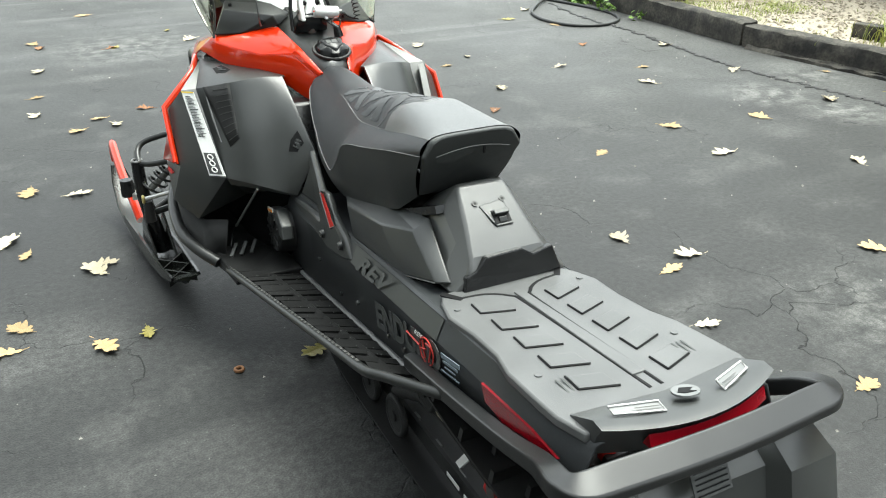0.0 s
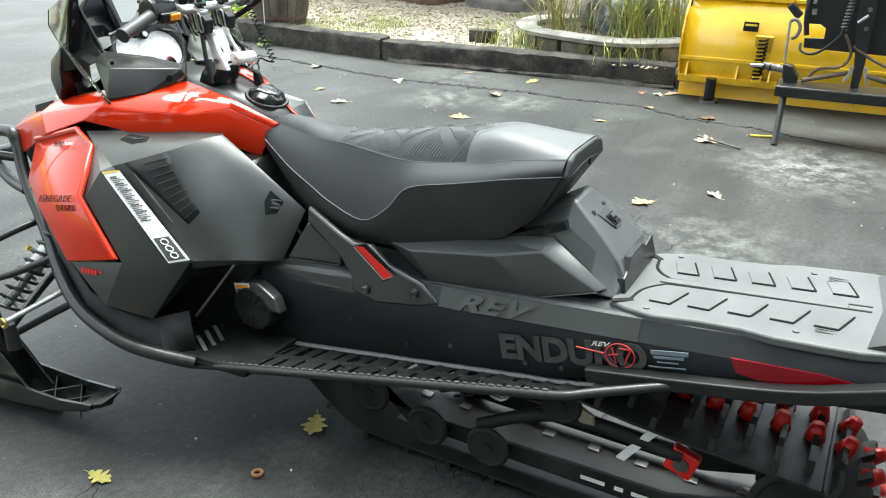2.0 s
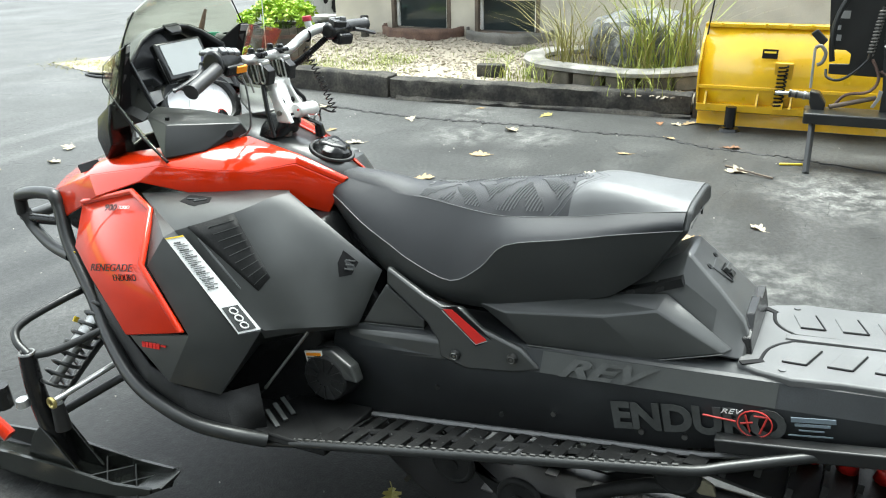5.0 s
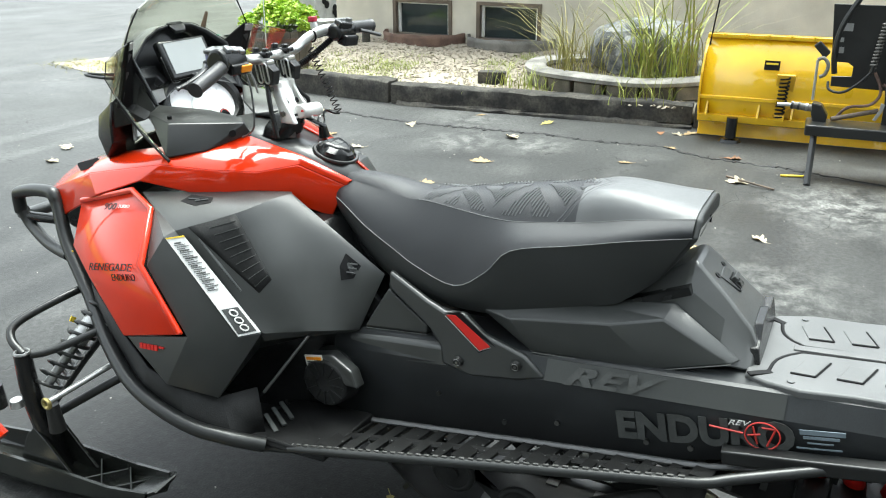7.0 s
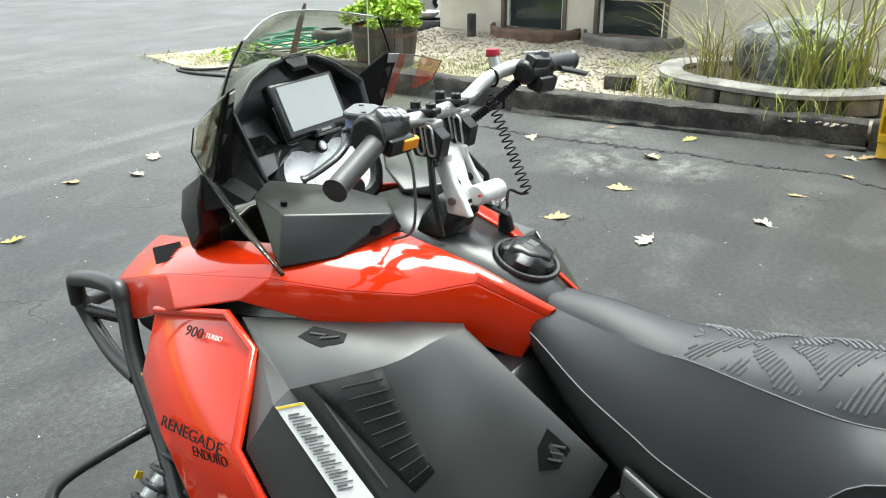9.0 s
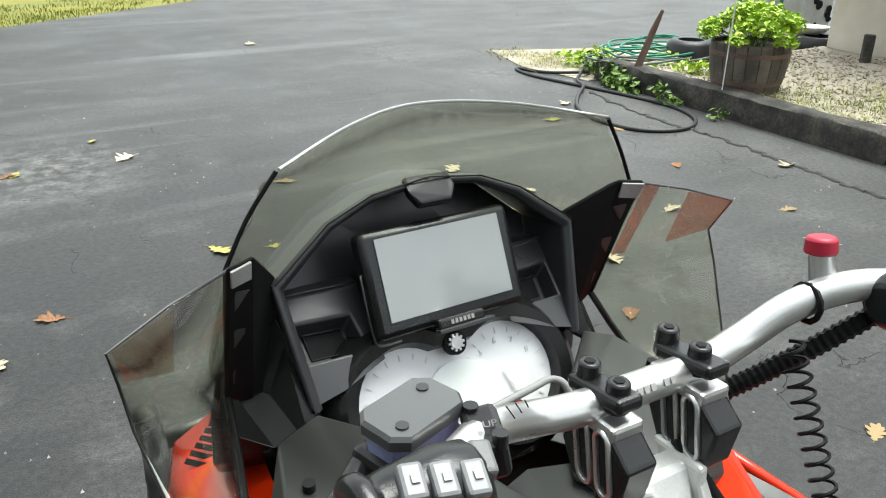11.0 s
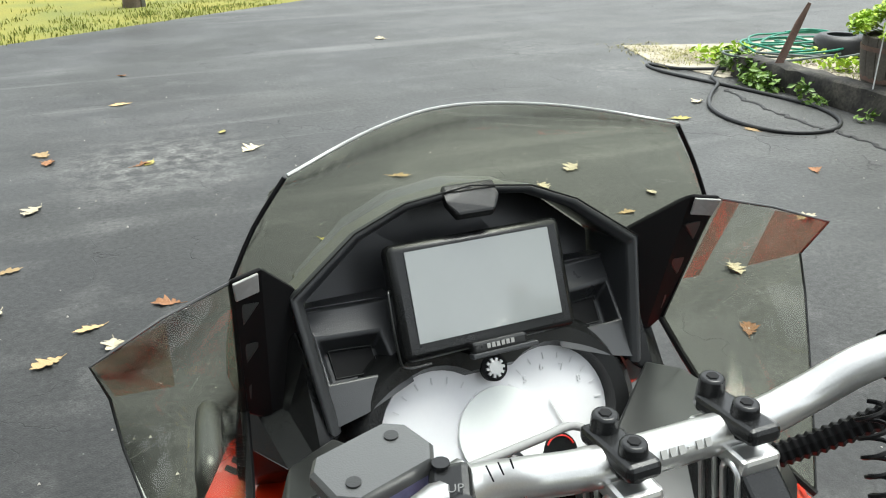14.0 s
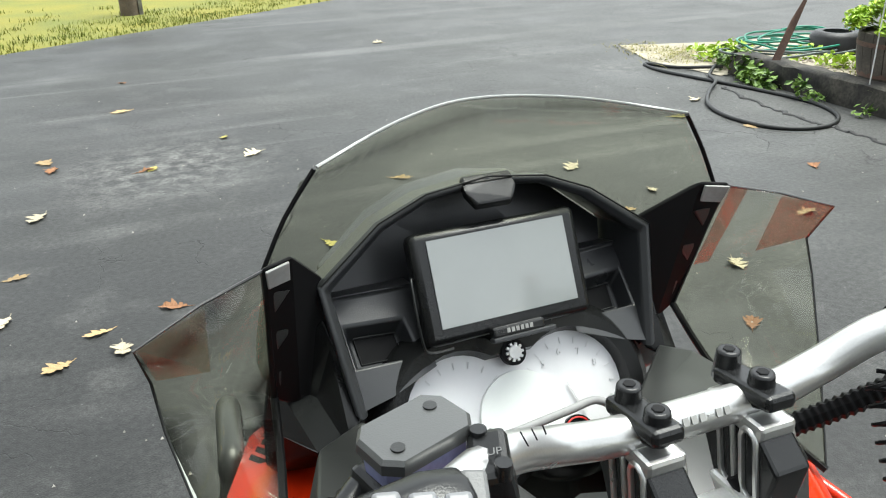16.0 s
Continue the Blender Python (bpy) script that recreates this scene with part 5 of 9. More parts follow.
def build_boards(sled):
    def outer(y):
        if y > -0.664:
            s = (0.446 - y) / 1.11
            return Vector((-0.45 + 0.107 * s, y, 0.294 + 0.2 * s))
        s = (-0.664 - y) / 0.236
        return Vector((-0.343 + 0.1 * s, y, 0.494 + 0.047 * s))

    # open board: cross bars between two rails
    for sgn in (-1, 1):
        for i, y in enumerate(np.linspace(0.44, -0.66, 19)):
            o, inn, w = outer(y), Vector((-0.218, y, tun_foot(y))), 0.026 if i % 3 else 0.044
            bar = loft([[p + Vector((dx, s * w, z)) for s, z in ((-0.5, 0), (0.5, 0), (0.5, 0.008), (-0.5, 0.008))] for p, dx in ((inn, 0), (o, 0.012))])
            part("board_bar", bar if sgn < 0 else mirror(bar), BOARD, sled, smooth=0)

    # pale grit left on the boards
    rng_g = random.Random(71)
    grit = bmesh.new()
    for _ in range(110):
        y, f = rng_g.uniform(-0.62, 0.46), rng_g.uniform(0.06, 0.94)
        p = Vector((-0.218, y, tun_foot(y))).lerp(outer(y), f) + Vector((0.012 * f, 0, 0.008))
        r = rng_g.uniform(0.0006, 0.0017)
        box(p, (r * 2, r * rng_g.uniform(1.2, 2.6), r), rot(rng_g.uniform(-20, 20), 0, rng_g.uniform(0, 180)), bm=grit)
    tagged(part("grit", grit, MARK, sled, "pale grit on the running board", smooth=0), "pale grit on the running board", kind="stuff")

    def mid():
        return tube([Vector((-0.218, y, tun_foot(y))).lerp(outer(y), 0.5) + Vector((0, 0, 0.004)) for y in np.linspace(0.44, -0.66, 8)], 0.012, 6, 2, flat=0.5)
    both("board_rail", mid, BOARD, sled)

    def inner():
        return tube([Vector((-0.222, y, tun_foot(y) + 0.012)) for y in np.linspace(0.30, -0.66, 8)] + [Vector((-0.222, -0.88, 0.52))], 0.008, 6, 2)
    both("inner_rail", inner, material("grey_satin_edge", (0.10, 0.10, 0.10), 0.3, vary=0.1, bump=0.05), sled, smooth=60)

    def rim():
        return tube([outer(y) for y in np.linspace(0.446, -0.664, 9)] + [outer(-0.72), outer(-0.8), outer(-0.90)], 0.013, 8, 3)
    both("outer_rail", rim, TUBING, sled, "black tubular board edge", smooth=60)
    # gripping teeth on the rail
    worn = material("worn_bare_edge", (0.16, 0.16, 0.155), 0.35, metal=0.5, vary=0.3, bump=0.1)
    spots = []
    for k in range(46):
        p = outer(0.40 - k * 0.0228)
        for sgn in (-1, 1):
            spots.append(Matrix.Translation((-sgn * p.x, p.y, p.z + 0.013)) @ rot(-10, 0, 0))
    pieces("grip_tooth", box((0, 0, 0), (0.006, 0.0135, 0.005)), worn, spots, sled)

    def toe():
        return loft([[Vector(p) for p in ((-0.22, 0.50, 0.30), (-0.46, 0.52, 0.335), (-0.47, 0.50, 0.31), (-0.22, 0.48, 0.27))], [Vector(p) for p in ((-0.215, 0.24, 0.325), (-0.44, 0.25, 0.322), (-0.445, 0.25, 0.302), (-0.215, 0.24, 0.300))]])
    both("toe_board", toe, BOARD, sled, smooth=0, bevel=0.006)
    for k in range(3):
        part("toe_grip", box((-0.40 + 0.035 * k, 0.455, 0.336), (0.012, 0.075, 0.006), rot(12, 0, -28)), MARK, sled, smooth=0)


def build_track(sled):
    """Rubber loop round drive sprocket, rails and rear idlers."""
    path = []
    rear, front = (-1.22, 0.205), (0.30, 0.38)
    rr, rf, low = 0.135, 0.115, 0.034
    for j in range(13):
        a = math.pi / 2 + math.pi * j / 12 * 0.98
        path.append((rear[0] + rr * math.cos(a), rear[1] + rr * math.sin(a)))
    path += [(-1.05, low + 0.015), (-0.95, low), (-0.6, low), (-0.3, low), (-0.02, low), (0.12, low + 0.04)]
    for j in range(9):
        a = -0.9 + 2.5 * j / 8
        path.append((front[0] + rf * math.cos(a), front[1] + rf * math.sin(a)))
    path += [(0.0, 0.47), (-0.4, 0.43), (-0.8, 0.37)]
    line = glide([(0, y, z) for y, z in path], 4, True)
    k = len(line)
    outer, inner = [], []
    for i in range(k):
        d = (line[(i + 1) % k] - line[i - 1]).normalized()
        nrm = Vector((0, d.z, -d.y))
        outer.append((line[i], nrm, d))
    belt = [[p + n * s + Vector((x, 0, 0)) for x, s in ((-0.19, 0.0), (0.19, 0.0), (0.19, -0.008), (-0.19, -0.008))] for p, n, d in outer]
    belt.append(belt[0])
    part("track_belt", loft(belt, caps=False), RUBBER, sled, "black ribbed rubber track", smooth=60)
    length = sum((line[(i + 1) % k] - line[i]).length for i in range(k))
    pitch, at, nxt = 0.073, 0.0, 0.0
    lugs, clips, studs = [], [], []
    row = 0
    for i in range(k):
        p, n, d = outer[i]
        seg = (line[(i + 1) % k] - line[i]).length
        while nxt < at + seg:
            q = line[i].lerp(line[(i + 1) % k], (nxt - at) / seg)
            m = Matrix((Vector((1, 0, 0)), d, n)).transposed().to_4x4()
            for x in ((-0.15, -0.05, 0.05, 0.15) if row % 2 else (-0.10, 0.0, 0.10)):
                lugs.append(Matrix.Translation(q + n * 0.016 + Vector((x, 0, 0))) @ m)
            if row % 2 == 0:
                for x in (-0.075, 0.075):
                    clips.append(Matrix.Translation(q - n * 0.010 + Vector((x, 0, 0))) @ m)
            nxt += pitch
            row += 1
        at += seg
    lug = loft([[Vector((x * w, y, z)) for x, y in ((-0.0375, -0.008 * w), (0.0375, -0.008 * w), (0.0375, 0.008 * w), (-0.0375, 0.008 * w))] for z, w in ((-0.017, 1.0), (0.017, 0.86))])
    pieces("track_lug", lug, RUBBER, lugs, sled)
    pieces("track_clip", box((0, 0, 0), (0.03, 0.036, 0.006)), STEEL, clips, sled)
    # red caps in two rows over the rear of the loop, an even step apart
    run = 0.0
    order = list(range(k - 8, k)) + list(range(0, k // 3))
    for i in order:
        p, n, d = outer[i]
        nx = line[(i + 1) % k]
        seg = (nx - p).length
        while run < seg:
            q = p.lerp(nx, run / seg)
            if q.y < -0.83 and (q.z > 0.10 or q.y < -1.3):
                for x in (0.0, 0.095):
                    studs.append((q + n * 0.030 + Vector((x, 0, 0)), n))
            run += 0.082
        run -= seg
    cap = bmesh.new()
    bmesh.ops.create_cone(cap, cap_ends=True, segments=10, radius1=0.026, radius2=0.016, depth=0.044)
    me = bpy.data.meshes.new("stud_cap")
    cap.to_mesh(me)
    cap.free()
    me.materials.append(RED)
    for p in me.polygons:
        p.use_smooth = True
    for p, n in studs:
        ob = new("stud_cap", me)
        ob.matrix_basis = Matrix.Translation(p) @ n.to_track_quat("Z", "Y").to_matrix().to_4x4()
        ob.parent = sled
        ob.matrix_parent_inverse = sled.matrix_basis.inverted()
    # slide rails, wheels, arms
    for x in (-0.115, 0.115):
        out = [Vector((x, y, z)) for y, z in ((-1.2, 0.23), (-1.0, 0.15), (-0.9, 0.12), (-0.1, 0.105), (0.08, 0.16), (0.14, 0.24), (0.10, 0.24), (0.03, 0.17), (-0.1, 0.06), (-0.95, 0.055), (-1.1, 0.1), (-1.22, 0.18))]
        part("slide_rail", slab(out, (-1, 0, 0), 0.014), GRIME, sled, "black slide rail", smooth=0, bevel=0.002)
    bars = bmesh.new()
    for k, (y, w) in enumerate(((-0.70, 0.07), (-0.775, 0.025), (-0.84, 0.06))):
        box((-0.124, y, 0.092), (0.002, w, 0.012), bm=bars)
    part("rail_print", bars, WHITE, sled, "white print bars", smooth=0)
    for y, z, r in ((-0.184, 0.105, 0.067), (-0.388, 0.105, 0.067), (0.02, 0.16, 0.067), (-0.60, 0.33, 0.06)):
        for x in (-0.15, 0.15):
            w = part("bogie_wheel", tube([(x, y + r * 0.86 * math.cos(a), z + r * 0.86 * math.sin(a)) for a in (6.283 * j / 24 for j in range(24))], r * 0.16, 8, 1, closed=True, flat=1.0), GRIME, sled, "black bogie wheel", smooth=60)
            disc = rod((x - 0.008, y, z), (x + 0.008, y, z), r * 0.8, seg=24)
            part("disc", disc, GRIME, w, smooth=40)
            part("hub", rod((x - 0.014, y, z), (x + 0.014, y, z), r * 0.26, seg=12), GRIME, w, smooth=40)
    for x in (-0.13, 0.0, 0.13):
        w = part("idler_wheel", tube([(x, -1.22 + 0.11 * math.cos(a), 0.205 + 0.11 * math.sin(a)) for a in (6.283 * j / 28 for j in range(28))], 0.014, 8, 1, closed=True), GRIME, sled, smooth=60)
        part("disc", rod((x - 0.01, -1.22, 0.205), (x + 0.01, -1.22, 0.205), 0.1, seg=28), GRIME, w, smooth=40)
    part("idler_axle", rod((-0.16, -1.22, 0.205), (0.16, -1.22, 0.205), 0.012), STEEL, sled, smooth=40)
    part("rear_block", box((-0.125, -0.93, 0.25), (0.03, 0.075, 0.075), rot(18, 0, 0)), RED, sled, "red anodised block", smooth=0, bevel=0.006)
    part("block_bush", rod((-0.138, -0.93, 0.25), (-0.146, -0.93, 0.25), 0.02, seg=16), STEEL, sled, smooth=40)
    part("link_arm", slab([Vector(p) for p in ((-0.15, -0.60, 0.36), (-0.15, -0.57, 0.345), (-0.15, -0.66, 0.285), (-0.15, -0.70, 0.29), (-0.15, -0.69, 0.32))], (-1, 0, 0), 0.016), material("tan_alloy", (0.40, 0.37, 0.26), 0.4, metal=0.5, vary=0.15, bump=0.05), sled, "pale alloy link", smooth=0, bevel=0.006)
    part("limiter_strap", slab([Vector(p) for p in ((-0.14, -0.862, 0.356), (-0.14, -0.884, 0.350), (-0.15, -0.786, 0.212), (-0.15, -0.764, 0.216))], (-1, 0, 0), 0.01), WHITE, sled, "white strap", smooth=0)
    part("rear_arm", tube([(-0.13, -0.35, 0.16), (-0.13, -0.6, 0.28), (-0.13, -0.93, 0.27)], 0.02, 8, 4), GRIME, sled, smooth=60)
    part("shock_body", rod((0, -0.15, 0.16), (0, -0.6, 0.36), 0.03), STEEL, sled, smooth=40)
    part("shock_spring", coil((0, -0.2, 0.18), (0, -0.55, 0.34), 0.045, 0.006, 9), GRIME, sled, smooth=60)
    part("torsion_spring", coil((-0.17, -0.42, 0.33), (-0.09, -0.42, 0.33), 0.04, 0.006, 6), STEEL, sled, smooth=60)


def build_deck(sled):
    z = lambda y: tun_top(y) + 0.012
    # plate with a wavy edge
    edge = [(-0.155, -0.705), (-0.180, -0.75), (-0.198, -0.82), (-0.190, -0.92), (-0.193, -1.02), (-0.210, -1.09), (-0.214, -1.19), (-0.215, -1.26), (-0.200, -1.33)]
    out = [Vector((x, y, z(y))) for x, y in edge] + [Vector((-x, y, z(y))) for x, y in reversed(edge)]
    part("deck_plate", slab(out, (0, 0.09, 1), 0.022), DECK, sled, "grey plastic cargo deck", smooth=20, bevel=0.005)
    nrm = Vector((0, 0.09, 1)).normalized()
    # raised treads, five a side
    for side in (-1, 1):
        for k in range(5):
            y = -0.845 - 0.0915 * k
            pts = [(0.056, y + 0.028), (0.126, y + 0.050), (0.130, y), (0.056, y - 0.026)]
            outl = [Vector((side * x, yy, z(yy) + 0.0022)) for x, yy in pts]
            part("tread_pad", slab(outl if side > 0 else outl[::-1], nrm, 0.006), DECK, sled, smooth=0, bevel=0.002)
            # painted shade: black lines along each pad's -x and rear edges only
            edge_shade = bmesh.new()
            for a, b in (((1, 2), (2, 3)) if side < 0 else ((0, 3), (3, 2))):
                rod(outl[a] - nrm * 0.0004, outl[b] - nrm * 0.0004, 0.0026, seg=5, bm=edge_shade)
            part("tread_shade", edge_shade, INK, sled, smooth=0)
    # centre slots
    for side in (-1, 1):
        g = bmesh.new()
        tube([Vector((side * x, y, z(y) - 0.001)) for x, y in ((0.125, -0.752), (0.07, -0.762), (0.026, -0.80), (0.016, -0.86), (0.014, -1.27))], 0.0055, 5, 3, flat=0.5, bm=g)
        part("slot", g, INK, sled, smooth=0)
        part("tie_slot", box((side * 0.145, -0.735, z(-0.735) + 0.001), (0.016, 0.055, 0.004), rot(0, 0, side * -35)), INK, sled, smooth=0, bevel=0.001)
        for y in (-0.80, -1.13):
            part("rivet", rod((side * 0.165, y, z(y)), (side * 0.165, y, z(y) + 0.003), 0.008, seg=10), DECK, sled, smooth=40)
        bars = bmesh.new()
        for k in range(3):
            box((side * (0.150 - 0.012 * k), -1.19, z(-1.19) + 0.0012), (0.004, 0.05, 0.001), bm=bars)
        part("print_bars", bars, DIM, sled, smooth=0)
    # centre ridge
    part("centre_ridge", slab([Vector((x, y, z(y) + 0.004)) for x, y in ((-0.012, -0.79), (0.012, -0.79), (0.016, -1.22), (-0.016, -1.22))], nrm, 0.006), DECK, sled, smooth=0, bevel=0.002)
    # tail lamp housing
    hz = tun_top(-1.33)
    prof = [[Vector((x, -1.27 - 0.02 * (1 - abs(x) / 0.2), z(-1.27) + 0.002)), Vector((x, -1.33 - 0.05 * (1 - (x / 0.2) ** 2), hz + 0.040)), Vector((x, -1.355 - 0.055 * (1 - (x / 0.2) ** 2), hz + 0.036)), Vector((x, -1.345 - 0.05 * (1 - (x / 0.2) ** 2), hz + 0.018)), Vector((x, -1.33 - 0.05 * (1 - (x / 0.2) ** 2), hz - 0.03))] for x in np.linspace(-0.192, 0.192, 13)]
    part("lamp_housing", loft(prof), GREY, sled, "grey tail lamp housing", smooth=35)
    lens = [[Vector((x, -1.352 - 0.05 * (1 - (x / 0.2) ** 2), hz + 0.020)), Vector((x, -1.362 - 0.05 * (1 - (x / 0.2) ** 2), hz - 0.004)), Vector((x, -1.34 - 0.05 * (1 - (x / 0.2) ** 2), hz - 0.006))] for x in np.linspace(-0.115, 0.16, 11)]
    part("tail_lamp_lens", loft(lens), RED_LENS, sled, "red tail lamp lens", smooth=60)
    em = part("medallion", rod((0.0, -1.341, hz + 0.038), (0.0, -1.340, hz + 0.042), 0.025, seg=28), PALE, sled, "silver round medallion", smooth=40)
    part("medallion_inlay", slab([Vector((x, y, hz + 0.0432 - (y + 1.34) * 0.25)) for x, y in ((-0.018, -1.340), (-0.004, -1.327), (0.016, -1.339), (0.004, -1.345), (0.012, -1.355), (-0.01, -1.350))], (0, 0.25, 1), 0.001), INK, em, smooth=0)
    for s in (-1, 1):
        lb_ = part("white_label", slab([Vector((s * x, y, hz + zz)) for x, y, zz in ((0.065, -1.345, 0.043), (0.15, -1.318, 0.041), (0.15, -1.335, 0.037), (0.065, -1.368, 0.038))], (0, -0.2, 1), 0.002), PALE, sled, "pale printed label", smooth=0)
        part("label_edge", tube([Vector((s * x, y, hz + zz + 0.0022)) for x, y, zz in ((0.065, -1.345, 0.043), (0.15, -1.318, 0.041), (0.15, -1.335, 0.037), (0.065, -1.368, 0.038))], 0.0016, 5, 1, closed=True), WHITE, lb_, smooth=0)
        for q in range(3):
            part("print_line", box((s * 0.092, -1.3490 - 0.006 * q, hz + 0.0442 - 0.0013 * q), (0.045, 0.0016, 0.0008), rot(14, 0, s * 17)), MARK, lb_, smooth=0)
    # rear bumper: a broad moulded band, flat on top
    side = [(-0.236, -0.69, 0.512), (-0.240, -0.90, 0.552), (-0.242, -1.12, 0.597), (-0.254, -1.27, 0.648), (-0.280, -1.350, 0.688), (-0.290, -1.400, 0.703), (-0.268, -1.432, 0.709), (-0.20, -1.440, 0.711), (-0.10, -1.447, 0.713), (-0.03, -1.449, 0.713)]
    line = glide(side + [(-x, y, zz) for x, y, zz in reversed(side)], 6)
    rings = []
    for k, p in enumerate(line):
        d = (line[min(k + 1, len(line) - 1)] - line[max(k - 1, 0)]).normalized()
        out_ = d.cross(Vector((0, 0, 1))).normalized()
        up_ = out_.cross(d)
        back = min(1.0, max(0.0, (-1.20 - p.y) / 0.2))
        w_, h_ = 0.0165 + 0.0065 * back, 0.022
        lean = 0.55 * min(1.0, max(0.0, (-1.405 - p.y) / 0.035))
        rings.append([p + Vector((0, 0.006, 0.008)) * back + out_ * (w_ * sx) + up_ * (h_ * (sz + lean * (-sx if sz > 0 else 0))) for sx, sz in ((-1, -0.8), (-0.8, -1), (0.8, -1), (1, -0.8), (1, 0.40), (0.88, 0.56), (-0.8, 0.70), (-1, 0.5))])
    part("rear_bumper", loft(rings), material("satin_charcoal_bumper", (0.013, 0.0135, 0.0135), 0.32, vary=0.12, fine=900, bump=0.12, spec=0.6), sled, "broad satin charcoal grab bumper", smooth=25, bevel=0.003)
    # snow flap
    fl = [[Vector((x * w, y, zz)) for x in (-1, -0.6, -0.5, 0.5, 0.6, 1)] for y, zz, w in ((-1.385, 0.69, 0.235), (-1.455, 0.60, 0.285), (-1.49, 0.42, 0.305), (-1.495, 0.27, 0.305))]
    for r in fl:
        for i in (2, 3):
            r[i].y += 0.034
    part("snow_flap", loft(fl, caps=False, closed=False), GREY, sled, "dark grey rubber snow flap", smooth=20, solid=0.008)
    lab = part("flap_label", box((-0.012, -1.437, 0.645), (0.082, 0.003, 0.056), rot(-30, 0, 0)), MARK, sled, "silver printed label", smooth=0)
    bars = bmesh.new()
    for k in range(5):
        box((-0.012, -1.4505 + 0.0049 * k, 0.6275 + 0.0085 * k), (0.070, 0.001, 0.0025), rot(-30, 0, 0), bm=bars)
    part("label_lines", bars, INK, lab, smooth=0)


def build_seat(sled):
    # y, bottom z, half width there, seam z, half width, crease z, half width, top z
    S = [(0.455, 0.86, 0.035, 0.890, 0.050, 0.935, 0.028, 0.950),
         (0.40, 0.815, 0.060, 0.893, 0.092, 0.940, 0.042, 0.956),
         (0.30, 0.745, 0.100, 0.845, 0.125, 0.930, 0.055, 0.954),
         (0.20, 0.700, 0.128, 0.803, 0.145, 0.922, 0.064, 0.941),
         (0.13, 0.685, 0.138, 0.775, 0.158, 0.925, 0.072, 0.944),
         (0.01, 0.675, 0.147, 0.748, 0.172, 0.921, 0.092, 0.962),
         (-0.08, 0.678, 0.147, 0.805, 0.181, 0.921, 0.108, 0.980),
         (-0.145, 0.690, 0.146, 0.874, 0.180, 0.926, 0.113, 0.993),
         (-0.28, 0.735, 0.140, 0.907, 0.171, 0.945, 0.110, 1.013),
         (-0.345, 0.752, 0.136, 0.922, 0.166, 0.958, 0.109, 1.024),
         (-0.42, 0.775, 0.128, 0.939, 0.158, 0.975, 0.110, 1.022),
         (-0.555, 0.830, 0.110, 0.962, 0.136, 0.999, 0.114, 1.010)]
    THREAD = material("pale_grey_thread", (0.20, 0.20, 0.20), 0.7, vary=0.2, bump=0)
    # pad vinyl is paler than the seat: sky sheen put into its colour
    PAD = material("sky_sheen_grey_vinyl", (0.115, 0.118, 0.12), 0.36, vary=0.08, fine=1200, bump=0.25, spread=0.04)
    RIBBED = material("pale_embossed_vinyl", (0.125, 0.128, 0.132), 0.42, vary=0.1, bump=0.1)
    rows = glide([Vector((s[0], 0, 0)) for s in S], 4)
    cols = [glide([Vector((s[0], s[a], s[a + 1])) for s in S], 4) for a in (1, 3, 5)]
    tops = glide([Vector((s[0], 0, s[7])) for s in S], 4)
    n = len(rows)
    cut = next(i for i in range(n) if tops[i].x < -0.275)

    def over(i, u):
        """Point on the domed top at row i; u runs from crease to crease, -1 to 1."""
        zc, wc, zt = cols[2][i].y, cols[2][i].z, tops[i].z
        return Vector((u * wc, tops[i].x, zc + (zt - zc) * (1 - abs(u) ** (2.6 + 3.4 * min(1.0, max(0.0, (-0.24 - tops[i].x) / 0.08))))))

    def at(u, y):
        for i in range(n - 1):
            if tops[i + 1].x <= y <= tops[i].x:
                t = (tops[i].x - y) / max(1e-6, tops[i].x - tops[i + 1].x)
                return over(i, u).lerp(over(i + 1, u), t)
        return over(n - 1, u)
    us = [-1, -0.92, -0.8, -0.62, -0.4, -0.2, 0, 0.2, 0.4, 0.62, 0.8, 0.92, 1]
    part("seat_top", loft([[over(i, u) for u in us] for i in range(cut + 1)], caps=False, closed=False), VINYL, sled, "charcoal grey vinyl seat top", smooth=60)
    part("seat_pad", loft([[over(i, u) for u in us] for i in range(cut, n)], caps=False, closed=False), PAD, sled, "smooth raised rear pad with sky sheen in its colour", smooth=60)
    for y_, r_ in ((-0.232, 0.0017), (-0.247, 0.0010)):
        part("pad_seam", tube([at(u, y_ - 0.10 * (1 - abs(u)) ** 0.8) for u in us], r_, 5, 1), RIBBED, sled, "raised seam", smooth=60)
    for sgn in (-1, 1):
        up = [[Vector((sgn * (ww + (ws - ww) * t + 0.010 * math.sin(3.14 * t)), y, zw + (zs - zw) * t)) for t in (0, 0.2, 0.4, 0.6, 0.8, 1)] for y, zw, ww, zs, ws in ((rows[i].x, cols[1][i].y, cols[1][i].z, cols[2][i].y, cols[2][i].z) for i in range(n))]
        part("seat_shoulder", loft(up, caps=False, closed=False), VINYL, sled, "charcoal grey vinyl shoulder", smooth=60)
        lowr = [[Vector((sgn * (wb + (ww - wb) * t + 0.008 * math.sin(3.14 * t)), y + 0.075 * (1 - t) * min(1, max(0, (-0.40 - y) / 0.155)), zb + (zw - zb) * t)) for t in (0, 0.1, 0.3, 0.5, 0.75, 1)] for y, zb, wb, zw, ww in ((rows[i].x, cols[0][i].y, cols[0][i].z, cols[1][i].y, cols[1][i].z) for i in range(n))]
        part("seat_side", loft(lowr, caps=False, closed=False), VINYL_SIDE, sled, "black vinyl seat side", smooth=60)
        part("seam", tube([p[0] + Vector((sgn * 0.001, 0, 0)) for p in up], 0.0012, 5, 1), THREAD, sled, "pale stitching", smooth=60)
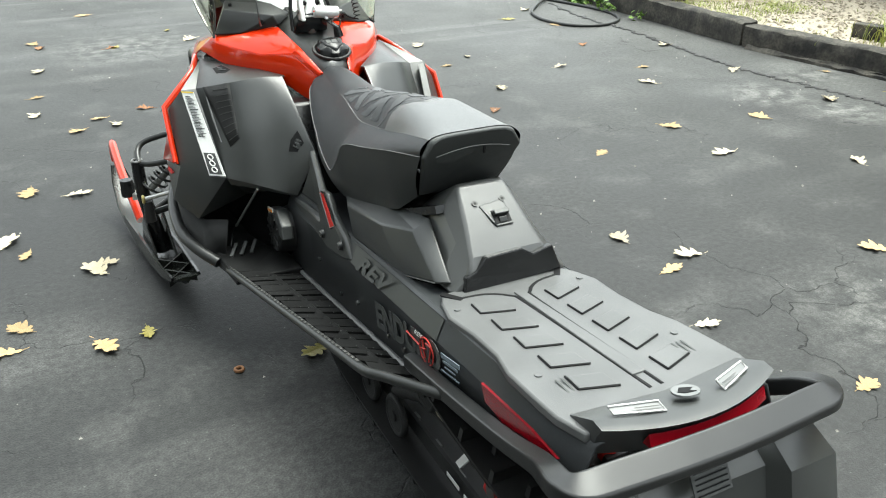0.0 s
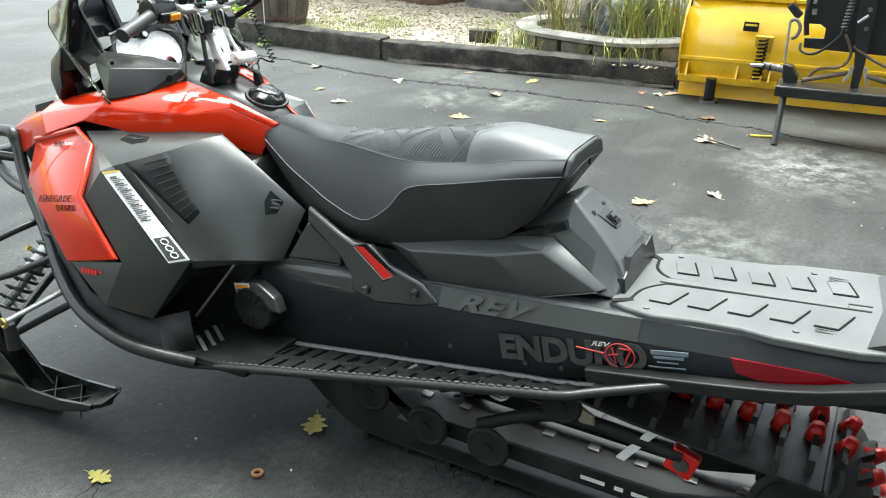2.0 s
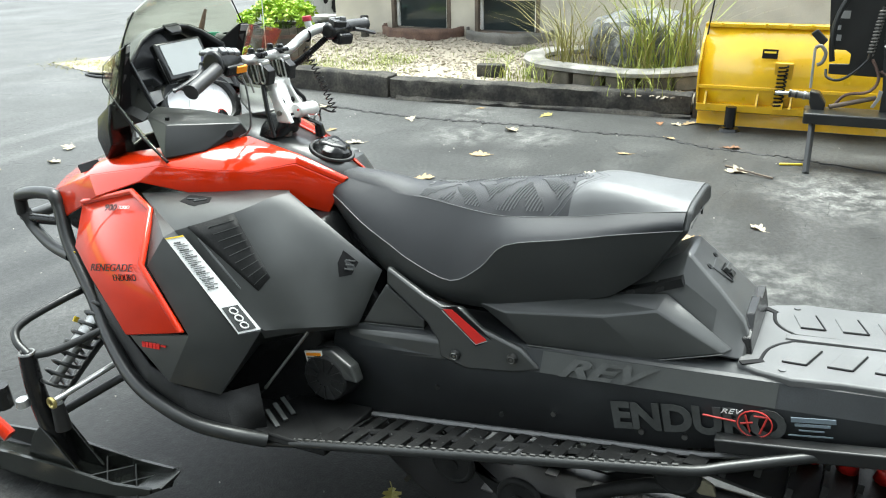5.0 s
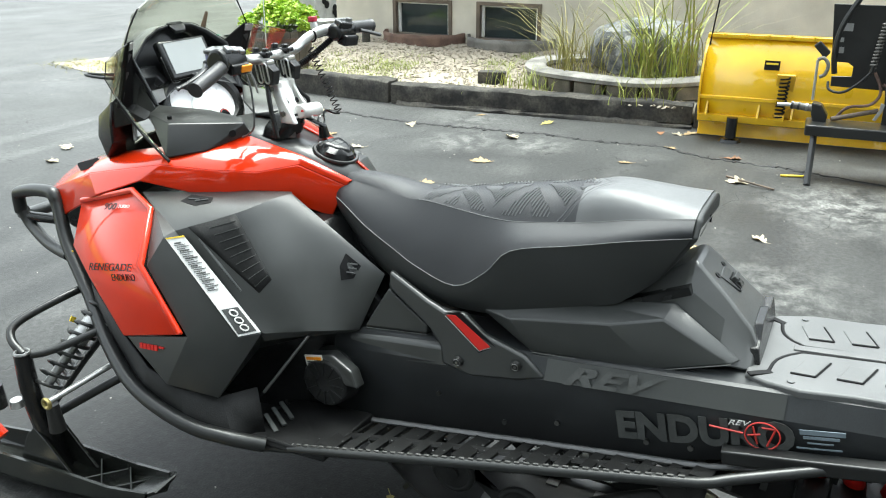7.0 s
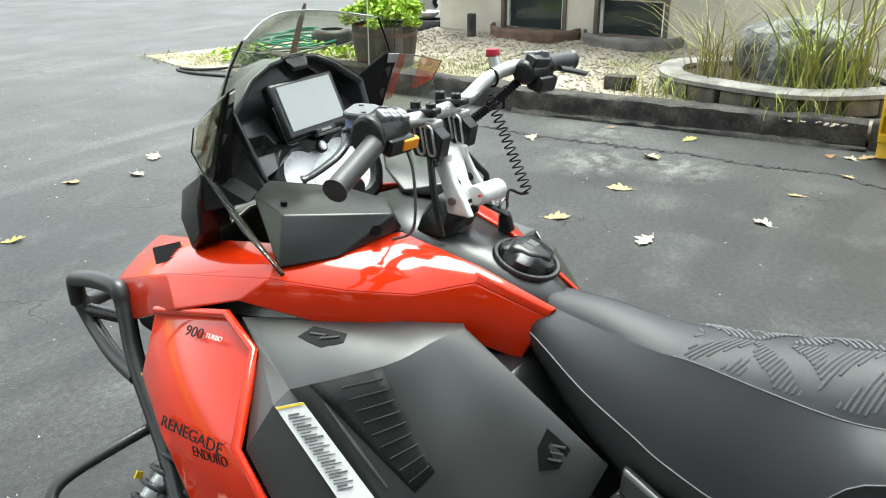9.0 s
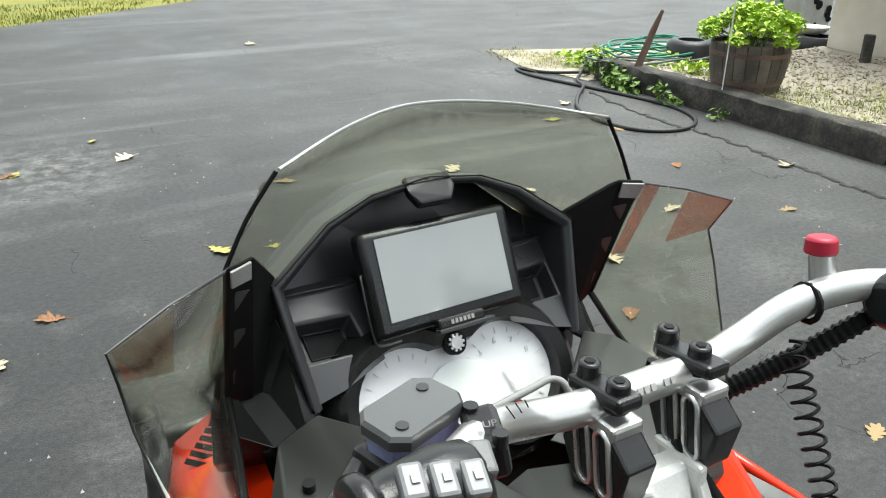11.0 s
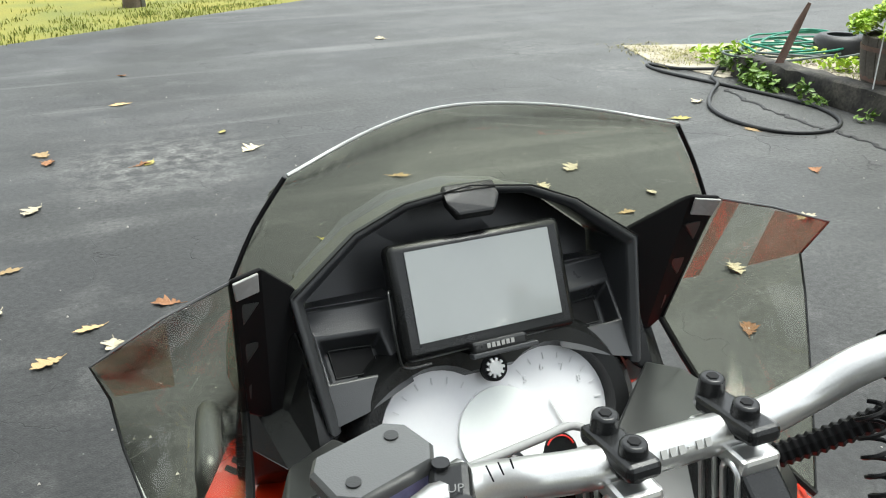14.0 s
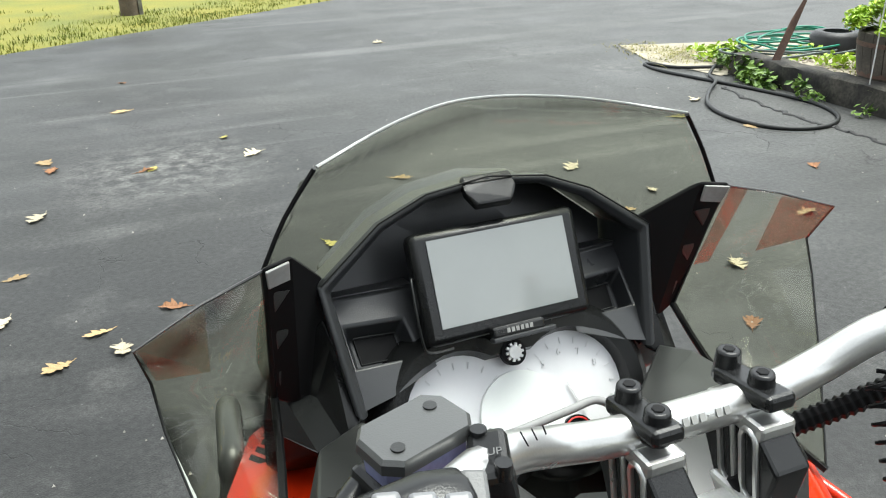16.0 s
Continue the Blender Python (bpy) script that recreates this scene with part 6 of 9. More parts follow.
        part("crease_seam", tube([p[-1] + Vector((0, 0, 0.0006)) for p in up if p[-1].y < 0.17], 0.0010, 5, 1), THREAD, sled, "pale stitching", smooth=60)
    # rear end pad and underside
    y, zb, wb, zw, ww, zs, ws, zt = S[-1]
    rear = [Vector((-ww, y, zw))] + [over(n - 1, u) for u in us] + [Vector((ww, y, zw)), Vector((wb, y + 0.075, zb)), Vector((-wb, y + 0.075, zb))]
    part("seat_back", loft([rear, [p + Vector((-p.x * 0.04, -0.014, -0.004 if p.z > 0.9 else 0.012)) for p in rear]]), VINYL_SIDE, sled, "black seat back", smooth=50, bevel=0.006)
    part("seat_strap", tube([(-0.10, y - 0.0115, zw - 0.004), (-0.05, y - 0.0135, zw + 0.006), (0, y - 0.0145, zw + 0.010), (0.05, y - 0.0135, zw + 0.006), (0.10, y - 0.0115, zw - 0.004)], 0.0013, 5, 3), MARK, sled, smooth=0)
    part("strap_tag", box((0.03, y - 0.010, zw - 0.004), (0.006, 0.004, 0.018)), INK, sled, smooth=0)
    under = [[Vector((sgn * s[2] * 0.9, s[0], s[1])) for sgn in (-1, 1)] for s in S]
    part("seat_base", loft(under, caps=False, closed=False), BLACK, sled, smooth=0, solid=0.02)
    # ribbed grip pattern: slanting ribs in broken bands between the creases
    def banded(u, yy):
        a = abs(u)
        g = (yy + 0.10 * (a - 0.5) * (1 if int((yy + 1) / 0.105) % 2 else -1)) / 0.088
        return (g % 1) < 0.56 and a < 0.95 and yy > -0.222 - 0.095 * (1 - a)
    rib = bmesh.new()
    for sgn in (-1, 1):
        for k in range(66):
            c = 0.165 - 0.0092 * k
            run = []
            for i in range(30):
                u = 0.03 + 0.93 * i / 29
                yy = c + 0.055 * u
                on = -0.33 < yy < 0.15 and banded(u, yy)
                if on:
                    run.append(at(sgn * u, yy) + Vector((0, 0, 0.0010)))
                if (not on or i == 29) and run:
                    if len(run) > 2:
                        tube(run, 0.0021, 4, 1, bm=rib)
                    run = []
    tagged(part("grip_pattern", rib, RIBBED, sled, "embossed slanting ribs", smooth=60), "embossed slanting ribs", kind="stuff")
    # fuel tank side flank and box under the seat
    def flank():
        v = [(-0.150, -0.060, 0.690), (-0.190, -0.215, 0.622), (-0.172, -0.513, 0.641), (-0.158, -0.673, 0.690), (-0.140, -0.514, 0.756), (-0.123, -0.324, 0.758), (-0.178, -0.392, 0.733), (-0.180, -0.148, 0.694), (-0.125, -0.690, 0.690), (-0.105, -0.530, 0.790), (-0.10, -0.06, 0.72)]
        return outward(bm_of(v, [(0, 1, 7), (7, 1, 2, 6), (6, 2, 3, 4), (0, 7, 6, 5), (6, 4, 5), (4, 3, 8, 9), (5, 4, 9), (0, 5, 10)]), (-1, 0, 0.3))
    both("tank_flank", flank, GREY, sled, "faceted charcoal side panel", smooth=10, solid=0.008, bevel=0.008)

    def flank_line():
        return tube([(-0.191, -0.215, 0.621), (-0.183, -0.36, 0.630), (-0.173, -0.513, 0.640), (-0.159, -0.673, 0.689)], 0.0018, 6, 1)
    both("flank_edge", flank_line, DIM, sled, "thin lighter edge", smooth=60)
    mid_x = 0.022
    body = []
    for y_, zt_, zh_, zl_, w_t, w_h, w_l in ((-0.43, 0.800, 0.765, 0.67, 0.070, 0.118, 0.150), (-0.548, 0.874, 0.818, 0.668, 0.062, 0.104, 0.155), (-0.562, 0.872, 0.812, 0.668, 0.064, 0.102, 0.156), (-0.640, 0.804, 0.762, 0.668, 0.082, 0.107, 0.160), (-0.700, 0.748, 0.712, 0.668, 0.100, 0.114, 0.158), (-0.718, 0.716, 0.694, 0.668, 0.112, 0.124, 0.150)):
        body.append([Vector((mid_x + sx * w_, y_ + dy_, z_)) for sx, w_, z_, dy_ in ((-1, w_l, zl_, 0.0), (-1, w_h, zh_, 0.0), (-1, w_t, zt_, 0.0), (1, w_t, zt_, 0.0), (1, w_h + 0.008, zh_, 0.0), (1, w_l + 0.012, zl_, 0.0))])
    part("storage_box", loft(body), BOXY, sled, "charcoal storage box behind the seat", smooth=12, bevel=0.007)
    part("box_step", slab([Vector(p) for p in ((-0.098, -0.722, 0.712), (-0.072, -0.722, 0.722), (-0.045, -0.720, 0.752), (0.050, -0.720, 0.755), (0.082, -0.722, 0.735), (0.135, -0.722, 0.748), (0.160, -0.732, 0.682), (-0.112, -0.732, 0.670))], (0, -1, 0.2), 0.022), BLACK, sled, "black moulded lip", smooth=0, bevel=0.004)
    bx = frame_at((0.022, -0.630, 0.8135), (1, 0, 0), (0, 0.70, 0.56))
    b3 = bx.to_3x3().to_4x4()
    lp = part("latch_plate", slab([bx @ Vector(p) for p in ((-0.030, 0.028, 0.003), (0.032, 0.034, 0.003), (0.040, 0.020, 0.003), (0.042, -0.034, 0.003), (-0.004, -0.034, 0.003), (-0.012, -0.020, 0.003))], bx.to_3x3() @ Vector((0, 0, 1)), 0.006), GREY, sled, "raised latch plate", smooth=0, bevel=0.002)
    part("latch_recess", box(bx @ Vector((0.016, -0.010, 0.002)), (0.044, 0.036, 0.006), b3), INK, lp, smooth=0)
    part("latch_bar", box(bx @ Vector((0.016, -0.002, 0.009)), (0.040, 0.012, 0.014), b3), GREY, lp, smooth=0, bevel=0.002)
    part("latch_tongue", box(bx @ Vector((0.016, -0.020, 0.005)), (0.022, 0.014, 0.008), b3 @ rot(25, 0, 0)), TUBING, lp, smooth=0, bevel=0.002)
    for x in (-0.015, 0.060):
        sc_ = part("screw", rod(bx @ Vector((x - 0.022, 0.036, -0.004)), bx @ Vector((x - 0.022, 0.036, 0.004)), 0.0078, seg=14), TUBING, sled, smooth=40)
        part("screw_socket", rod(bx @ Vector((x - 0.022, 0.036, 0.003)), bx @ Vector((x - 0.022, 0.036, 0.0045)), 0.004, seg=6), INK, sc_, smooth=0)
    # moulded beam with a red strip, running from behind the panel down to the tunnel
    def strut():
        v = [(-0.172, 0.200, 0.752), (-0.192, 0.076, 0.700), (-0.203, 0.020, 0.686), (-0.203, -0.034, 0.692), (-0.207, -0.093, 0.646), (-0.212, -0.205, 0.617), (-0.220, -0.262, 0.574),
             (-0.222, -0.192, 0.550), (-0.222, -0.060, 0.528), (-0.222, 0.020, 0.545), (-0.212, 0.030, 0.588), (-0.204, 0.066, 0.628), (-0.180, 0.200, 0.706)]
        return slab([Vector(p) for p in v], (-1, 0, 0.1), 0.022)
    both("seat_strut", strut, GREY, sled, "charcoal moulded beam", smooth=10, bevel=0.007)

    def channel():
        return slab([Vector(p) for p in ((-0.2045, 0.022, 0.682), (-0.2050, -0.022, 0.694), (-0.2120, -0.126, 0.624), (-0.2135, -0.082, 0.597))], (-1, 0, 0.1), 0.004)
    both("stripe_channel", channel, INK, sled, "dark channel of the stripe", smooth=0)

    def stripe():
        return slab([Vector(p) for p in ((-0.2065, 0.014, 0.679), (-0.2070, -0.012, 0.684), (-0.2140, -0.113, 0.622), (-0.2155, -0.085, 0.605))], (-1, 0, 0.1), 0.004)
    both("strut_stripe", stripe, RED, sled, "red stripe", smooth=0)
    both("stripe_edge", lambda: tube([(-0.2068, 0.017, 0.676), (-0.2150, -0.083, 0.603), (-0.2140, -0.114, 0.620)], 0.0012, 5, 1), SILVER, sled, "thin bright edge", smooth=0)
    for y, zz in ((-0.026, 0.562), (-0.186, 0.590)):
        bo = part("strut_bolt", rod((-0.218, y, zz), (-0.228, y, zz), 0.0145, 0.012, seg=18), TUBING, sled, "recessed round bolt", smooth=40)
        part("bolt_ring", tube([(-0.2285, y + 0.009 * math.cos(a), zz + 0.009 * math.sin(a)) for a in (6.283 * j / 16 for j in range(16))], 0.0013, 5, 1, closed=True), STEEL, bo, smooth=60)
        part("bolt_core", rod((-0.227, y, zz), (-0.2295, y, zz), 0.004, seg=6), STEEL, bo, smooth=0)

    def tri():
        return slab([Vector(p) for p in ((-0.172, 0.205, 0.700), (-0.182, 0.083, 0.622), (-0.184, 0.083, 0.597), (-0.190, 0.275, 0.578))], (-1, 0, 0.1), 0.03)
    both("foot_panel", tri, GREY, sled, "triangular charcoal panel", smooth=0, bevel=0.005)
    both("foot_panel_edge", lambda: tube([(-0.192, 0.268, 0.5775), (-0.186, 0.083, 0.5965)], 0.0013, 5, 1), MARK, sled, smooth=0)

    def heel():
        return loft([[Vector(p) for p in r] for r in (
            ((-0.178, 0.315, 0.572), (-0.206, 0.315, 0.550), (-0.214, 0.315, 0.485), (-0.15, 0.315, 0.485)),
            ((-0.178, 0.150, 0.588), (-0.208, 0.150, 0.570), (-0.218, 0.150, 0.515), (-0.15, 0.150, 0.515)),
            ((-0.178, 0.020, 0.600), (-0.212, 0.020, 0.584), (-0.219, 0.000, 0.535), (-0.15, 0.000, 0.535)))])
    both("heel_plate", heel, GREY, sled, "charcoal moulding under the triangular panel", smooth=20, bevel=0.006)


def build_body(sled):
    # orange top fairing: inner edge, crease, lower edge, nose to tail
    inner = [(-0.07, 1.46, 0.865), (-0.19, 1.14, 0.965), (-0.235, 0.86, 1.030), (-0.17, 0.76, 1.045), (-0.102, 0.69, 1.046), (-0.078, 0.53, 1.003), (-0.046, 0.388, 0.942)]
    ridge = [(-0.25, 1.395, 0.828), (-0.315, 1.12, 0.935), (-0.318, 0.83, 0.998), (-0.262, 0.70, 0.985), (-0.195, 0.60, 0.975), (-0.111, 0.523, 0.984), (-0.060, 0.40, 0.925)]
    lower = [(-0.285, 1.33, 0.755), (-0.355, 1.06, 0.888), (-0.352, 0.88, 0.955), (-0.30, 0.76, 0.925), (-0.240, 0.655, 0.900), (-0.135, 0.53, 0.878), (-0.083, 0.44, 0.837)]
    mid = [tuple((Vector(a) * 0.5 + Vector(b) * 0.5) + Vector((-0.004, 0, 0.005))) for a, b in zip(inner, ridge)]

    def fairing():
        return outward(loft([[Vector(p) for p in r] for r in zip(inner, mid, ridge)], caps=False, closed=False), (-0.4, 0, 1))

    def fairing_side():
        return outward(loft([[Vector(p) for p in r] for r in zip(ridge, lower)], caps=False, closed=False), (-1, 0, 0.3))
    both("top_fairing", fairing, ORANGE, sled, "glossy orange-red top fairing", smooth=24, solid=0.008, bevel=0.004)
    both("fairing_side", fairing_side, ORANGE, sled, "glossy orange-red fairing flank", smooth=24, solid=0.008, bevel=0.004)
    # nose between the two fairings, mostly hidden
    part("nose_cap", loft([[Vector(p) for p in r] for r in (((-0.25, 1.395, 0.815), (-0.07, 1.46, 0.858), (0.07, 1.46, 0.858), (0.25, 1.395, 0.815), (0.22, 1.38, 0.70), (-0.22, 1.38, 0.70)), ((-0.185, 1.14, 0.955), (-0.06, 1.14, 1.0), (0.06, 1.14, 1.0), (0.185, 1.14, 0.955), (0.2, 1.1, 0.60), (-0.2, 1.1, 0.60)))]), BLACK, sled, "black nose between the fairings", smooth=20, bevel=0.01)
    for k in range(6):
        part("nose_mark", box((-0.20 - 0.011 * k, 1.265 - 0.016 * k, 0.922 + 0.0015 * k), (0.008, 0.07, 0.002), rot(-22, -42, 38)), INK, sled, "black slanted print", smooth=0)

    # charcoal side panel: a grid from the decal ridge round to the rear edge, ledge above, facets in front
    KEYS = [[(-0.411, 0.707, 0.858), (-0.315, 0.573, 0.900), (-0.222, 0.536, 0.914), (-0.150, 0.520, 0.912)],
            [(-0.4005, 0.575, 0.720), (-0.326, 0.462, 0.738), (-0.218, 0.402, 0.760), (-0.140, 0.235, 0.722)],
            [(-0.392, 0.465, 0.604), (-0.336, 0.405, 0.598), (-0.262, 0.330, 0.585), (-0.200, 0.285, 0.570)]]

    def side():
        cols = [glide([Vector(r[c]) for r in KEYS], 5) for c in range(3)]
        last_ = [Vector(KEYS[0][3]).lerp(Vector(KEYS[1][3]), k / 6) for k in range(6)] + [Vector(KEYS[1][3]).lerp(Vector(KEYS[2][3]), k / 4) for k in range(5)]
        grid = [glide([a_, b_, c_, d_], 5) for a_, b_, c_, d_ in zip(*cols, last_)]
        k = len(grid[0])
        ledge = [Vector((-0.352, 0.872, 0.924)), Vector((-0.290, 0.760, 0.926)), Vector((-0.205, 0.610, 0.924)), Vector((-0.140, 0.528, 0.914))]
        inner_ = [ledge[min(2, int(3 * i / (k - 1)))].lerp(ledge[min(3, int(3 * i / (k - 1)) + 1)], 3 * i / (k - 1) - min(2, int(3 * i / (k - 1)))) for i in range(k)]
        turn = [p + Vector((0.010 + 0.004 * (1 - i / (k - 1)), 0.004, -0.030 * (1 - 0.7 * i / (k - 1)))) for i, p in enumerate(grid[-1])]
        lip = [p + Vector((0.080, 0.045, -0.048 * (1 - 0.6 * i / (k - 1)))) for i, p in enumerate(grid[-1])]
        bm = loft([inner_] + grid + [turn, lip], caps=False, closed=False)
        V = {"a": (-0.352, 0.872, 0.924), "i": (-0.398, 0.785, 0.902), "h": (-0.464, 0.693, 0.862), "t": KEYS[0][0], "g": KEYS[2][0], "w": (-0.440, 0.504, 0.604),
             "j": (-0.512, 0.715, 0.795), "k": (-0.518, 0.600, 0.620), "l": (-0.535, 0.800, 0.582), "m": (-0.548, 0.665, 0.480), "n": (-0.490, 0.545, 0.440),
             "o": (-0.31, 0.55, 0.50), "r": (-0.44, 1.0, 0.66), "s": (-0.48, 0.83, 0.50), "f": (-0.262, 0.330, 0.585)}
        vs = {c: bm.verts.new(p) for c, p in V.items()}
        for w in ("ati", "tih", "htgw", "ihj", "hwkj", "wgn", "wnk", "gon", "fog", "knm", "kml", "lms", "lsr"):
            bm.faces.new([vs[c] for c in w])
        bmesh.ops.remove_doubles(bm, verts=bm.verts, dist=0.0015)
        bmesh.ops.recalc_face_normals(bm, faces=bm.faces)
        return outward(bm, (-1, -0.3, 0.2))
    skin = side()
    bmesh.ops.triangulate(skin, faces=skin.faces)
    panel = BVHTree.FromBMesh(skin)
    skin.free()
    both("side_panel", side, GREY, sled, "rounded charcoal plastic side panel", smooth=48, solid=0.010, bevel=0.007)
    # orange insert
    def insert():
        v = [(-0.325, 1.165, 0.845), (-0.365, 0.892, 0.930), (-0.400, 0.790, 0.902), (-0.527, 0.720, 0.800), (-0.530, 0.608, 0.630), (-0.548, 0.805, 0.588), (-0.470, 1.005, 0.695), (-0.392, 1.150, 0.730), (-0.478, 0.895, 0.765)]
        return outward(bm_of(v[:8], [(0, 1, 2, 3), (0, 3, 6, 7), (6, 3, 4, 5)]), (-1, 0.2, 0.3))
    both("orange_insert", insert, ORANGE, sled, "glossy orange-red insert panel", smooth=20, solid=0.012, bevel=0.009)
    def insert_rim():
        return tube([(-0.328, 1.155, 0.850), (-0.366, 0.895, 0.930), (-0.402, 0.795, 0.902), (-0.526, 0.724, 0.802), (-0.531, 0.614, 0.634)], 0.0085, 8, 1)
    both("insert_rim", insert_rim, ORANGE, sled, "raised edge of the insert panel", smooth=60)
    face_a, face_b, face_c = Vector((-0.74, 0.26, 0.62)) * 0.004, Vector((-0.83, 0.33, 0.45)) * 0.006, Vector((-0.98, 0.15, 0.11)) * 0.004
    along = Vector((-0.0125, -0.0705, 0.0149))
    lettering("size_mark", "900", 0.029, frame_at(Vector((-0.377, 1.007, 0.858)) + face_a, along, (0.0137, 0.0131, 0.0107)), INK, sled, wide=1.5)
    lettering("boost_mark", "TURBO", 0.0135, frame_at(Vector((-0.3866, 0.935, 0.877)) + face_a, along, (0.0137, 0.0131, 0.0107)), WHITE, sled, wide=1.3)
    lettering("name_mark", "RENEGADE", 0.029, frame_at(Vector((-0.470, 0.988, 0.7134)) + face_b, (-0.058, -0.230, 0.0625), (0.0115, 0.0095, 0.0145)), INK, sled, wide=1.75, apart=True)
    lettering("name_mark", "ENDURO", 0.026, frame_at(Vector((-0.506, 0.857, 0.7235)) + face_c, (-0.0124, -0.100, 0.024), (0.0016, -0.003, 0.019)), INK, sled, wide=1.02, apart=True)
    bars = bmesh.new()
    ends = [panel.find_nearest(Vector(p)) for p in ((-0.556, 0.752, 0.566), (-0.556, 0.668, 0.572))]
    mid_n = (ends[0][1] + ends[1][1]).normalized()
    mid_n = -mid_n if mid_n.x > 0 else mid_n
    run = (ends[1][0] - ends[0][0]).normalized()
    fr = frame_at(ends[0][0] + mid_n * 0.003, run, mid_n.cross(run) * (1 if mid_n.cross(run).z > 0 else -1))
    for k in range(8):
        big = k < 5
        box(fr @ Vector((0.004 + (0.0125 * k if big else 0.0625 + 0.006 * (k - 5)), 0.007 if big else 0.0105, 0.001)), (0.0095 if big else 0.0045, 0.0145 if big else 0.005, 0.003), fr.to_3x3().to_4x4(), bm=bars)
    part("engine_mark", bars, RED, sled, "red print bars", smooth=0)
    # warning decal strip along the panel ridge
    a, b = Vector((-0.462, 0.691, 0.857)), Vector((-0.4385, 0.503, 0.608))
    across = Vector((0.044, -0.036, 0.001))
    dn = (b - a).cross(across).normalized()
    if dn.x > 0:
        dn = -dn
    o = dn * 0.004
    deca = part("warning_decal", slab([a + o, a + across * 0.80 + o, b + across * 1.05 + o, b + o], dn, 0.003), WHITE, sled, "white warning decal strip", smooth=0)
    lines = bmesh.new()
    for k in range(26):
        t = 0.06 + 0.019 * k
        p = a.lerp(b, t) + across * 0.45 + o * 1.35
        rod(p - across * (0.26 + 0.05 * (k % 2)), p + across * (0.16 + 0.12 * ((k * 7) % 3 - 1)), 0.0010 if k % 4 else 0.0020, seg=4, bm=lines)
    part("decal_print", lines, MARK, deca, smooth=0)
    blk = slab([a.lerp(b, 0.73) + across * 0.12 + o * 1.4, a.lerp(b, 0.73) + across * 0.85 + o * 1.4, b - (b - a) * 0.02 + across * 0.9 + o * 1.4, b - (b - a) * 0.02 + across * 0.06 + o * 1.4], dn, 0.0015)
    part("decal_black_field", blk, MARK, deca, smooth=0)
    for k in range(3):
        p = a.lerp(b, 0.78 + 0.075 * k) + across * 0.5 + o * 1.9
        part("pictogram", tube([p + 0.0095 * (math.cos(w) * across.normalized() + math.sin(w) * (b - a).normalized()) for w in (6.283 * j / 10 for j in range(10))], 0.0022, 5, 1, closed=True), WHITE, deca, smooth=0)
    part("decal_head", slab([a + o * 1.5, a + across * 0.80 + o * 1.5, a.lerp(b, 0.014) + across * 0.81 + o * 1.5, a.lerp(b, 0.014) + o * 1.5], dn, 0.001), YELLOW_TAG, deca, smooth=0)
    part("warning_decal", mirror(slab([a + o, a + across * 0.80 + o, b + across * 1.05 + o, b + o], dn, 0.003)), SILVER, sled, "white warning decal strip", smooth=0)
    # vent: a darker inset facet with fine slots beside a moulded lip
    fn = Vector((-0.80, -0.46, 0.38)).normalized()
    v0, v1, v2, v3 = (Vector(p) for p in ((-0.398, 0.685, 0.866), (-0.318, 0.578, 0.894), (-0.330, 0.466, 0.735), (-0.360, 0.490, 0.700)))
    vent_rows = [laid_on(panel, [v0.lerp(v3, t).lerp(v1.lerp(v2, t), 0.06 + 0.94 * w / 6) for w in range(7)], fn, 0.0014) for t in (0, 0.2, 0.4, 0.6, 0.8, 1)]
    part("vent_panel", outward(loft(vent_rows, caps=False, closed=False), fn), GRIME, sled, "matt black slotted vent", smooth=60, solid=0.003)
    for k in range(9):
        t = 0.08 + 0.105 * k
        a_, b_ = v0.lerp(v3, t), v1.lerp(v2, t)
        part("vent_rib", tube(laid_on(panel, [a_.lerp(b_, w) for w in (0.42 - 0.28 * t, 0.6, 0.8, 0.95)], fn, 0.0022), 0.0010, 5, 1), MARK, sled, smooth=0)
    lip_v = [Vector((-0.404, 0.640, 0.846)).lerp(Vector((-0.376, 0.532, 0.708)), w / 6) for w in range(7)]
    part("vent_slot", tube(laid_on(panel, lip_v, fn, 0.001), lambda t: 0.0055 - 0.003 * abs(2 * t - 1), 8, 1, flat=0.6), GREY, sled, "moulded lip beside the vent", smooth=60)
    # badge plate sunk into the ledge
    bn = Vector((-0.25, -0.1, 1)).normalized()
    bp_ = part("badge_plate", slab(laid_on(panel, ((-0.338, 0.752, 0.92), (-0.306, 0.740, 0.925), (-0.292, 0.676, 0.925), (-0.312, 0.668, 0.92), (-0.336, 0.700, 0.91)), bn, 0.0025), bn, 0.006), INK, sled, "black recessed badge plate", smooth=0)
    part("badge_stroke", tube(laid_on(panel, ((-0.322, 0.735, 0.92), (-0.312, 0.705, 0.92), (-0.324, 0.712, 0.92), (-0.305, 0.682, 0.92)), bn, 0.004), 0.0022, 5, 1), DECK, bp_, smooth=0)

    # five-sided latch recess on the rear facet
    ln = Vector((-0.86, -0.45, 0.25)).normalized()
    lr = slab(laid_on(panel, ((-0.185, 0.349, 0.742), (-0.185, 0.331, 0.779), (-0.185, 0.284, 0.750), (-0.185, 0.306, 0.713), (-0.185, 0.345, 0.703)), ln, 0.002), ln, 0.006)
    lt = part("latch_recess", lr, INK, sled, "dark latch recess", smooth=0)
    for k in range(3):
        part("latch_rib", tube(laid_on(panel, ((-0.185, 0.328 - 0.004 * k, 0.728 + 0.012 * k), (-0.185, 0.302 - 0.004 * k, 0.728 + 0.012 * k)), ln, 0.003), 0.0026, 5, 1), GREY, lt, smooth=0)
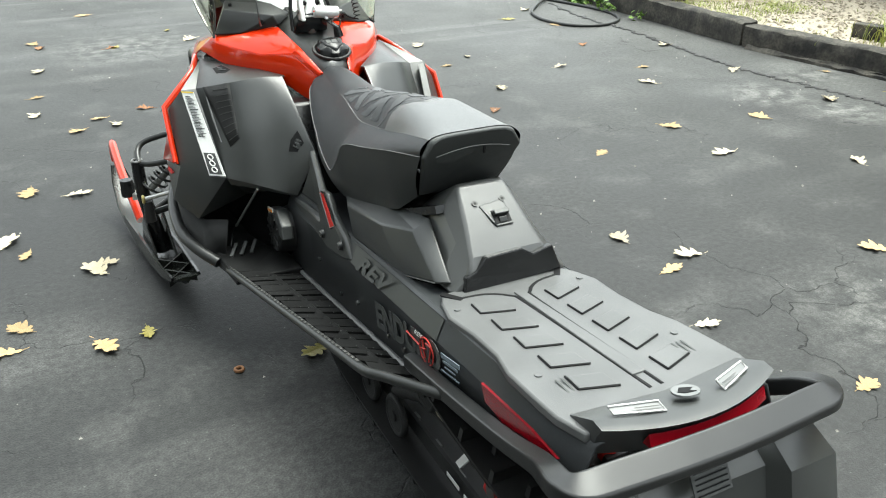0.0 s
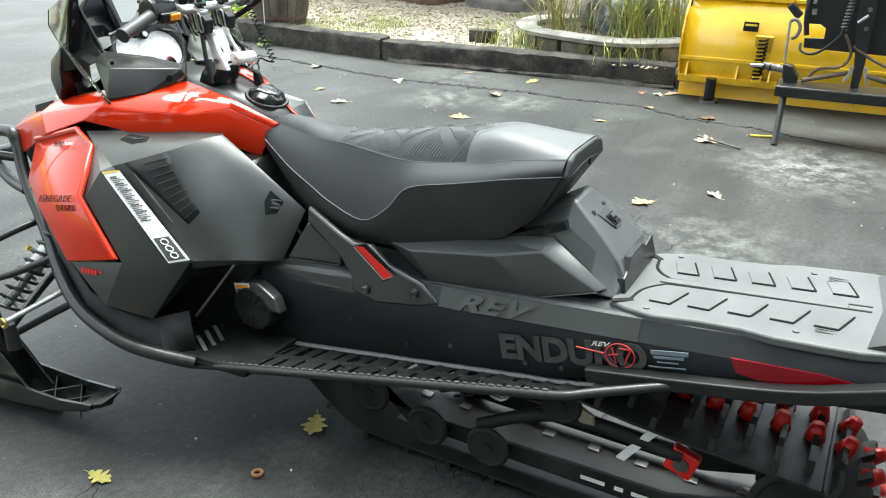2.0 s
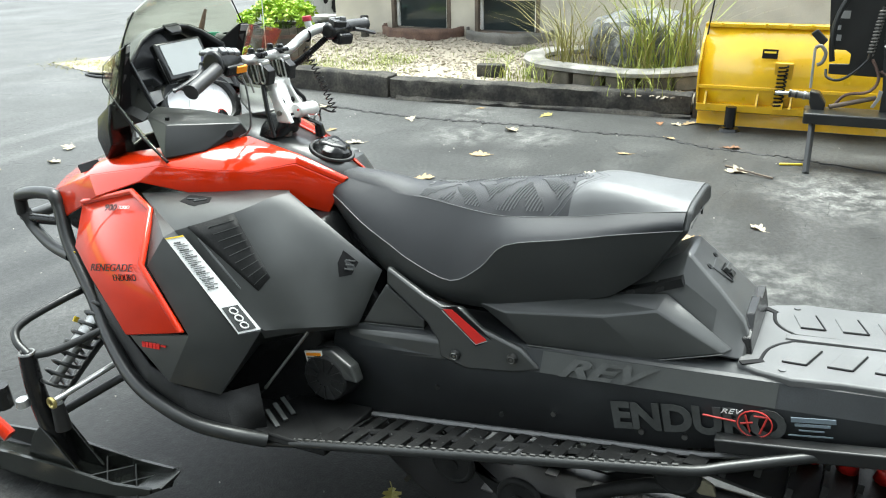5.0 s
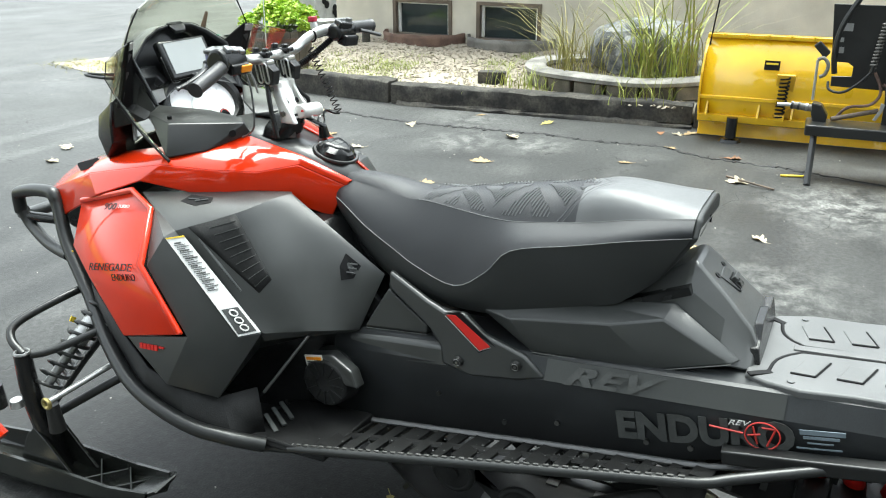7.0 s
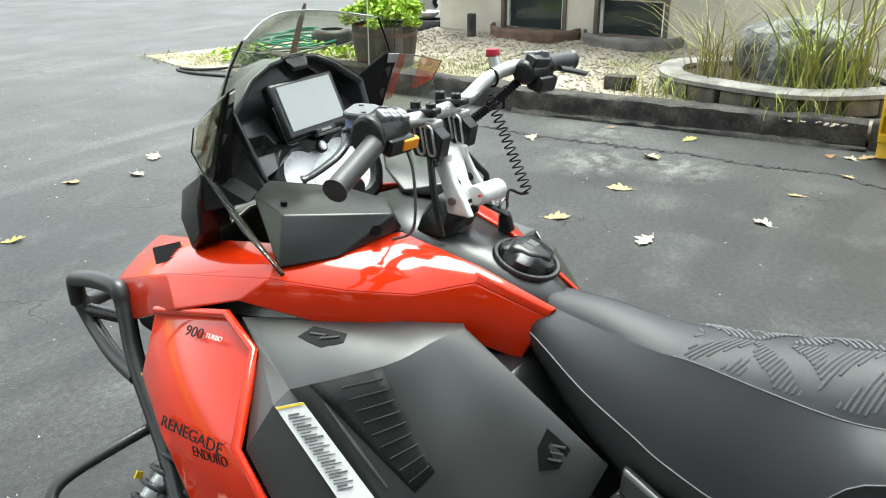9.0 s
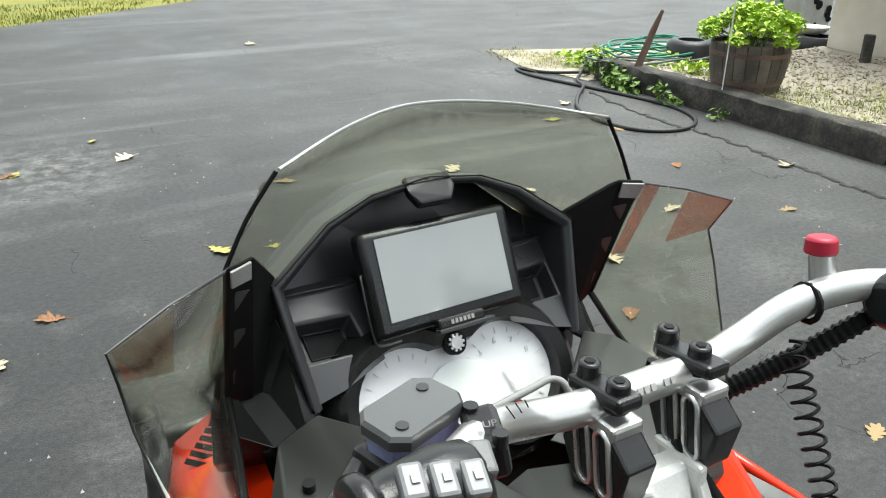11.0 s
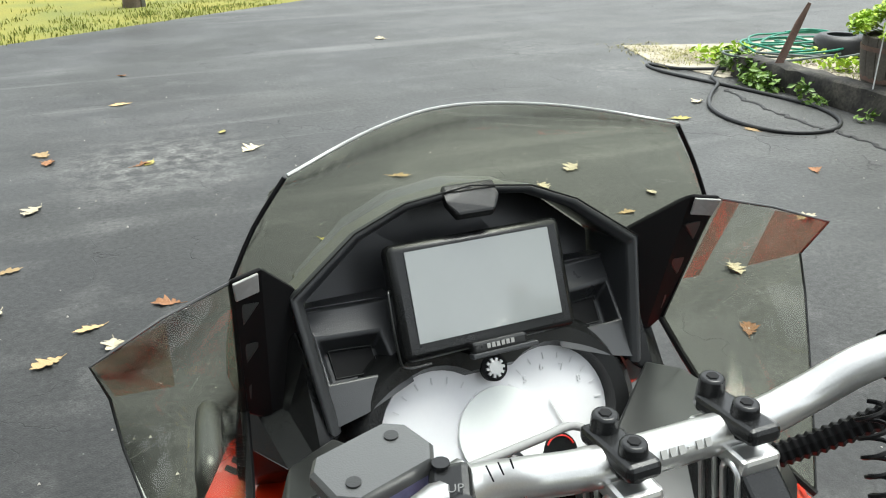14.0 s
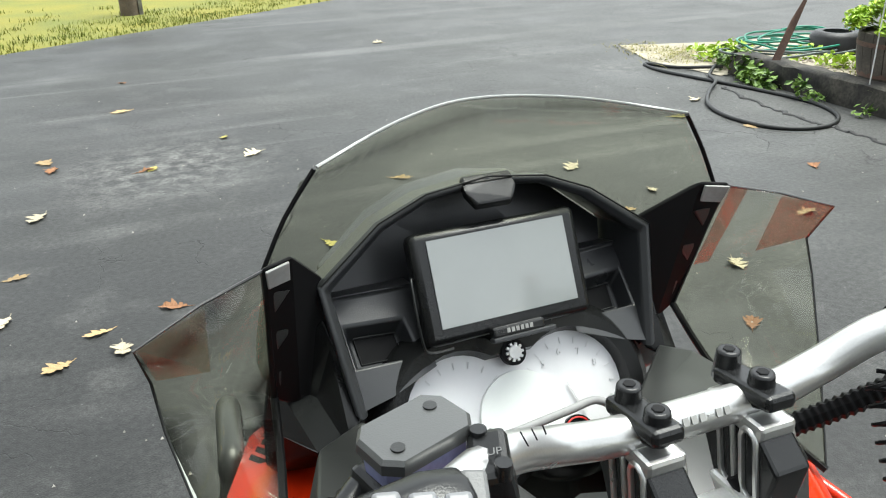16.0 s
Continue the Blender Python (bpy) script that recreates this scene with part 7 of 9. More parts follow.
    # dark void and grille between fairing and panel
    part("bulkhead", loft([[Vector(p) for p in r] for r in (
        ((-0.14, 0.22, 0.60), (0.14, 0.22, 0.60), (0.15, 0.22, 0.28), (-0.15, 0.22, 0.28)),
        ((-0.15, 0.42, 0.84), (0.15, 0.42, 0.84), (0.20, 0.42, 0.27), (-0.20, 0.42, 0.27)),
        ((-0.27, 0.66, 0.88), (0.27, 0.66, 0.88), (0.30, 0.62, 0.28), (-0.30, 0.62, 0.28)),
        ((-0.30, 0.90, 0.89), (0.30, 0.90, 0.89), (0.36, 0.88, 0.36), (-0.36, 0.88, 0.36)),
        ((-0.25, 1.22, 0.80), (0.25, 1.22, 0.80), (0.26, 1.22, 0.48), (-0.26, 1.22, 0.48)),
        ((-0.18, 1.36, 0.74), (0.18, 1.36, 0.74), (0.16, 1.34, 0.56), (-0.16, 1.34, 0.56)))]), BLACK, sled, "black inner body and belly pan", smooth=20, bevel=0.01)

    def skirt():
        up_ = [(-0.42, 1.06, 0.64), (-0.475, 0.90, 0.545), (-0.535, 0.745, 0.500), (-0.530, 0.64, 0.462), (-0.470, 0.555, 0.430), (-0.40, 0.49, 0.44)]
        lo_ = [(-0.40, 1.08, 0.56), (-0.455, 0.955, 0.475), (-0.515, 0.80, 0.412), (-0.530, 0.64, 0.368), (-0.495, 0.51, 0.338), (-0.44, 0.44, 0.305)]
        in_ = [(-0.26, 1.08, 0.50), (-0.30, 0.95, 0.40), (-0.30, 0.80, 0.33), (-0.28, 0.64, 0.29), (-0.26, 0.51, 0.28), (-0.24, 0.44, 0.28)]
        return loft([[Vector(p) for p in r] for r in zip(up_, lo_, in_)], caps=False, closed=False)
    both("belly_skirt", skirt, GRIME, sled, "black lower belly skirt", smooth=18, solid=0.006)

    # secondary clutch cover in the footwell
    hub = part("clutch_cover", rod((-0.20, 0.36, 0.42), (-0.275, 0.36, 0.42), 0.085, 0.07, seg=28), GRIME, sled, "round black clutch cover", smooth=40, bevel=0.006)
    for k in range(12):
        w = 6.283 * k / 12
        part("fin", box((-0.278, 0.36 + 0.045 * math.cos(w), 0.42 + 0.045 * math.sin(w)), (0.005, 0.042, 0.005), rot(math.degrees(w), 0, 0)), GRIME, hub, smooth=0)
    part("clutch_guard", slab([Vector(p) for p in ((-0.265, 0.42, 0.49), (-0.265, 0.34, 0.51), (-0.27, 0.27, 0.475), (-0.275, 0.25, 0.43), (-0.275, 0.29, 0.43), (-0.272, 0.33, 0.462), (-0.268, 0.40, 0.455))], (-1, 0, 0.1), 0.04), GREY, sled, "charcoal guard", smooth=0, bevel=0.006)
    lab = part("small_label", box((-0.270, 0.392, 0.481), (0.004, 0.058, 0.034), rot(-12, 0, 0)), WHITE, sled, "white label with orange band", smooth=0)
    part("label_band", box((-0.273, 0.392, 0.489), (0.003, 0.050, 0.008), rot(-12, 0, 0)), AMBER, lab, smooth=0)
    for q in range(3):
        part("print_line", box((-0.2735, 0.391, 0.4795 - 0.0055 * q), (0.003, 0.044, 0.0026), rot(-12, 0, 0)), DIM, lab, smooth=0)
    part("shift_rod", rod((-0.31, 0.375, 0.58), (-0.375, 0.49, 0.41), 0.0045), STEEL, sled, smooth=40)
    part("foot_rest", tube([(-0.375, 0.49, 0.41), (-0.385, 0.52, 0.37), (-0.40, 0.50, 0.33)], 0.004, 8, 4), BLACK, sled, smooth=60)

    # tubular side guard and front bumper
    side_line = [(-0.462, 0.43, 0.312), (-0.515, 0.50, 0.345), (-0.548, 0.62, 0.372), (-0.535, 0.80, 0.420), (-0.470, 0.965, 0.485), (-0.385, 1.12, 0.570), (-0.325, 1.26, 0.690), (-0.291, 1.318, 0.790), (-0.287, 1.334, 0.824), (-0.283, 1.356, 0.834), (-0.275, 1.44, 0.826), (-0.267, 1.52, 0.806), (-0.264, 1.542, 0.790), (-0.262, 1.546, 0.735)]
    both("side_guard", lambda: tube(side_line, 0.0205, 12, 5), TUBING, sled, "satin black tubular side guard", smooth=60)
    both("guard_brace", lambda: tube([(-0.262, 1.535, 0.735), (-0.264, 1.50, 0.69), (-0.30, 1.38, 0.66), (-0.335, 1.25, 0.66)], 0.0185, 10, 4), TUBING, sled, smooth=60)
    part("front_bumper", tube([(-0.262, 1.535, 0.74), (-0.20, 1.60, 0.70), (0, 1.63, 0.69), (0.20, 1.60, 0.70), (0.262, 1.535, 0.74)], 0.0205, 12, 5), TUBING, sled, smooth=60)
    both("bumper_post", lambda: rod((-0.235, 1.40, 0.72), (-0.258, 1.53, 0.72), 0.016), BLACK, sled)
    both("hazard_label", lambda: box((-0.335, 1.235, 0.665), (0.004, 0.03, 0.035), rot(0, 0, -25)), YELLOW_TAG, sled, "yellow warning label")


def build_front(sled):
    def steer(bm, side):
        bmesh.ops.rotate(bm, cent=(side * 0.575, 1.15, 0), matrix=Matrix.Rotation(radians(5.5), 3, "Z"), verts=bm.verts)
        bmesh.ops.translate(bm, vec=(-0.012, 0, 0), verts=bm.verts)
        return bm

    def turned(name, make, material, sled, label="", **kw):
        part(name, steer(make(), -1), material, sled, label, **kw)
        part(name, steer(mirror(make()), 1), material, sled, label, **kw)

    def ski():
        rings = []
        for y, z, w, h in ((0.74, 0.118, 0.050, 0.006), (0.80, 0.085, 0.060, 0.012), (0.95, 0.046, 0.066, 0.016), (1.2, 0.030, 0.068, 0.016), (1.5, 0.034, 0.066, 0.016), (1.68, 0.075, 0.060, 0.014), (1.80, 0.16, 0.045, 0.010), (1.86, 0.23, 0.026, 0.008)):
            rings.append([Vector((-0.562 + sx * w, y, z + dz)) for sx, dz in ((-1, h + 0.008), (-0.82, 0.0), (-0.25, -0.006), (0, -0.02), (0.25, -0.006), (0.82, 0), (1, h + 0.008), (0.86, h * 0.9), (-0.86, h * 0.9))])
        return loft(rings)
    SKI = material("glossy_black_ski_plastic", (0.020, 0.022, 0.019), 0.22, vary=0.25, scale=8, fine=300, bump=0.12, spec=0.6)
    turned("ski", ski, SKI, sled, "black plastic ski", smooth=40)

    def rim():
        bm = bmesh.new()
        for s in (-1, 1):
            rr = [[Vector((-0.562 + s * (w + d), y, z + dz)) for d, dz in ((-0.006, 0), (0.006, 0), (0.004, t), (-0.006, t))] for y, z, w, t in ((0.77, 0.105, 0.052, 0.015), (0.9, 0.07, 0.060, 0.04), (1.1, 0.05, 0.062, 0.07), (1.3, 0.05, 0.062, 0.07), (1.55, 0.07, 0.058, 0.03))]
            vs = [[bm.verts.new(v) for v in r] for r in rr]
            for a, b in zip(vs, vs[1:]):
                for j in range(4):
                    bm.faces.new((a[j], a[(j + 1) % 4], b[(j + 1) % 4], b[j]))
        bmesh.ops.recalc_face_normals(bm, faces=bm.faces)
        return bm
    turned("ski_wall", rim, SKI, sled, "black ski walls", smooth=0)
    for y in (0.87, 0.98):
        for w in (-1, 1):
            turned("ski_rib", lambda: slab([Vector((-0.562 - 0.055 * w, y + 0.055, 0.055)), Vector((-0.562 + 0.055 * w, y - 0.045, 0.055)), Vector((-0.562 + 0.055 * w, y - 0.045, 0.084)), Vector((-0.562 - 0.055 * w, y + 0.055, 0.092))], (0, 1, 0), 0.005), SKI, sled, smooth=0, bevel=0.001)
            turned("rib_edge", lambda: rod((-0.562 - 0.055 * w, y + 0.0525, 0.092), (-0.562 + 0.055 * w, y - 0.0475, 0.084), 0.0022, seg=5), MARK, sled, smooth=0)

    def handle():
        return tube([(-0.590, 1.33, 0.15), (-0.592, 1.40, 0.205), (-0.590, 1.55, 0.265), (-0.580, 1.70, 0.315), (-0.566, 1.84, 0.345), (-0.562, 1.87, 0.26)], 0.019, 8, 5, flat=1.4)
    turned("ski_handle", handle, ORANGE, sled, "orange-red ski handle", smooth=60)
    turned("carbide", lambda: rod((-0.562, 0.98, 0.004), (-0.562, 1.42, 0.004), 0.005), STEEL, sled, "steel wear runner")

    def spindle():
        bm = tube([(-0.562, 1.15, 0.07), (-0.585, 1.155, 0.2), (-0.605, 1.16, 0.34), (-0.607, 1.16, 0.475)], lambda t: 0.034 - 0.010 * t, 10, 4)
        return bm
    both("spindle", spindle, BLACK, sled, "black steel spindle", smooth=40)
    for dx in (-0.034, 0.044):
        turned("fork_plate", lambda: slab([Vector((-0.565 + dx, y, z)) for y, z in ((1.03, 0.075), (1.26, 0.075), (1.20, 0.20), (1.165, 0.235), (1.13, 0.20))], (1, 0, 0), 0.010), SKI, sled, "black ski saddle plate", smooth=0, bevel=0.002)
    both("spindle_cap", lambda: tube([(-0.607 + 0.02 * math.cos(a), 1.16 + 0.02 * math.sin(a), 0.478) for a in (6.283 * j / 16 for j in range(16))], 0.005, 6, 1, closed=True), STEEL, sled)
    both("ski_bolt", lambda: rod((-0.625, 1.205, 0.30), (-0.627, 1.205, 0.322), 0.022, 0.017, seg=16), ALLOY, sled, "bright domed bolt cap")
    both("ski_knob", lambda: rod((-0.655, 1.255, 0.30), (-0.655, 1.255, 0.37), 0.03, 0.026, seg=10), BLACK, sled, "black knob")
    both("upper_arm", lambda: tube([(-0.600, 1.165, 0.468), (-0.592, 1.22, 0.50), (-0.55, 1.24, 0.53), (-0.42, 1.20, 0.565), (-0.30, 1.17, 0.58)], 0.0125, 8, 5), TUBING, sled, "black tubular suspension arm", smooth=60)
    both("upper_arm_rear", lambda: tube([(-0.600, 1.155, 0.468), (-0.55, 1.10, 0.475), (-0.42, 1.00, 0.52), (-0.30, 0.96, 0.55)], 0.0125, 8, 4), TUBING, sled, smooth=60)
    both("lower_arm", lambda: tube([(-0.585, 1.16, 0.24), (-0.42, 1.02, 0.33), (-0.26, 0.92, 0.38)], 0.014, 8, 4), TUBING, sled, smooth=60)
    both("lower_arm_front", lambda: tube([(-0.585, 1.17, 0.24), (-0.40, 1.2, 0.33), (-0.24, 1.22, 0.40)], 0.014, 8, 4), TUBING, sled, smooth=60)
    both("tie_rod", lambda: rod((-0.607, 1.086, 0.337), (-0.36, 1.0, 0.40), 0.009), ALLOY, sled, "bright tie rod")
    both("tie_rod_end", lambda: tube([(-0.615 + 0.0 * a, 1.086 + 0.014 * math.cos(a), 0.335 + 0.014 * math.sin(a)) for a in (6.283 * j / 12 for j in range(12))], 0.006, 6, 1, closed=True), material("brass", (0.6, 0.5, 0.2), 0.3, metal=0.9, vary=0.15, bump=0.05), sled)
    both("ball_boot", lambda: rod((-0.60, 1.08, 0.24), (-0.60, 1.085, 0.325), 0.024, 0.018), RUBBER, sled)
    both("shock_body", lambda: rod((-0.475, 1.105, 0.455), (-0.32, 1.06, 0.60), 0.027), ALLOY, sled, "silver shock absorber")
    both("shock_rod", lambda: rod((-0.575, 1.130, 0.36), (-0.44, 1.095, 0.49), 0.014), STEEL, sled)
    both("shock_spring", lambda: coil((-0.575, 1.130, 0.36), (-0.355, 1.068, 0.575), 0.037, 0.0058, 9.5), TUBING, sled, "black coil spring", smooth=60)
    both("shock_tag", lambda: box((-0.440, 1.145, 0.512), (0.018, 0.004, 0.016), rot(0, 40, 0)), YELLOW_TAG, sled)


def build_cockpit(sled):
    # shelf each side of the gauges
    def shelf():
        v = [(-0.300, 0.822, 1.014), (-0.226, 0.945, 1.107), (-0.18, 0.95, 1.125), (-0.075, 0.86, 1.10), (-0.03, 0.78, 1.075), (-0.100, 0.690, 1.052), (-0.225, 0.745, 1.025), (-0.254, 0.845, 1.096), (-0.115, 0.70, 1.085)]
        return bm_of(v, [(7, 1, 2, 3, 4, 8), (0, 7, 8, 6), (6, 8, 5), (0, 1, 7), (8, 4, 5)])
    both("dash_shelf", shelf, TUBING, sled, "charcoal plastic shelf beside the gauges", smooth=15, solid=0.008, bevel=0.004)
    for s in (-1, 1):
        part("shelf_screw", rod((s * 0.222, 0.872, 1.094), (s * 0.2225, 0.871, 1.1085), 0.0065, seg=12), INK, sled, smooth=40)
        part("shelf_plug", rod((s * 0.150, 0.715, 1.060), (s * 0.156, 0.708, 1.062), 0.010, seg=12), INK, sled, smooth=40)
    # gauge hood: outline towards the rider, wall going forward
    rim = [(-0.176, 0.955, 1.120), (-0.193, 1.006, 1.248), (-0.124, 1.026, 1.296), (-0.070, 1.03, 1.318), (0, 1.028, 1.328), (0.070, 1.03, 1.318), (0.124, 1.026, 1.296), (0.193, 1.006, 1.248), (0.176, 0.955, 1.120)]
    rv = [Vector(p) for p in rim]
    wall = [[p + Vector((p.x * 0.02, 0.045, -0.006)) for p in rv], [p + Vector((p.x * 0.03, 0.004, 0.004)) for p in rv], rv, [p + Vector((-p.x * 0.045, 0.006, -0.007 if p.z > 1.2 else 0)) for p in rv], [p + Vector((-p.x * 0.075, 0.090, -0.013 if p.z > 1.2 else 0.0)) for p in rv]]
    part("gauge_hood", loft(wall, caps=False, closed=False), HOOD, sled, "black gauge hood", smooth=30, bevel=0.003)
    back = [p + Vector((-p.x * 0.10, 0.085, -0.016 if p.z > 1.2 else 0.0)) for p in rv]
    bk = bm_of([tuple(p) for p in back], [tuple(range(9))])
    part("hood_back", bk, HOOD, sled, smooth=0, solid=0.01)
    part("hood_line", tube([p + Vector((p.x * 0.012, -0.001, 0.0045)) for p in rv[1:-1]], 0.0010, 5, 1), INK, sled, "thin dark joint line", smooth=0)
    part("hood_tab", slab([Vector(p) for p in ((-0.030, 1.020, 1.322), (-0.029, 1.036, 1.334), (0.029, 1.036, 1.334), (0.030, 1.020, 1.322), (0.021, 1.010, 1.309), (-0.021, 1.010, 1.309))], (0, -0.6, 0.8), 0.012), BLACK, sled, "charcoal centre clip", smooth=0, bevel=0.003)
    for s in (-1, 1):
        o_ = [(s * x, y, z) for x, y, z in ((0.183, 1.052, 1.212), (0.086, 1.046, 1.212), (0.086, 0.975, 1.150), (0.140, 0.962, 1.134), (0.183, 0.962, 1.122))]
        h_ = [(s * x, y, z) for x, y, z in ((0.172, 1.025, 1.191), (0.106, 1.021, 1.189), (0.100, 0.988, 1.160), (0.170, 0.990, 1.160))]
        d_ = [(s * x, y, z) for x, y, z in ((0.166, 1.036, 1.166), (0.110, 1.034, 1.164), (0.106, 1.006, 1.140), (0.164, 1.008, 1.140))]
        e_ = [(s * x, y, z) for x, y, z in ((0.183, 1.048, 1.217), (0.086, 1.042, 1.217), (0.180, 1.095, 1.206), (0.086, 1.095, 1.208))]
        # sloping face beside the display: ledge behind its top edge, a sunk pocket below
        fb = bm_of(o_ + h_ + d_ + e_, [(0, 1, 6, 5), (1, 2, 7, 6), (2, 3, 8, 7), (3, 4, 8), (4, 0, 5, 8), (5, 6, 10, 9), (6, 7, 11, 10), (7, 8, 12, 11), (8, 5, 9, 12), (9, 10, 11, 12), (0, 1, 14, 13), (13, 14, 16, 15)])
        part("side_face", outward(fb, (0, -1, 0.8)), HOOD, sled, "charcoal face with a sunk pocket", smooth=15, bevel=0.003)
        pk = part("pocket_window", slab([Vector((s * x, y, z)) for x, y, z in ((0.160, 1.034, 1.169), (0.114, 1.032, 1.167), (0.112, 1.011, 1.147), (0.158, 1.013, 1.147))], (0, -0.6, 0.7), 0.004), INK, sled, "glossy dark pocket window", smooth=0, bevel=0.001)
        part("window_edge", tube([(s * x, y - 0.003, z + 0.003) for x, y, z in ((0.160, 1.034, 1.169), (0.114, 1.032, 1.167), (0.112, 1.011, 1.147), (0.158, 1.013, 1.147))], 0.0006, 5, 1, closed=True), MARK, pk, smooth=0)
        part("hood_skirt", slab([Vector((s * x, y, z)) for x, y, z in ((0.172, 0.958, 1.118), (0.196, 1.010, 1.215), (0.250, 1.056, 1.135), (0.255, 1.060, 1.06), (0.225, 0.965, 1.088), (0.195, 0.938, 1.105))], (s * 0.5, -0.75, 0.4), 0.006), BLACK, sled, "black skirt beside the gauge hood", smooth=0, bevel=0.002)
    # display unit
    dx, du = Vector((1, 0.02, 0.0)).normalized(), Vector((0, 0.46, 1)).normalized()
    fr = frame_at((0.001, 0.990, 1.233), dx, du)
    m3 = fr.to_3x3().to_4x4()
    unit = part("display_unit", box(fr @ Vector((0, 0, -0.014)), (0.198, 0.120, 0.028), m3), BLACK, sled, "black navigation display unit", smooth=30, bevel=0.008)
    part("glass", box(fr @ Vector((0, 0.004, 0.0005)), (0.163, 0.093, 0.0025), m3), SCREEN, unit, "grey unlit glass screen with sky reflection in its colour", smooth=0)
    part("lip", box(fr @ Vector((0.0, -0.058, 0.006)), (0.062, 0.012, 0.014), m3), BLACK, unit, smooth=0, bevel=0.003)
    part("lip_tray", box(fr @ Vector((0.004, -0.0655, 0.010)), (0.074, 0.005, 0.012), m3), HOOD, unit, smooth=0, bevel=0.001)
    for k in range(6):
        part("print_bar", box(fr @ Vector((-0.0135 + 0.0054 * k, -0.0575, 0.0133)), (0.0036, 0.0048, 0.0006), m3), SILVER, unit, smooth=0)
    part("side_wire", tube([fr @ Vector(p) for p in ((-0.098, 0.012, -0.012), (-0.103, 0.010, -0.006), (-0.103, -0.050, -0.006), (-0.096, -0.064, -0.008), (-0.070, -0.065, -0.008))], 0.0014, 6, 4), TUBING, unit, "thin bent wire clip", smooth=60)
    # ignition button
    gear = bmesh.new()
    kf = frame_at((0.003, 0.972, 1.146), (1, 0, 0), (0, 0.55, 1))
    rod(kf @ Vector((0, 0, -0.004)), kf @ Vector((0, 0, 0.006)), 0.0075, seg=20, bm=gear)
    for k in range(10):
        w = 6.283 * k / 10
        box(kf @ Vector((0.0085 * math.cos(w), 0.0085 * math.sin(w), 0.002)), (0.004, 0.003, 0.006), kf.to_3x3().to_4x4() @ rot(0, 0, math.degrees(w)), bm=gear)
    part("badge_disc", rod(kf @ Vector((0, 0, -0.006)), kf @ Vector((0, 0, 0.002)), 0.0145, seg=24), INK, sled, smooth=40)
    part("cog_badge", gear, ALLOY, sled, "small silver cog badge", smooth=0)
    # twin dials
    gf = frame_at((0.003, 0.950, 1.096), (1, 0.0, 0.0), (0, 0.62, 1))
    g3 = gf.to_3x3().to_4x4()
    def eight(r, lift):
        pts = []
        for k in range(25):
            w = radians(-150 + 276 * k / 24)
            pts.append((0.066 + r * math.cos(w), r * math.sin(w)))
        for k in range(25):
            w = radians(54 + 276 * k / 24)
            pts.append((-0.066 + r * math.cos(w), r * math.sin(w)))
        return [gf @ Vector((x, y, lift)) for x, y in pts]
    part("dial_shroud", loft([eight(0.106, -0.036), eight(0.098, -0.004), eight(0.084, 0.010), eight(0.069, 0.006), eight(0.064, -0.012)], caps=False), BLACK, sled, "black shroud round the dials", smooth=35)
    face = bm_of([tuple(p) for p in eight(0.0655, -0.010)], [tuple(range(50))])
    clus = part("dial_face", face, DIAL, sled, "pale grey twin dial face", smooth=0)
    # near-white colour of this disc includes the glare on the dials
    part("centre_display", rod(gf @ Vector((0.0, -0.016, -0.0098)), gf @ Vector((0.0, -0.016, -0.0050)), 0.050, seg=40), material("glare_white_lcd", (0.90, 0.93, 0.89), 0.35, vary=0.02, bump=0, coat=0.15), clus, "white round display with glare in its colour", smooth=40)
    ticks = bmesh.new()
    for cx in (-0.066, 0.066):
        for k in range(15):
            w = radians(-40 + 260 * k / 14)
            box(gf @ Vector((cx + 0.054 * math.cos(w), 0.054 * math.sin(w), -0.0088)), (0.007, 0.0014, 0.0008), g3 @ rot(0, 0, math.degrees(w)), bm=ticks)
    FAINT = material("pale_dial_print", (0.73, 0.73, 0.73), 0.5, vary=0.1, bump=0)
    part("dial_ticks", ticks, FAINT, clus, smooth=0)
    for k, d in enumerate("345678"):
        w = radians(195 - 33 * k)
        lettering("dial_number", d, 0.011, gf @ Matrix.Translation((0.066 + 0.043 * math.cos(w) - 0.003, 0.043 * math.sin(w) - 0.004, -0.0088)), FAINT, clus)
    part("needle", box(gf @ Vector((0.07, -0.012, -0.006)), (0.003, 0.04, 0.001), g3 @ rot(0, 0, 20)), FAINT, clus, smooth=0)
    part("gauge_arc", tube([gf @ Vector((0.060 + 0.017 * math.cos(a), -0.050 + 0.017 * math.sin(a), -0.0035)) for a in (0.3 + 0.25 * k for k in range(10))], 0.0012, 5, 1), RED, clus, smooth=60)
    part("fuel_gauge", rod(gf @ Vector((0.060, -0.050, -0.008)), gf @ Vector((0.060, -0.050, -0.004)), 0.020, seg=24), BLACK, clus, "small dark fuel gauge", smooth=40)

    # windshield: top edge to lower edge, bowed
    top = [(-0.198, 0.960, 1.390), (-0.105, 1.000, 1.411), (-0.02, 1.018, 1.419), (0.09, 1.005, 1.410), (0.205, 0.968, 1.388)]
    low = [(-0.254, 0.966, 1.300), (-0.242, 1.09, 1.105), (0.0, 1.29, 1.06), (0.242, 1.09, 1.105), (0.254, 0.966, 1.300)]
    midl = [(-0.226, 0.970, 1.345), (-0.165, 1.08, 1.26), (0.0, 1.15, 1.25), (0.165, 1.08, 1.26), (0.228, 0.97, 1.345)]
    tb, mb, lb = (glide(r, 6) for r in (top, midl, low))
    part("windshield", loft([tb, [a.lerp(b, 0.5) + Vector((0, 0.012, 0.006)) for a, b in zip(tb, mb)], mb, [a.lerp(b, 0.5) + Vector((0, 0.008, 0.004)) for a, b in zip(mb, lb)], lb], caps=False, closed=False), TINT, sled, "smoked clear plastic windshield", smooth=60, solid=0.003)
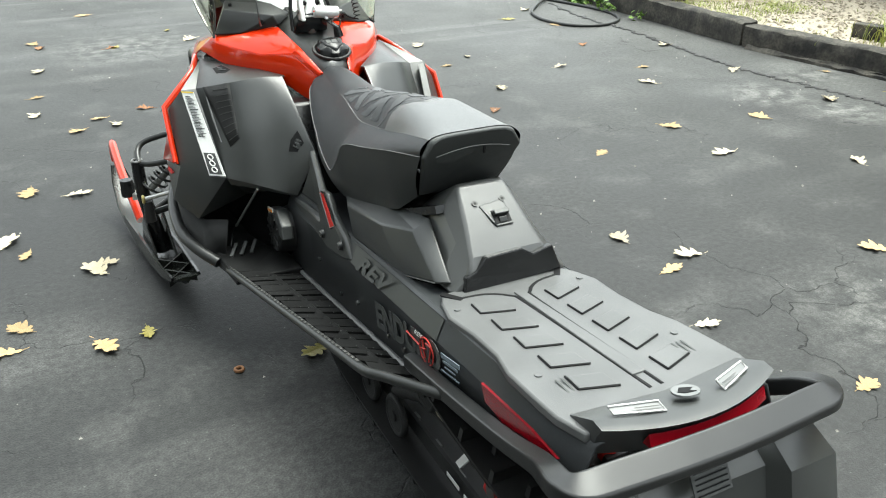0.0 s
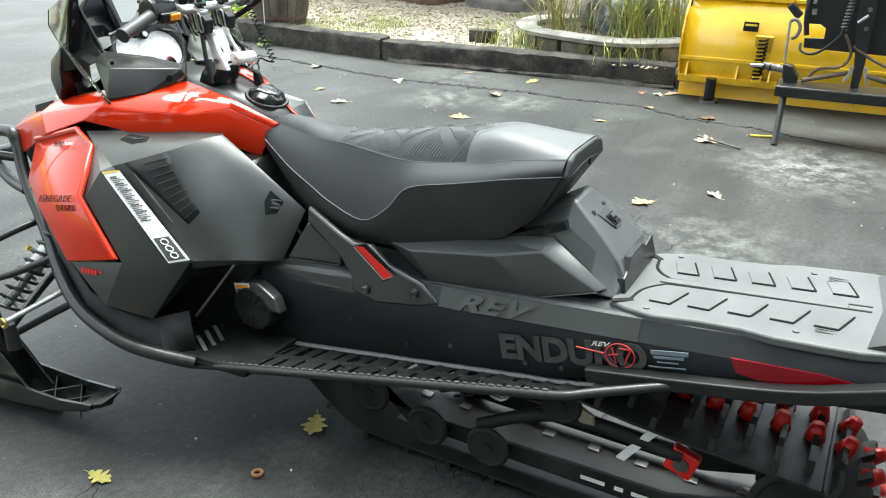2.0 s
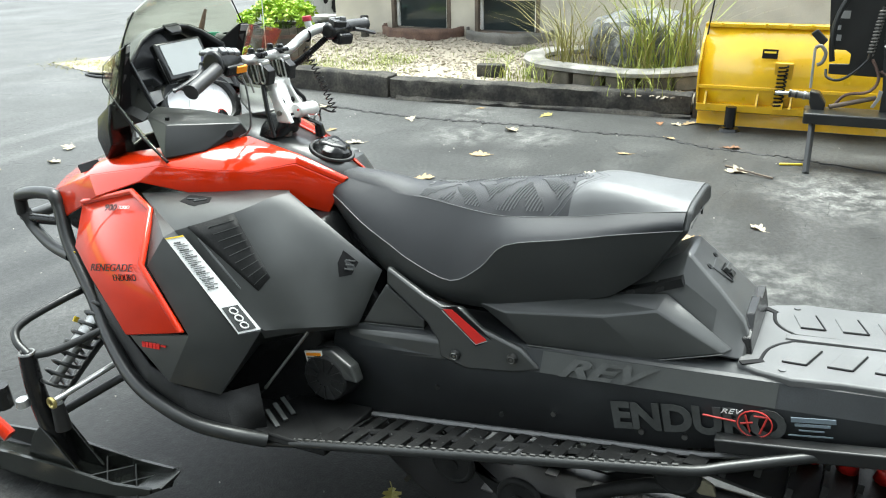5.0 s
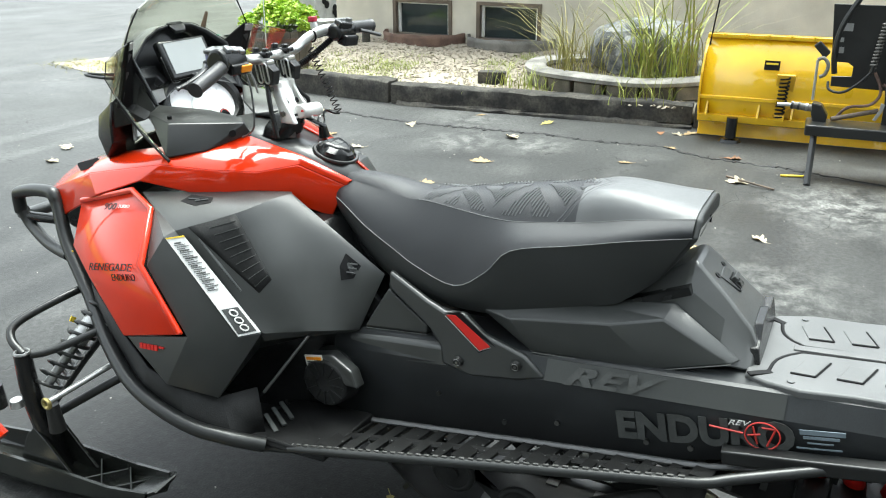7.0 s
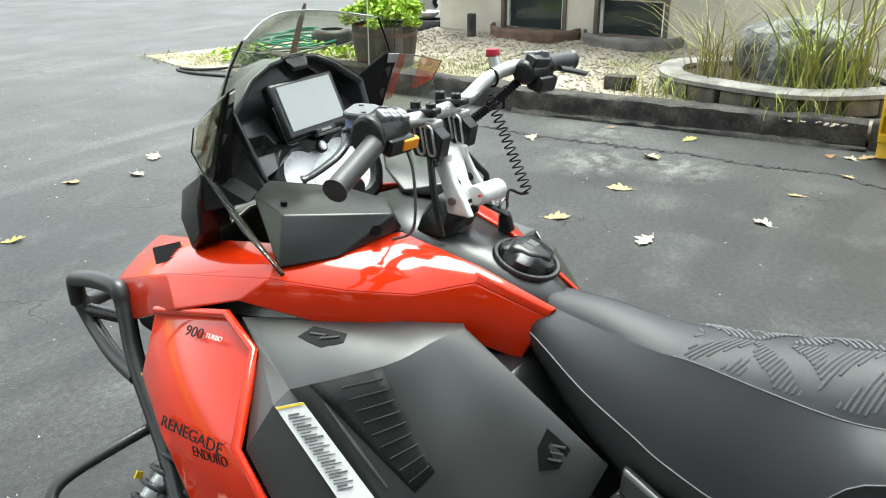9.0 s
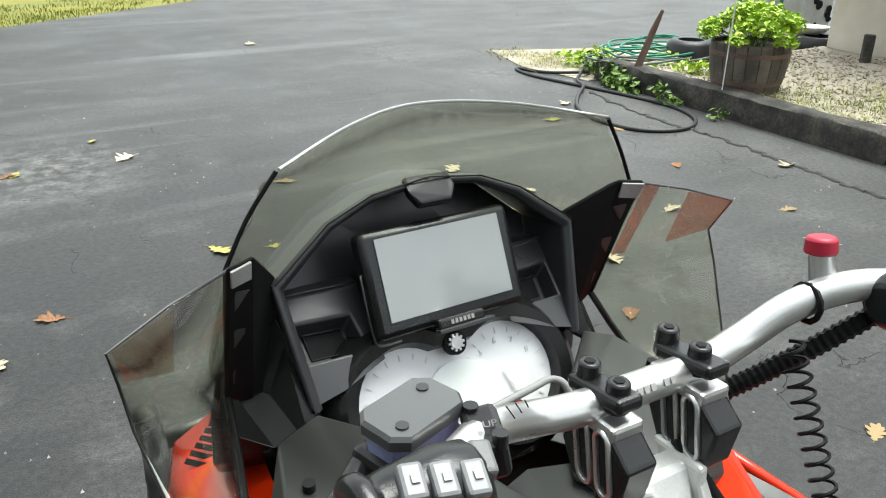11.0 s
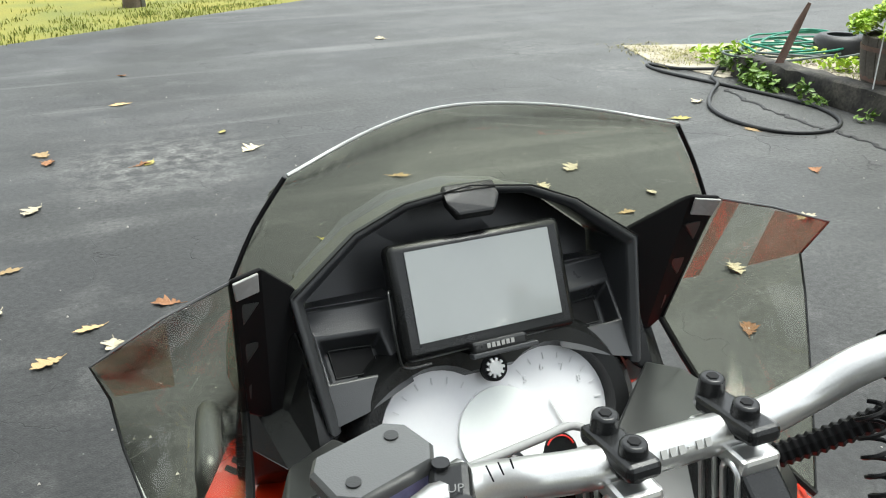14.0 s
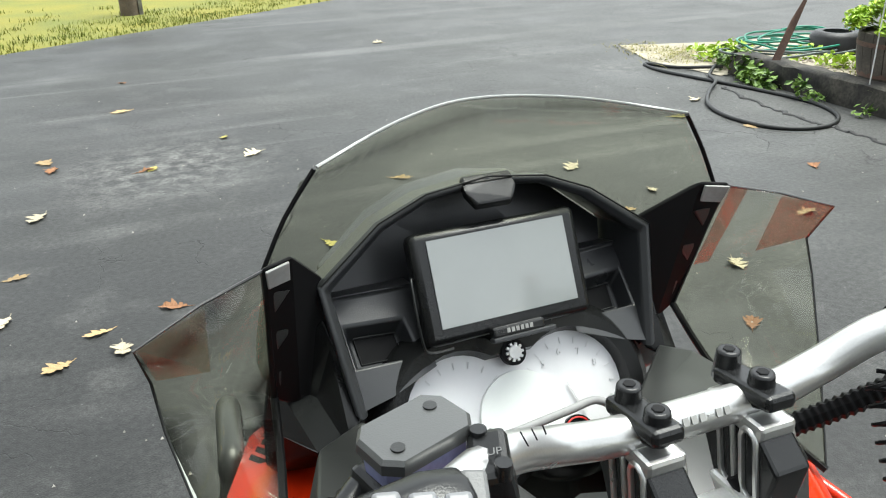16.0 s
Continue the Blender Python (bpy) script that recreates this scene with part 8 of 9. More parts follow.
    part("windshield_edge", tube([p + Vector((0, 0, 0.001)) for p in tb], 0.0017, 6, 1), material("clear_cut_edge", (0.45, 0.46, 0.44), 0.2, vary=0.1, bump=0), sled, "bright polished windshield edge", smooth=60)
    for s in (-1, 1):
        part("edge_side", tube([Vector((s * 0.200, 0.962, 1.389)), Vector((s * 0.230, 0.968, 1.345)), Vector((s * 0.254, 0.970, 1.298))], 0.0024, 6, 3), INK, sled, smooth=60)
    # pillar plate between gauge hood and windshield edge
    def pillar():
        return loft([[Vector(p) for p in r] for r in (
            ((-0.258, 0.948, 1.310), (-0.258, 0.968, 1.300), (-0.250, 1.046, 1.118), (-0.252, 1.024, 1.124)),
            ((-0.228, 0.962, 1.312), (-0.228, 0.980, 1.302), (-0.225, 1.046, 1.112), (-0.226, 1.018, 1.112)),
            ((-0.190, 1.020, 1.258), (-0.190, 1.034, 1.250), (-0.186, 1.020, 1.100), (-0.180, 0.985, 1.100)))])
    both("pillar", pillar, INK, sled, "black windshield pillar", smooth=15, bevel=0.004)
    for s in (-1, 1):
        for t in (0.22, 0.52, 0.86):
            p = Vector((-0.246, 0.957, 1.300)).lerp(Vector((-0.243, 1.022, 1.130)), t)
            part("pillar_clip", slab([Vector((s * (p.x + dx_), p.y + dy_, p.z + dz_)) for dx_, dy_, dz_ in ((-0.004, -0.006, 0.014), (0.014, 0.0, 0.010), (-0.002, 0.003, -0.012))], (0, -0.9, 0.4), 0.005), GREY, sled, smooth=0, bevel=0.001)
    both("pillar_cap", lambda: slab([Vector(p) for p in ((-0.255, 0.9465, 1.305), (-0.231, 0.9590, 1.306), (-0.2310, 0.9640, 1.286), (-0.2530, 0.9560, 1.284))], (0.2, -0.9, -0.25), 0.003), SILVER, sled, "glossy pillar cap", smooth=0, bevel=0.001)
    both("front_cowl", lambda: loft([[Vector(p) for p in r] for r in (
        ((-0.252, 1.058, 1.140), (-0.262, 1.066, 1.075), (-0.268, 1.062, 1.015), (-0.20, 1.05, 1.02), (-0.20, 1.04, 1.125)),
        ((-0.228, 1.150, 1.085), (-0.245, 1.145, 1.025), (-0.252, 1.110, 0.965), (-0.17, 1.09, 0.965), (-0.17, 1.12, 1.07)),
        ((-0.06, 1.28, 1.055), (-0.08, 1.29, 1.00), (-0.12, 1.27, 0.92), (-0.05, 1.20, 0.93), (-0.03, 1.22, 1.045)))]), BLACK, sled, "black front cowl", smooth=45, bevel=0.006)

    rim_w = [(-0.254, 0.957, 1.304), (-0.315, 0.936, 1.292), (-0.374, 0.912, 1.274), (-0.366, 0.935, 1.228), (-0.362, 0.915, 1.19), (-0.340, 0.86, 1.09), (-0.308, 0.804, 1.008)]
    foot = [(-0.252, 1.022, 1.128), (-0.268, 0.935, 1.062), (-0.308, 0.804, 1.008)]

    def deflector():
        return bm_of(rim_w + foot[:2], [(0, 1, 2, 3, 7), (3, 4, 5, 6, 8, 7)])
    both("wind_deflector", deflector, TINT_DARK, sled, "smoked side wind deflector", smooth=10, solid=0.003)
    both("deflector_edge", lambda: tube(rim_w, 0.0015, 6, 1), TUBING, sled, smooth=60)
    cap_, tip_, fold_, notch_ = Vector(rim_w[0]), Vector(rim_w[2]), Vector((-0.2535, 1.000, 1.190)), Vector(rim_w[3])
    off_ = Vector((0.0012, -0.0062, 0.0020))
    # thin translucent red patches over the upper facet, fainter on the left
    RED_TINT = tinted("red_tint_patch", (0.62, 0.010, 0.012), 0.05, 0.24, 0.93)
    RED_TINT_PALE = tinted("faint_red_tint", (0.40, 0.02, 0.01), 0.05, 0.08, 0.95)
    for sg, mt_ in ((-1, RED_TINT_PALE), (1, RED_TINT)):
        for corners in [c for k, c in enumerate(((cap_.lerp(tip_, 0.50), cap_.lerp(tip_, 0.98), notch_.lerp(cap_, 0.03), fold_.lerp(notch_, 0.55)), (cap_.lerp(tip_, 0.05), cap_.lerp(tip_, 0.19), fold_.lerp(notch_, 0.15), fold_.lerp(notch_, 0.02)))) if sg > 0 or k == 0]:
            tint_ = slab([p + off_ for p in corners], (0, -1, 0.3), 0.0006)
            part("red_tint_patch", mirror(tint_) if sg > 0 else tint_, mt_, sled, "translucent red patch on the deflector", smooth=0)
    both("deflector_foot", lambda: tube(foot, 0.0045, 6, 4), INK, sled, "black lower deflector edge", smooth=60)
    both("deflector_spine", lambda: tube([rim_w[0], foot[0]], 0.0035, 6, 1), INK, sled, smooth=60)

    # tank top, console, filler cap
    tank = [[Vector(p) for p in r] for r in (
        ((-0.045, 0.385, 0.925), (0, 0.37, 0.945), (0.045, 0.385, 0.925)),
        ((-0.078, 0.50, 0.985), (0, 0.48, 0.992), (0.078, 0.50, 0.985)),
        ((-0.10, 0.62, 1.020), (0, 0.60, 1.020), (0.10, 0.62, 1.020)),
        ((-0.105, 0.70, 1.04), (0, 0.72, 1.045), (0.105, 0.70, 1.04)),
        ((-0.06, 0.80, 1.07), (0, 0.82, 1.07), (0.06, 0.80, 1.07)))]
    part("tank_top", loft(tank, caps=False, closed=False), GREY, sled, "charcoal tank console", smooth=40, solid=0.02)
    cf = frame_at((0.022, 0.488, 0.992), (1, 0, 0), (0, 1, 0.32))
    capb = bmesh.new()
    pts_l, pts_h, pts_t = [], [], []
    for k in range(40):
        w = 6.283 * k / 40
        r = 0.050 + 0.004 * (1 if (k // 4) % 2 else -0.6)
        pts_l.append(cf @ Vector((0.056 * math.cos(w), 0.056 * math.sin(w), -0.006)))
        pts_h.append(cf @ Vector((r * math.cos(w), r * math.sin(w), 0.016)))
        pts_t.append(cf @ Vector((0.036 * math.cos(w), 0.036 * math.sin(w), 0.026)))
    part("filler_cap", loft([pts_l, pts_h, pts_t]), BLACK, sled, "black fuel filler cap", smooth=40)
    part("cap_ring", tube([cf @ Vector((0.062 * math.cos(w), 0.062 * math.sin(w), -0.002)) for w in (6.283 * k / 30 for k in range(30))], 0.006, 6, 1, closed=True), RUBBER, sled, smooth=60)
    for k, (dx_, w_) in enumerate(((-0.012, 0.016), (0.008, 0.018))):
        part("cap_mark", box(cf @ Vector((dx_, 0.002, 0.0315)), (w_, 0.020, 0.0012), cf.to_3x3().to_4x4()), MARK, sled, smooth=0)
    knob = []
    for lift_, scale_ in ((0.012, 1.0), (0.027, 0.94), (0.031, 0.80)):
        knob.append([cf @ Vector((scale_ * (0.036 + 0.012 * max(0.0, math.cos(3 * w)) ** 1.5) * math.cos(w + 0.5), scale_ * (0.036 + 0.012 * max(0.0, math.cos(3 * w)) ** 1.5) * math.sin(w + 0.5), lift_)) for w in (6.283 * k / 36 for k in range(36))])
    part("cap_knob", loft(knob), BLACK, sled, "glossy black three-lobed knob", smooth=50)
    tp = part("tether_post", rod((0.078, 0.565, 1.018), (0.072, 0.566, 1.052), 0.017, 0.012), BLACK, sled, "black tether switch", smooth=40)
    part("key_clip", tube([(0.072 + 0.016 * math.cos(a), 0.566 + 0.003, 1.066 + 0.016 * math.sin(a)) for a in (6.283 * k / 14 for k in range(14))], 0.003, 6, 1, closed=True), STEEL, tp, smooth=60)
    part("lanyard", tube([(0.080, 0.566, 1.078), (0.10, 0.572, 1.092), (0.128, 0.562, 1.078), (0.148, 0.556, 1.075)], 0.003, 6, 5), INK, tp, smooth=60)
    part("coil_cord", coil((0.148, 0.555, 1.075), (0.152, 0.652, 1.262), 0.0105, 0.0018, 15, 5, 12), INK, tp, "black coiled tether cord", smooth=60)
    for k, (x, y, z) in enumerate(((-0.045, 0.655, 1.05), (0.0, 0.63, 1.05), (0.04, 0.665, 1.052))):
        part("console_knob", rod((x, y, z - 0.02), (x, y - 0.006, z + 0.006), 0.016, 0.013, seg=14), BLACK if k != 1 else STEEL, sled, smooth=40)

    # steering: stem, risers, bar, grips, switches
    CAST = material("pale_bare_casting", (0.72, 0.72, 0.70), 0.34, metal=0.35, vary=0.12, scale=30, fine=400, bump=0.1)
    for sg in (-1, 1):
        legs = [[Vector((sg * (0.036 + lx + ox), y + oy, z)) for ox, oy in ((-0.007, -d_), (0.007, -d_ * 0.8), (0.007, d_ * 0.8), (-0.007, d_))] for lx, y, d_, z in ((0.006, 0.598, 0.030, 1.078), (0.004, 0.610, 0.024, 1.110), (0.0, 0.630, 0.019, 1.145), (-0.004, 0.648, 0.024, 1.175), (-0.004, 0.655, 0.030, 1.192))]
        leg = part("stem_leg", loft(legs), CAST, sled, "pale cast steering stem leg", smooth=0, bevel=0.004)
        for y, z, r_ in ((0.612, 1.105, 0.0085), (0.646, 1.172, 0.007)):
            part("bolt_head", rod((sg * 0.046, y, z), (sg * 0.052, y, z), r_, seg=6), STEEL, leg, smooth=0)
    stem = part("steering_stem", loft([[Vector((sx * w, y + sy * 0.012, z)) for sx, sy in ((-1, -1), (1, -1), (1, 1), (-1, 1))] for w, y, z in ((0.030, 0.606, 1.085), (0.016, 0.624, 1.130), (0.034, 0.655, 1.188))]), CAST, sled, "pale cast steering stem", smooth=0, bevel=0.005)
    part("stem_hole", rod((-0.034, 0.622, 1.13), (0.034, 0.622, 1.13), 0.008, seg=12), INK, stem, smooth=40)
    part("stem_cross", rod((0.0, 0.592, 1.105), (0.088, 0.590, 1.096), 0.021), CAST, sled, "pale cast cross tube", smooth=40, bevel=0.004)
    part("cross_nut", rod((0.086, 0.590, 1.096), (0.10, 0.590, 1.095), 0.011, seg=6), STEEL, sled, smooth=0)
    part("column_joint", loft([[Vector((sx * w, y + sy * d_, z)) for sx, sy in ((-1, -0.7), (-0.6, -1), (0.6, -1), (1, -0.7), (1, 0.7), (0.5, 1), (-0.5, 1), (-1, 0.7))] for w, y, d_, z in ((0.062, 0.66, 0.04, 1.03), (0.055, 0.645, 0.045, 1.065), (0.034, 0.63, 0.034, 1.10))]), BLACK, sled, "black steering column joint", smooth=20, bevel=0.006)
    part("joint_lever", tube([(0.04, 0.60, 1.08), (0.055, 0.575, 1.065), (0.075, 0.56, 1.05)], 0.009, 8, 3, flat=0.6), BLACK, sled, smooth=60)
    part("stem_hose", tube([(-0.070, 0.62, 1.04), (-0.066, 0.64, 1.12), (-0.050, 0.66, 1.19)], 0.007, 8, 4), BLACK, sled, smooth=60)
    part("stem_cable", tube([(0.03, 0.66, 1.20), (0.05, 0.62, 1.15), (0.058, 0.60, 1.125), (0.07, 0.625, 1.08)], 0.006, 7, 5), INK, sled, smooth=60)
    part("red_tie", rod((-0.004, 0.580, 1.108), (0.004, 0.580, 1.1065), 0.003, seg=8), RED, sled, smooth=40)
    for s in (-1, 1):
        x = s * 0.048
        outl = [(0.630, 1.185), (0.684, 1.185), (0.700, 1.215), (0.690, 1.252), (0.655, 1.252), (0.622, 1.225)]
        rs = part("riser", slab([Vector((x + 0.016, y, z)) for y, z in outl], (1, 0, 0), 0.032), BLACK, sled, "black machined riser block", smooth=0, bevel=0.003)
        for sg in (-1, 1):
            xs = x + sg * 0.0165
            for c0, c1 in (((0.645, 1.198), (0.652, 1.238)), ((0.668, 1.198), (0.676, 1.238))):
                a_, b_ = Vector((xs, *c0)), Vector((xs, *c1))
                u_, v_ = (b_ - a_).normalized(), Vector((0, 1, 0))
                loop_ = [a_ + 0.0075 * (v_ * math.cos(w) + u_ * math.sin(w)) for w in (math.pi + math.pi * q / 5 for q in range(6))] + [b_ + 0.0075 * (v_ * math.cos(w) + u_ * math.sin(w)) for w in (math.pi * q / 5 for q in range(6))]
                part("web_edge", tube(loop_, 0.0028, 6, 1, closed=True), ALLOY, rs, "bare machined edge", smooth=60)
        part("clamp", box((x, 0.672, 1.267), (0.026, 0.062, 0.013), rot(-6, 0, 0)), BLACK, sled, smooth=0, bevel=0.004)
        part("clamp_lower", box((x, 0.672, 1.246), (0.034, 0.062, 0.014)), ALLOY, sled, smooth=0, bevel=0.004)
        for y in ((0.657, 0.691) if s < 0 else (0.664, 0.700)):
            bo = part("clamp_bolt", rod((x, y, 1.258), (x, y, 1.284), 0.0112, 0.0092, seg=18), BLACK, sled, "black socket bolt", smooth=40, bevel=0.002)
            part("socket", rod((x, y, 1.283), (x, y, 1.2848), 0.0046, seg=6), INK, bo, smooth=0)
    bar_pts = [(-0.415, 0.575, 1.240), (-0.29, 0.600, 1.270), (-0.215, 0.632, 1.285), (-0.165, 0.660, 1.280), (-0.115, 0.678, 1.260), (-0.06, 0.674, 1.256), (0.06, 0.674, 1.256), (0.115, 0.678, 1.262), (0.165, 0.665, 1.290), (0.215, 0.640, 1.308), (0.29, 0.605, 1.305), (0.375, 0.585, 1.298)]
    part("handlebar", tube(bar_pts, 0.0145, 14, 6), ALLOY, sled, "silver aluminium handlebar", smooth=60)
    mk = bmesh.new()
    for k in range(6):
        box((-0.020 + 0.0072 * k, 0.6605, 1.2625), (0.0048, 0.001, 0.0058 if k != 3 else 0.001), rot(-35, 0, 0), bm=mk)
    part("bar_print", mk, SILVER, sled, "grey print bars", smooth=0)
    for x0 in (-0.150, 0.175):
        t = bmesh.new()
        for k in range(3):
            rod((x0 + 0.008 * k, 0.651 + 0.003 * k, 1.2895), (x0 + 0.008 * k, 0.662, 1.293), 0.0006, seg=4, bm=t)
        part("scale_marks", t, INK, sled, smooth=0)
    part("grip", tube([(-0.418, 0.573, 1.238), (-0.40, 0.577, 1.243), (-0.33, 0.592, 1.260), (-0.285, 0.602, 1.272)], lambda t: 0.0195 if t < 0.08 else 0.0165 + 0.001 * t, 14, 5), GRIP, sled, "black rubber grip", smooth=60)
    part("grip", tube([(0.386, 0.585, 1.304), (0.365, 0.589, 1.305), (0.33, 0.596, 1.306), (0.295, 0.604, 1.307)], lambda t: 0.0215 if t < 0.10 else 0.0190, 14, 5), GRIP, sled, "black rubber grip", smooth=60)
    sw = part("switch_pod", loft([[Vector((x, 0.616 + 1.0 * r * math.cos(a) * (1.08 if math.sin(a) < 0 else 1.0), 1.281 + 1.08 * r * math.sin(a))) for a in (6.283 * k / 14 + 0.22 for k in range(14))] for x, r in ((-0.292, 0.027), (-0.288, 0.032), (-0.279, 0.032), (-0.276, 0.026), (-0.268, 0.028), (-0.230, 0.032), (-0.208, 0.029), (-0.202, 0.020))]), BLACK, sled, "rounded black switch pod with a flange", smooth=35, bevel=0.003)
    part("amber_switch", box((-0.224, 0.580, 1.262), (0.034, 0.012, 0.020), rot(20, 0, -10)), AMBER, sw, "amber rocker switch", smooth=0, bevel=0.003)
    KEY = material("grey_rocker_plastic", (0.16, 0.165, 0.17), 0.35, vary=0.1, bump=0.05)
    for k in range(3):
        kc = Vector((-0.258 + 0.019 * k, 0.604 - 0.004 * k, 1.311 - 0.0035 * k))
        ky = part("rocker", box(kc, (0.016, 0.024, 0.012), rot(24, 4, -12)), KEY, sw, "grey rocker switch", smooth=0, bevel=0.003)
        part("rocker_print", box(kc + Vector((0.001, -0.003, 0.0066)), (0.005, 0.006, 0.0008), rot(24, 4, -12)), WHITE, ky, smooth=0)
    part("switch_cap", box((-0.205, 0.612, 1.300), (0.016, 0.026, 0.016), rot(15, 8, -16)), DECK, sw, "grey thumb switch", smooth=0, bevel=0.003)
    part("pod_body", box((-0.240, 0.590, 1.262), (0.058, 0.020, 0.030), rot(18, 0, -8)), BLACK, sw, smooth=0, bevel=0.005)
    lc = part("lever_clamp", box((-0.176, 0.648, 1.281), (0.026, 0.042, 0.034), rot(10, -12, -22)), BLACK, sled, "black lever clamp", smooth=0, bevel=0.005)
    for y in (-0.018, 0.018):
        part("clamp_screw", rod((-0.178, 0.647 + y, 1.291), (-0.178, 0.647 + y, 1.302), 0.0055, seg=12), BLACK, lc, smooth=40)
    lettering("up_mark", "UP", 0.008, frame_at((-0.184, 0.640, 1.3005), (0.9, -0.35, 0.1), (0.3, 0.9, 0.2)), DECK, lc)
    # brake reservoir
    rf = frame_at((-0.214, 0.682, 1.293), (0.93, 0.28, 0.02), (-0.26, 0.95, 0.04)) @ Matrix.Scale(0.84, 4)
    res = part("reservoir", loft([[rf @ Vector((x * s, y * s, z)) for x, y in ((-0.036, -0.014), (-0.026, -0.024), (0.030, -0.022), (0.038, -0.010), (0.036, 0.016), (0.026, 0.026), (-0.028, 0.024), (-0.036, 0.014))] for z, s in ((-0.052, 0.8), (-0.03, 0.95), (0.0, 1.0))]), FLUID, sled, "cloudy white brake fluid reservoir", smooth=40, bevel=0.002)
    part("reservoir_cap", loft([[rf @ Vector((x * s, y * s, z)) for x, y in ((-0.042, -0.016), (-0.030, -0.028), (0.034, -0.026), (0.044, -0.012), (0.042, 0.018), (0.030, 0.030), (-0.032, 0.028), (-0.042, 0.016))] for z, s in ((0.0, 1.0), (0.009, 1.0), (0.0125, 0.93))]), BOXY, res, "charcoal cap", smooth=30)
    for x, y in ((-0.024, -0.012), (0.024, 0.012)):
        part("cap_screw", rod(rf @ Vector((x, y, 0.012)), rf @ Vector((x, y, 0.0140)), 0.0046, seg=14), TUBING, res, smooth=40)
    part("tape_band", loft([[rf @ Vector((x * s_, y * s_, z)) for x, y in ((-0.036, -0.014), (-0.026, -0.024), (0.030, -0.022), (0.038, -0.010), (0.036, 0.016), (0.026, 0.026), (-0.028, 0.024), (-0.036, 0.014))] for z, s_ in ((-0.026, 1.0), (-0.006, 1.035), (-0.002, 1.03))]), material("blue_violet_tape", (0.30, 0.32, 0.55), 0.35, vary=0.3, scale=40, bump=0.1), res, "blue-violet band below the cap", smooth=40)
    part("brake_lever", tube([(-0.195, 0.700, 1.262), (-0.235, 0.698, 1.268), (-0.275, 0.668, 1.262), (-0.315, 0.655, 1.250), (-0.358, 0.663, 1.233), (-0.378, 0.672, 1.226)], lambda t: 0.0105 - 0.0045 * t + 0.003 * (t > 0.93), 10, 5, flat=0.55), BLACK, sled, "black brake lever", smooth=60)
    part("lever_body", box((-0.222, 0.685, 1.262), (0.06, 0.04, 0.03), rot(0, 0, 15)), BLACK, sled, smooth=0, bevel=0.006)
    part("banjo_bolt", rod((-0.172, 0.69, 1.262), (-0.150, 0.70, 1.262), 0.008, seg=12), STEEL, sled, smooth=40)
    part("brake_hose", tube([(-0.150, 0.70, 1.261), (-0.116, 0.72, 1.247), (-0.067, 0.74, 1.236), (-0.034, 0.75, 1.230), (-0.022, 0.74, 1.215), (-0.02, 0.72, 1.15)], 0.0034, 8, 6), material("grey_hose_sheath", (0.24, 0.24, 0.235), 0.4, vary=0.1, bump=0.05), sled, "grey braided brake hose", smooth=60)
    part("bar_cable", tube([(-0.21, 0.60, 1.255), (-0.20, 0.59, 1.20), (-0.19, 0.60, 1.10), (-0.17, 0.66, 1.06)], 0.0028, 7, 5), DECK, sled, smooth=60)
    # right controls
    tb_ = part("throttle_block", loft([[Vector((x, 0.612 + 1.05 * r * math.cos(a), 1.300 + r * math.sin(a))) for a in (6.283 * k / 14 + 0.22 for k in range(14))] for x, r in ((0.212, 0.019), (0.222, 0.026), (0.250, 0.029), (0.262, 0.034), (0.292, 0.033), (0.304, 0.024), (0.312, 0.020))]), BLACK, sled, "black throttle housing", smooth=35, bevel=0.003)
    part("housing_step", box((0.246, 0.594, 1.322), (0.052, 0.030, 0.020), rot(18, 8, -10)), BLACK, tb_, smooth=0, bevel=0.004)
    part("pivot_cap", rod((0.276, 0.596, 1.326), (0.277, 0.594, 1.338), 0.012, 0.010, seg=16), DECK, tb_, "grey lever pivot cap", smooth=40, bevel=0.002)
    part("housing_lower", box((0.262, 0.590, 1.276), (0.062, 0.036, 0.034), rot(14, 4, -8)), BLACK, tb_, smooth=0, bevel=0.007)
    for k in range(2):
        part("throttle_cable", tube([(0.232, 0.632 + 0.006 * k, 1.296), (0.195, 0.668 + 0.006 * k, 1.292 - 0.004 * k), (0.150, 0.690, 1.268), (0.110, 0.700, 1.240), (0.075, 0.705, 1.19)], 0.0036, 7, 5), INK, tb_, "black throttle cable", smooth=60)
    part("throttle_lever", tube([(0.30, 0.57, 1.30), (0.33, 0.555, 1.292), (0.375, 0.548, 1.28)], 0.010, 8, 4, flat=0.6), TUBING, tb_, smooth=60)
    part("kill_stem", rod((0.200, 0.662, 1.300), (0.200, 0.672, 1.330), 0.013, 0.011), ALLOY, tb_, smooth=40)
    part("kill_button", rod((0.200, 0.672, 1.330), (0.2005, 0.674, 1.346), 0.0150, 0.0135, seg=18), material("crimson_plastic", (0.34, 0.008, 0.03), 0.4, vary=0.15, bump=0.05), tb_, "red stop button", smooth=40, bevel=0.003)
    part("control_plate", box((0.272, 0.613, 1.333), (0.05, 0.03, 0.006), rot(-8, 6, 0)), ALLOY, tb_, smooth=0, bevel=0.002)
    lo = []
    for k in range(181):
        t = k / 180
        p = Vector((0.07, 0.70, 1.19)).lerp(Vector((0.24, 0.625, 1.285)), t) + Vector((0, 0.006 * math.sin(3.1 * t), -0.012 * math.sin(3.14 * t)))
        lo.append(p)
    part("corrugated_conduit", tube(lo, lambda t: 0.0092 + 0.0009 * math.sin(t * 180 * 1.0472), 8, 1), INK, sled, "black corrugated conduit", smooth=30)
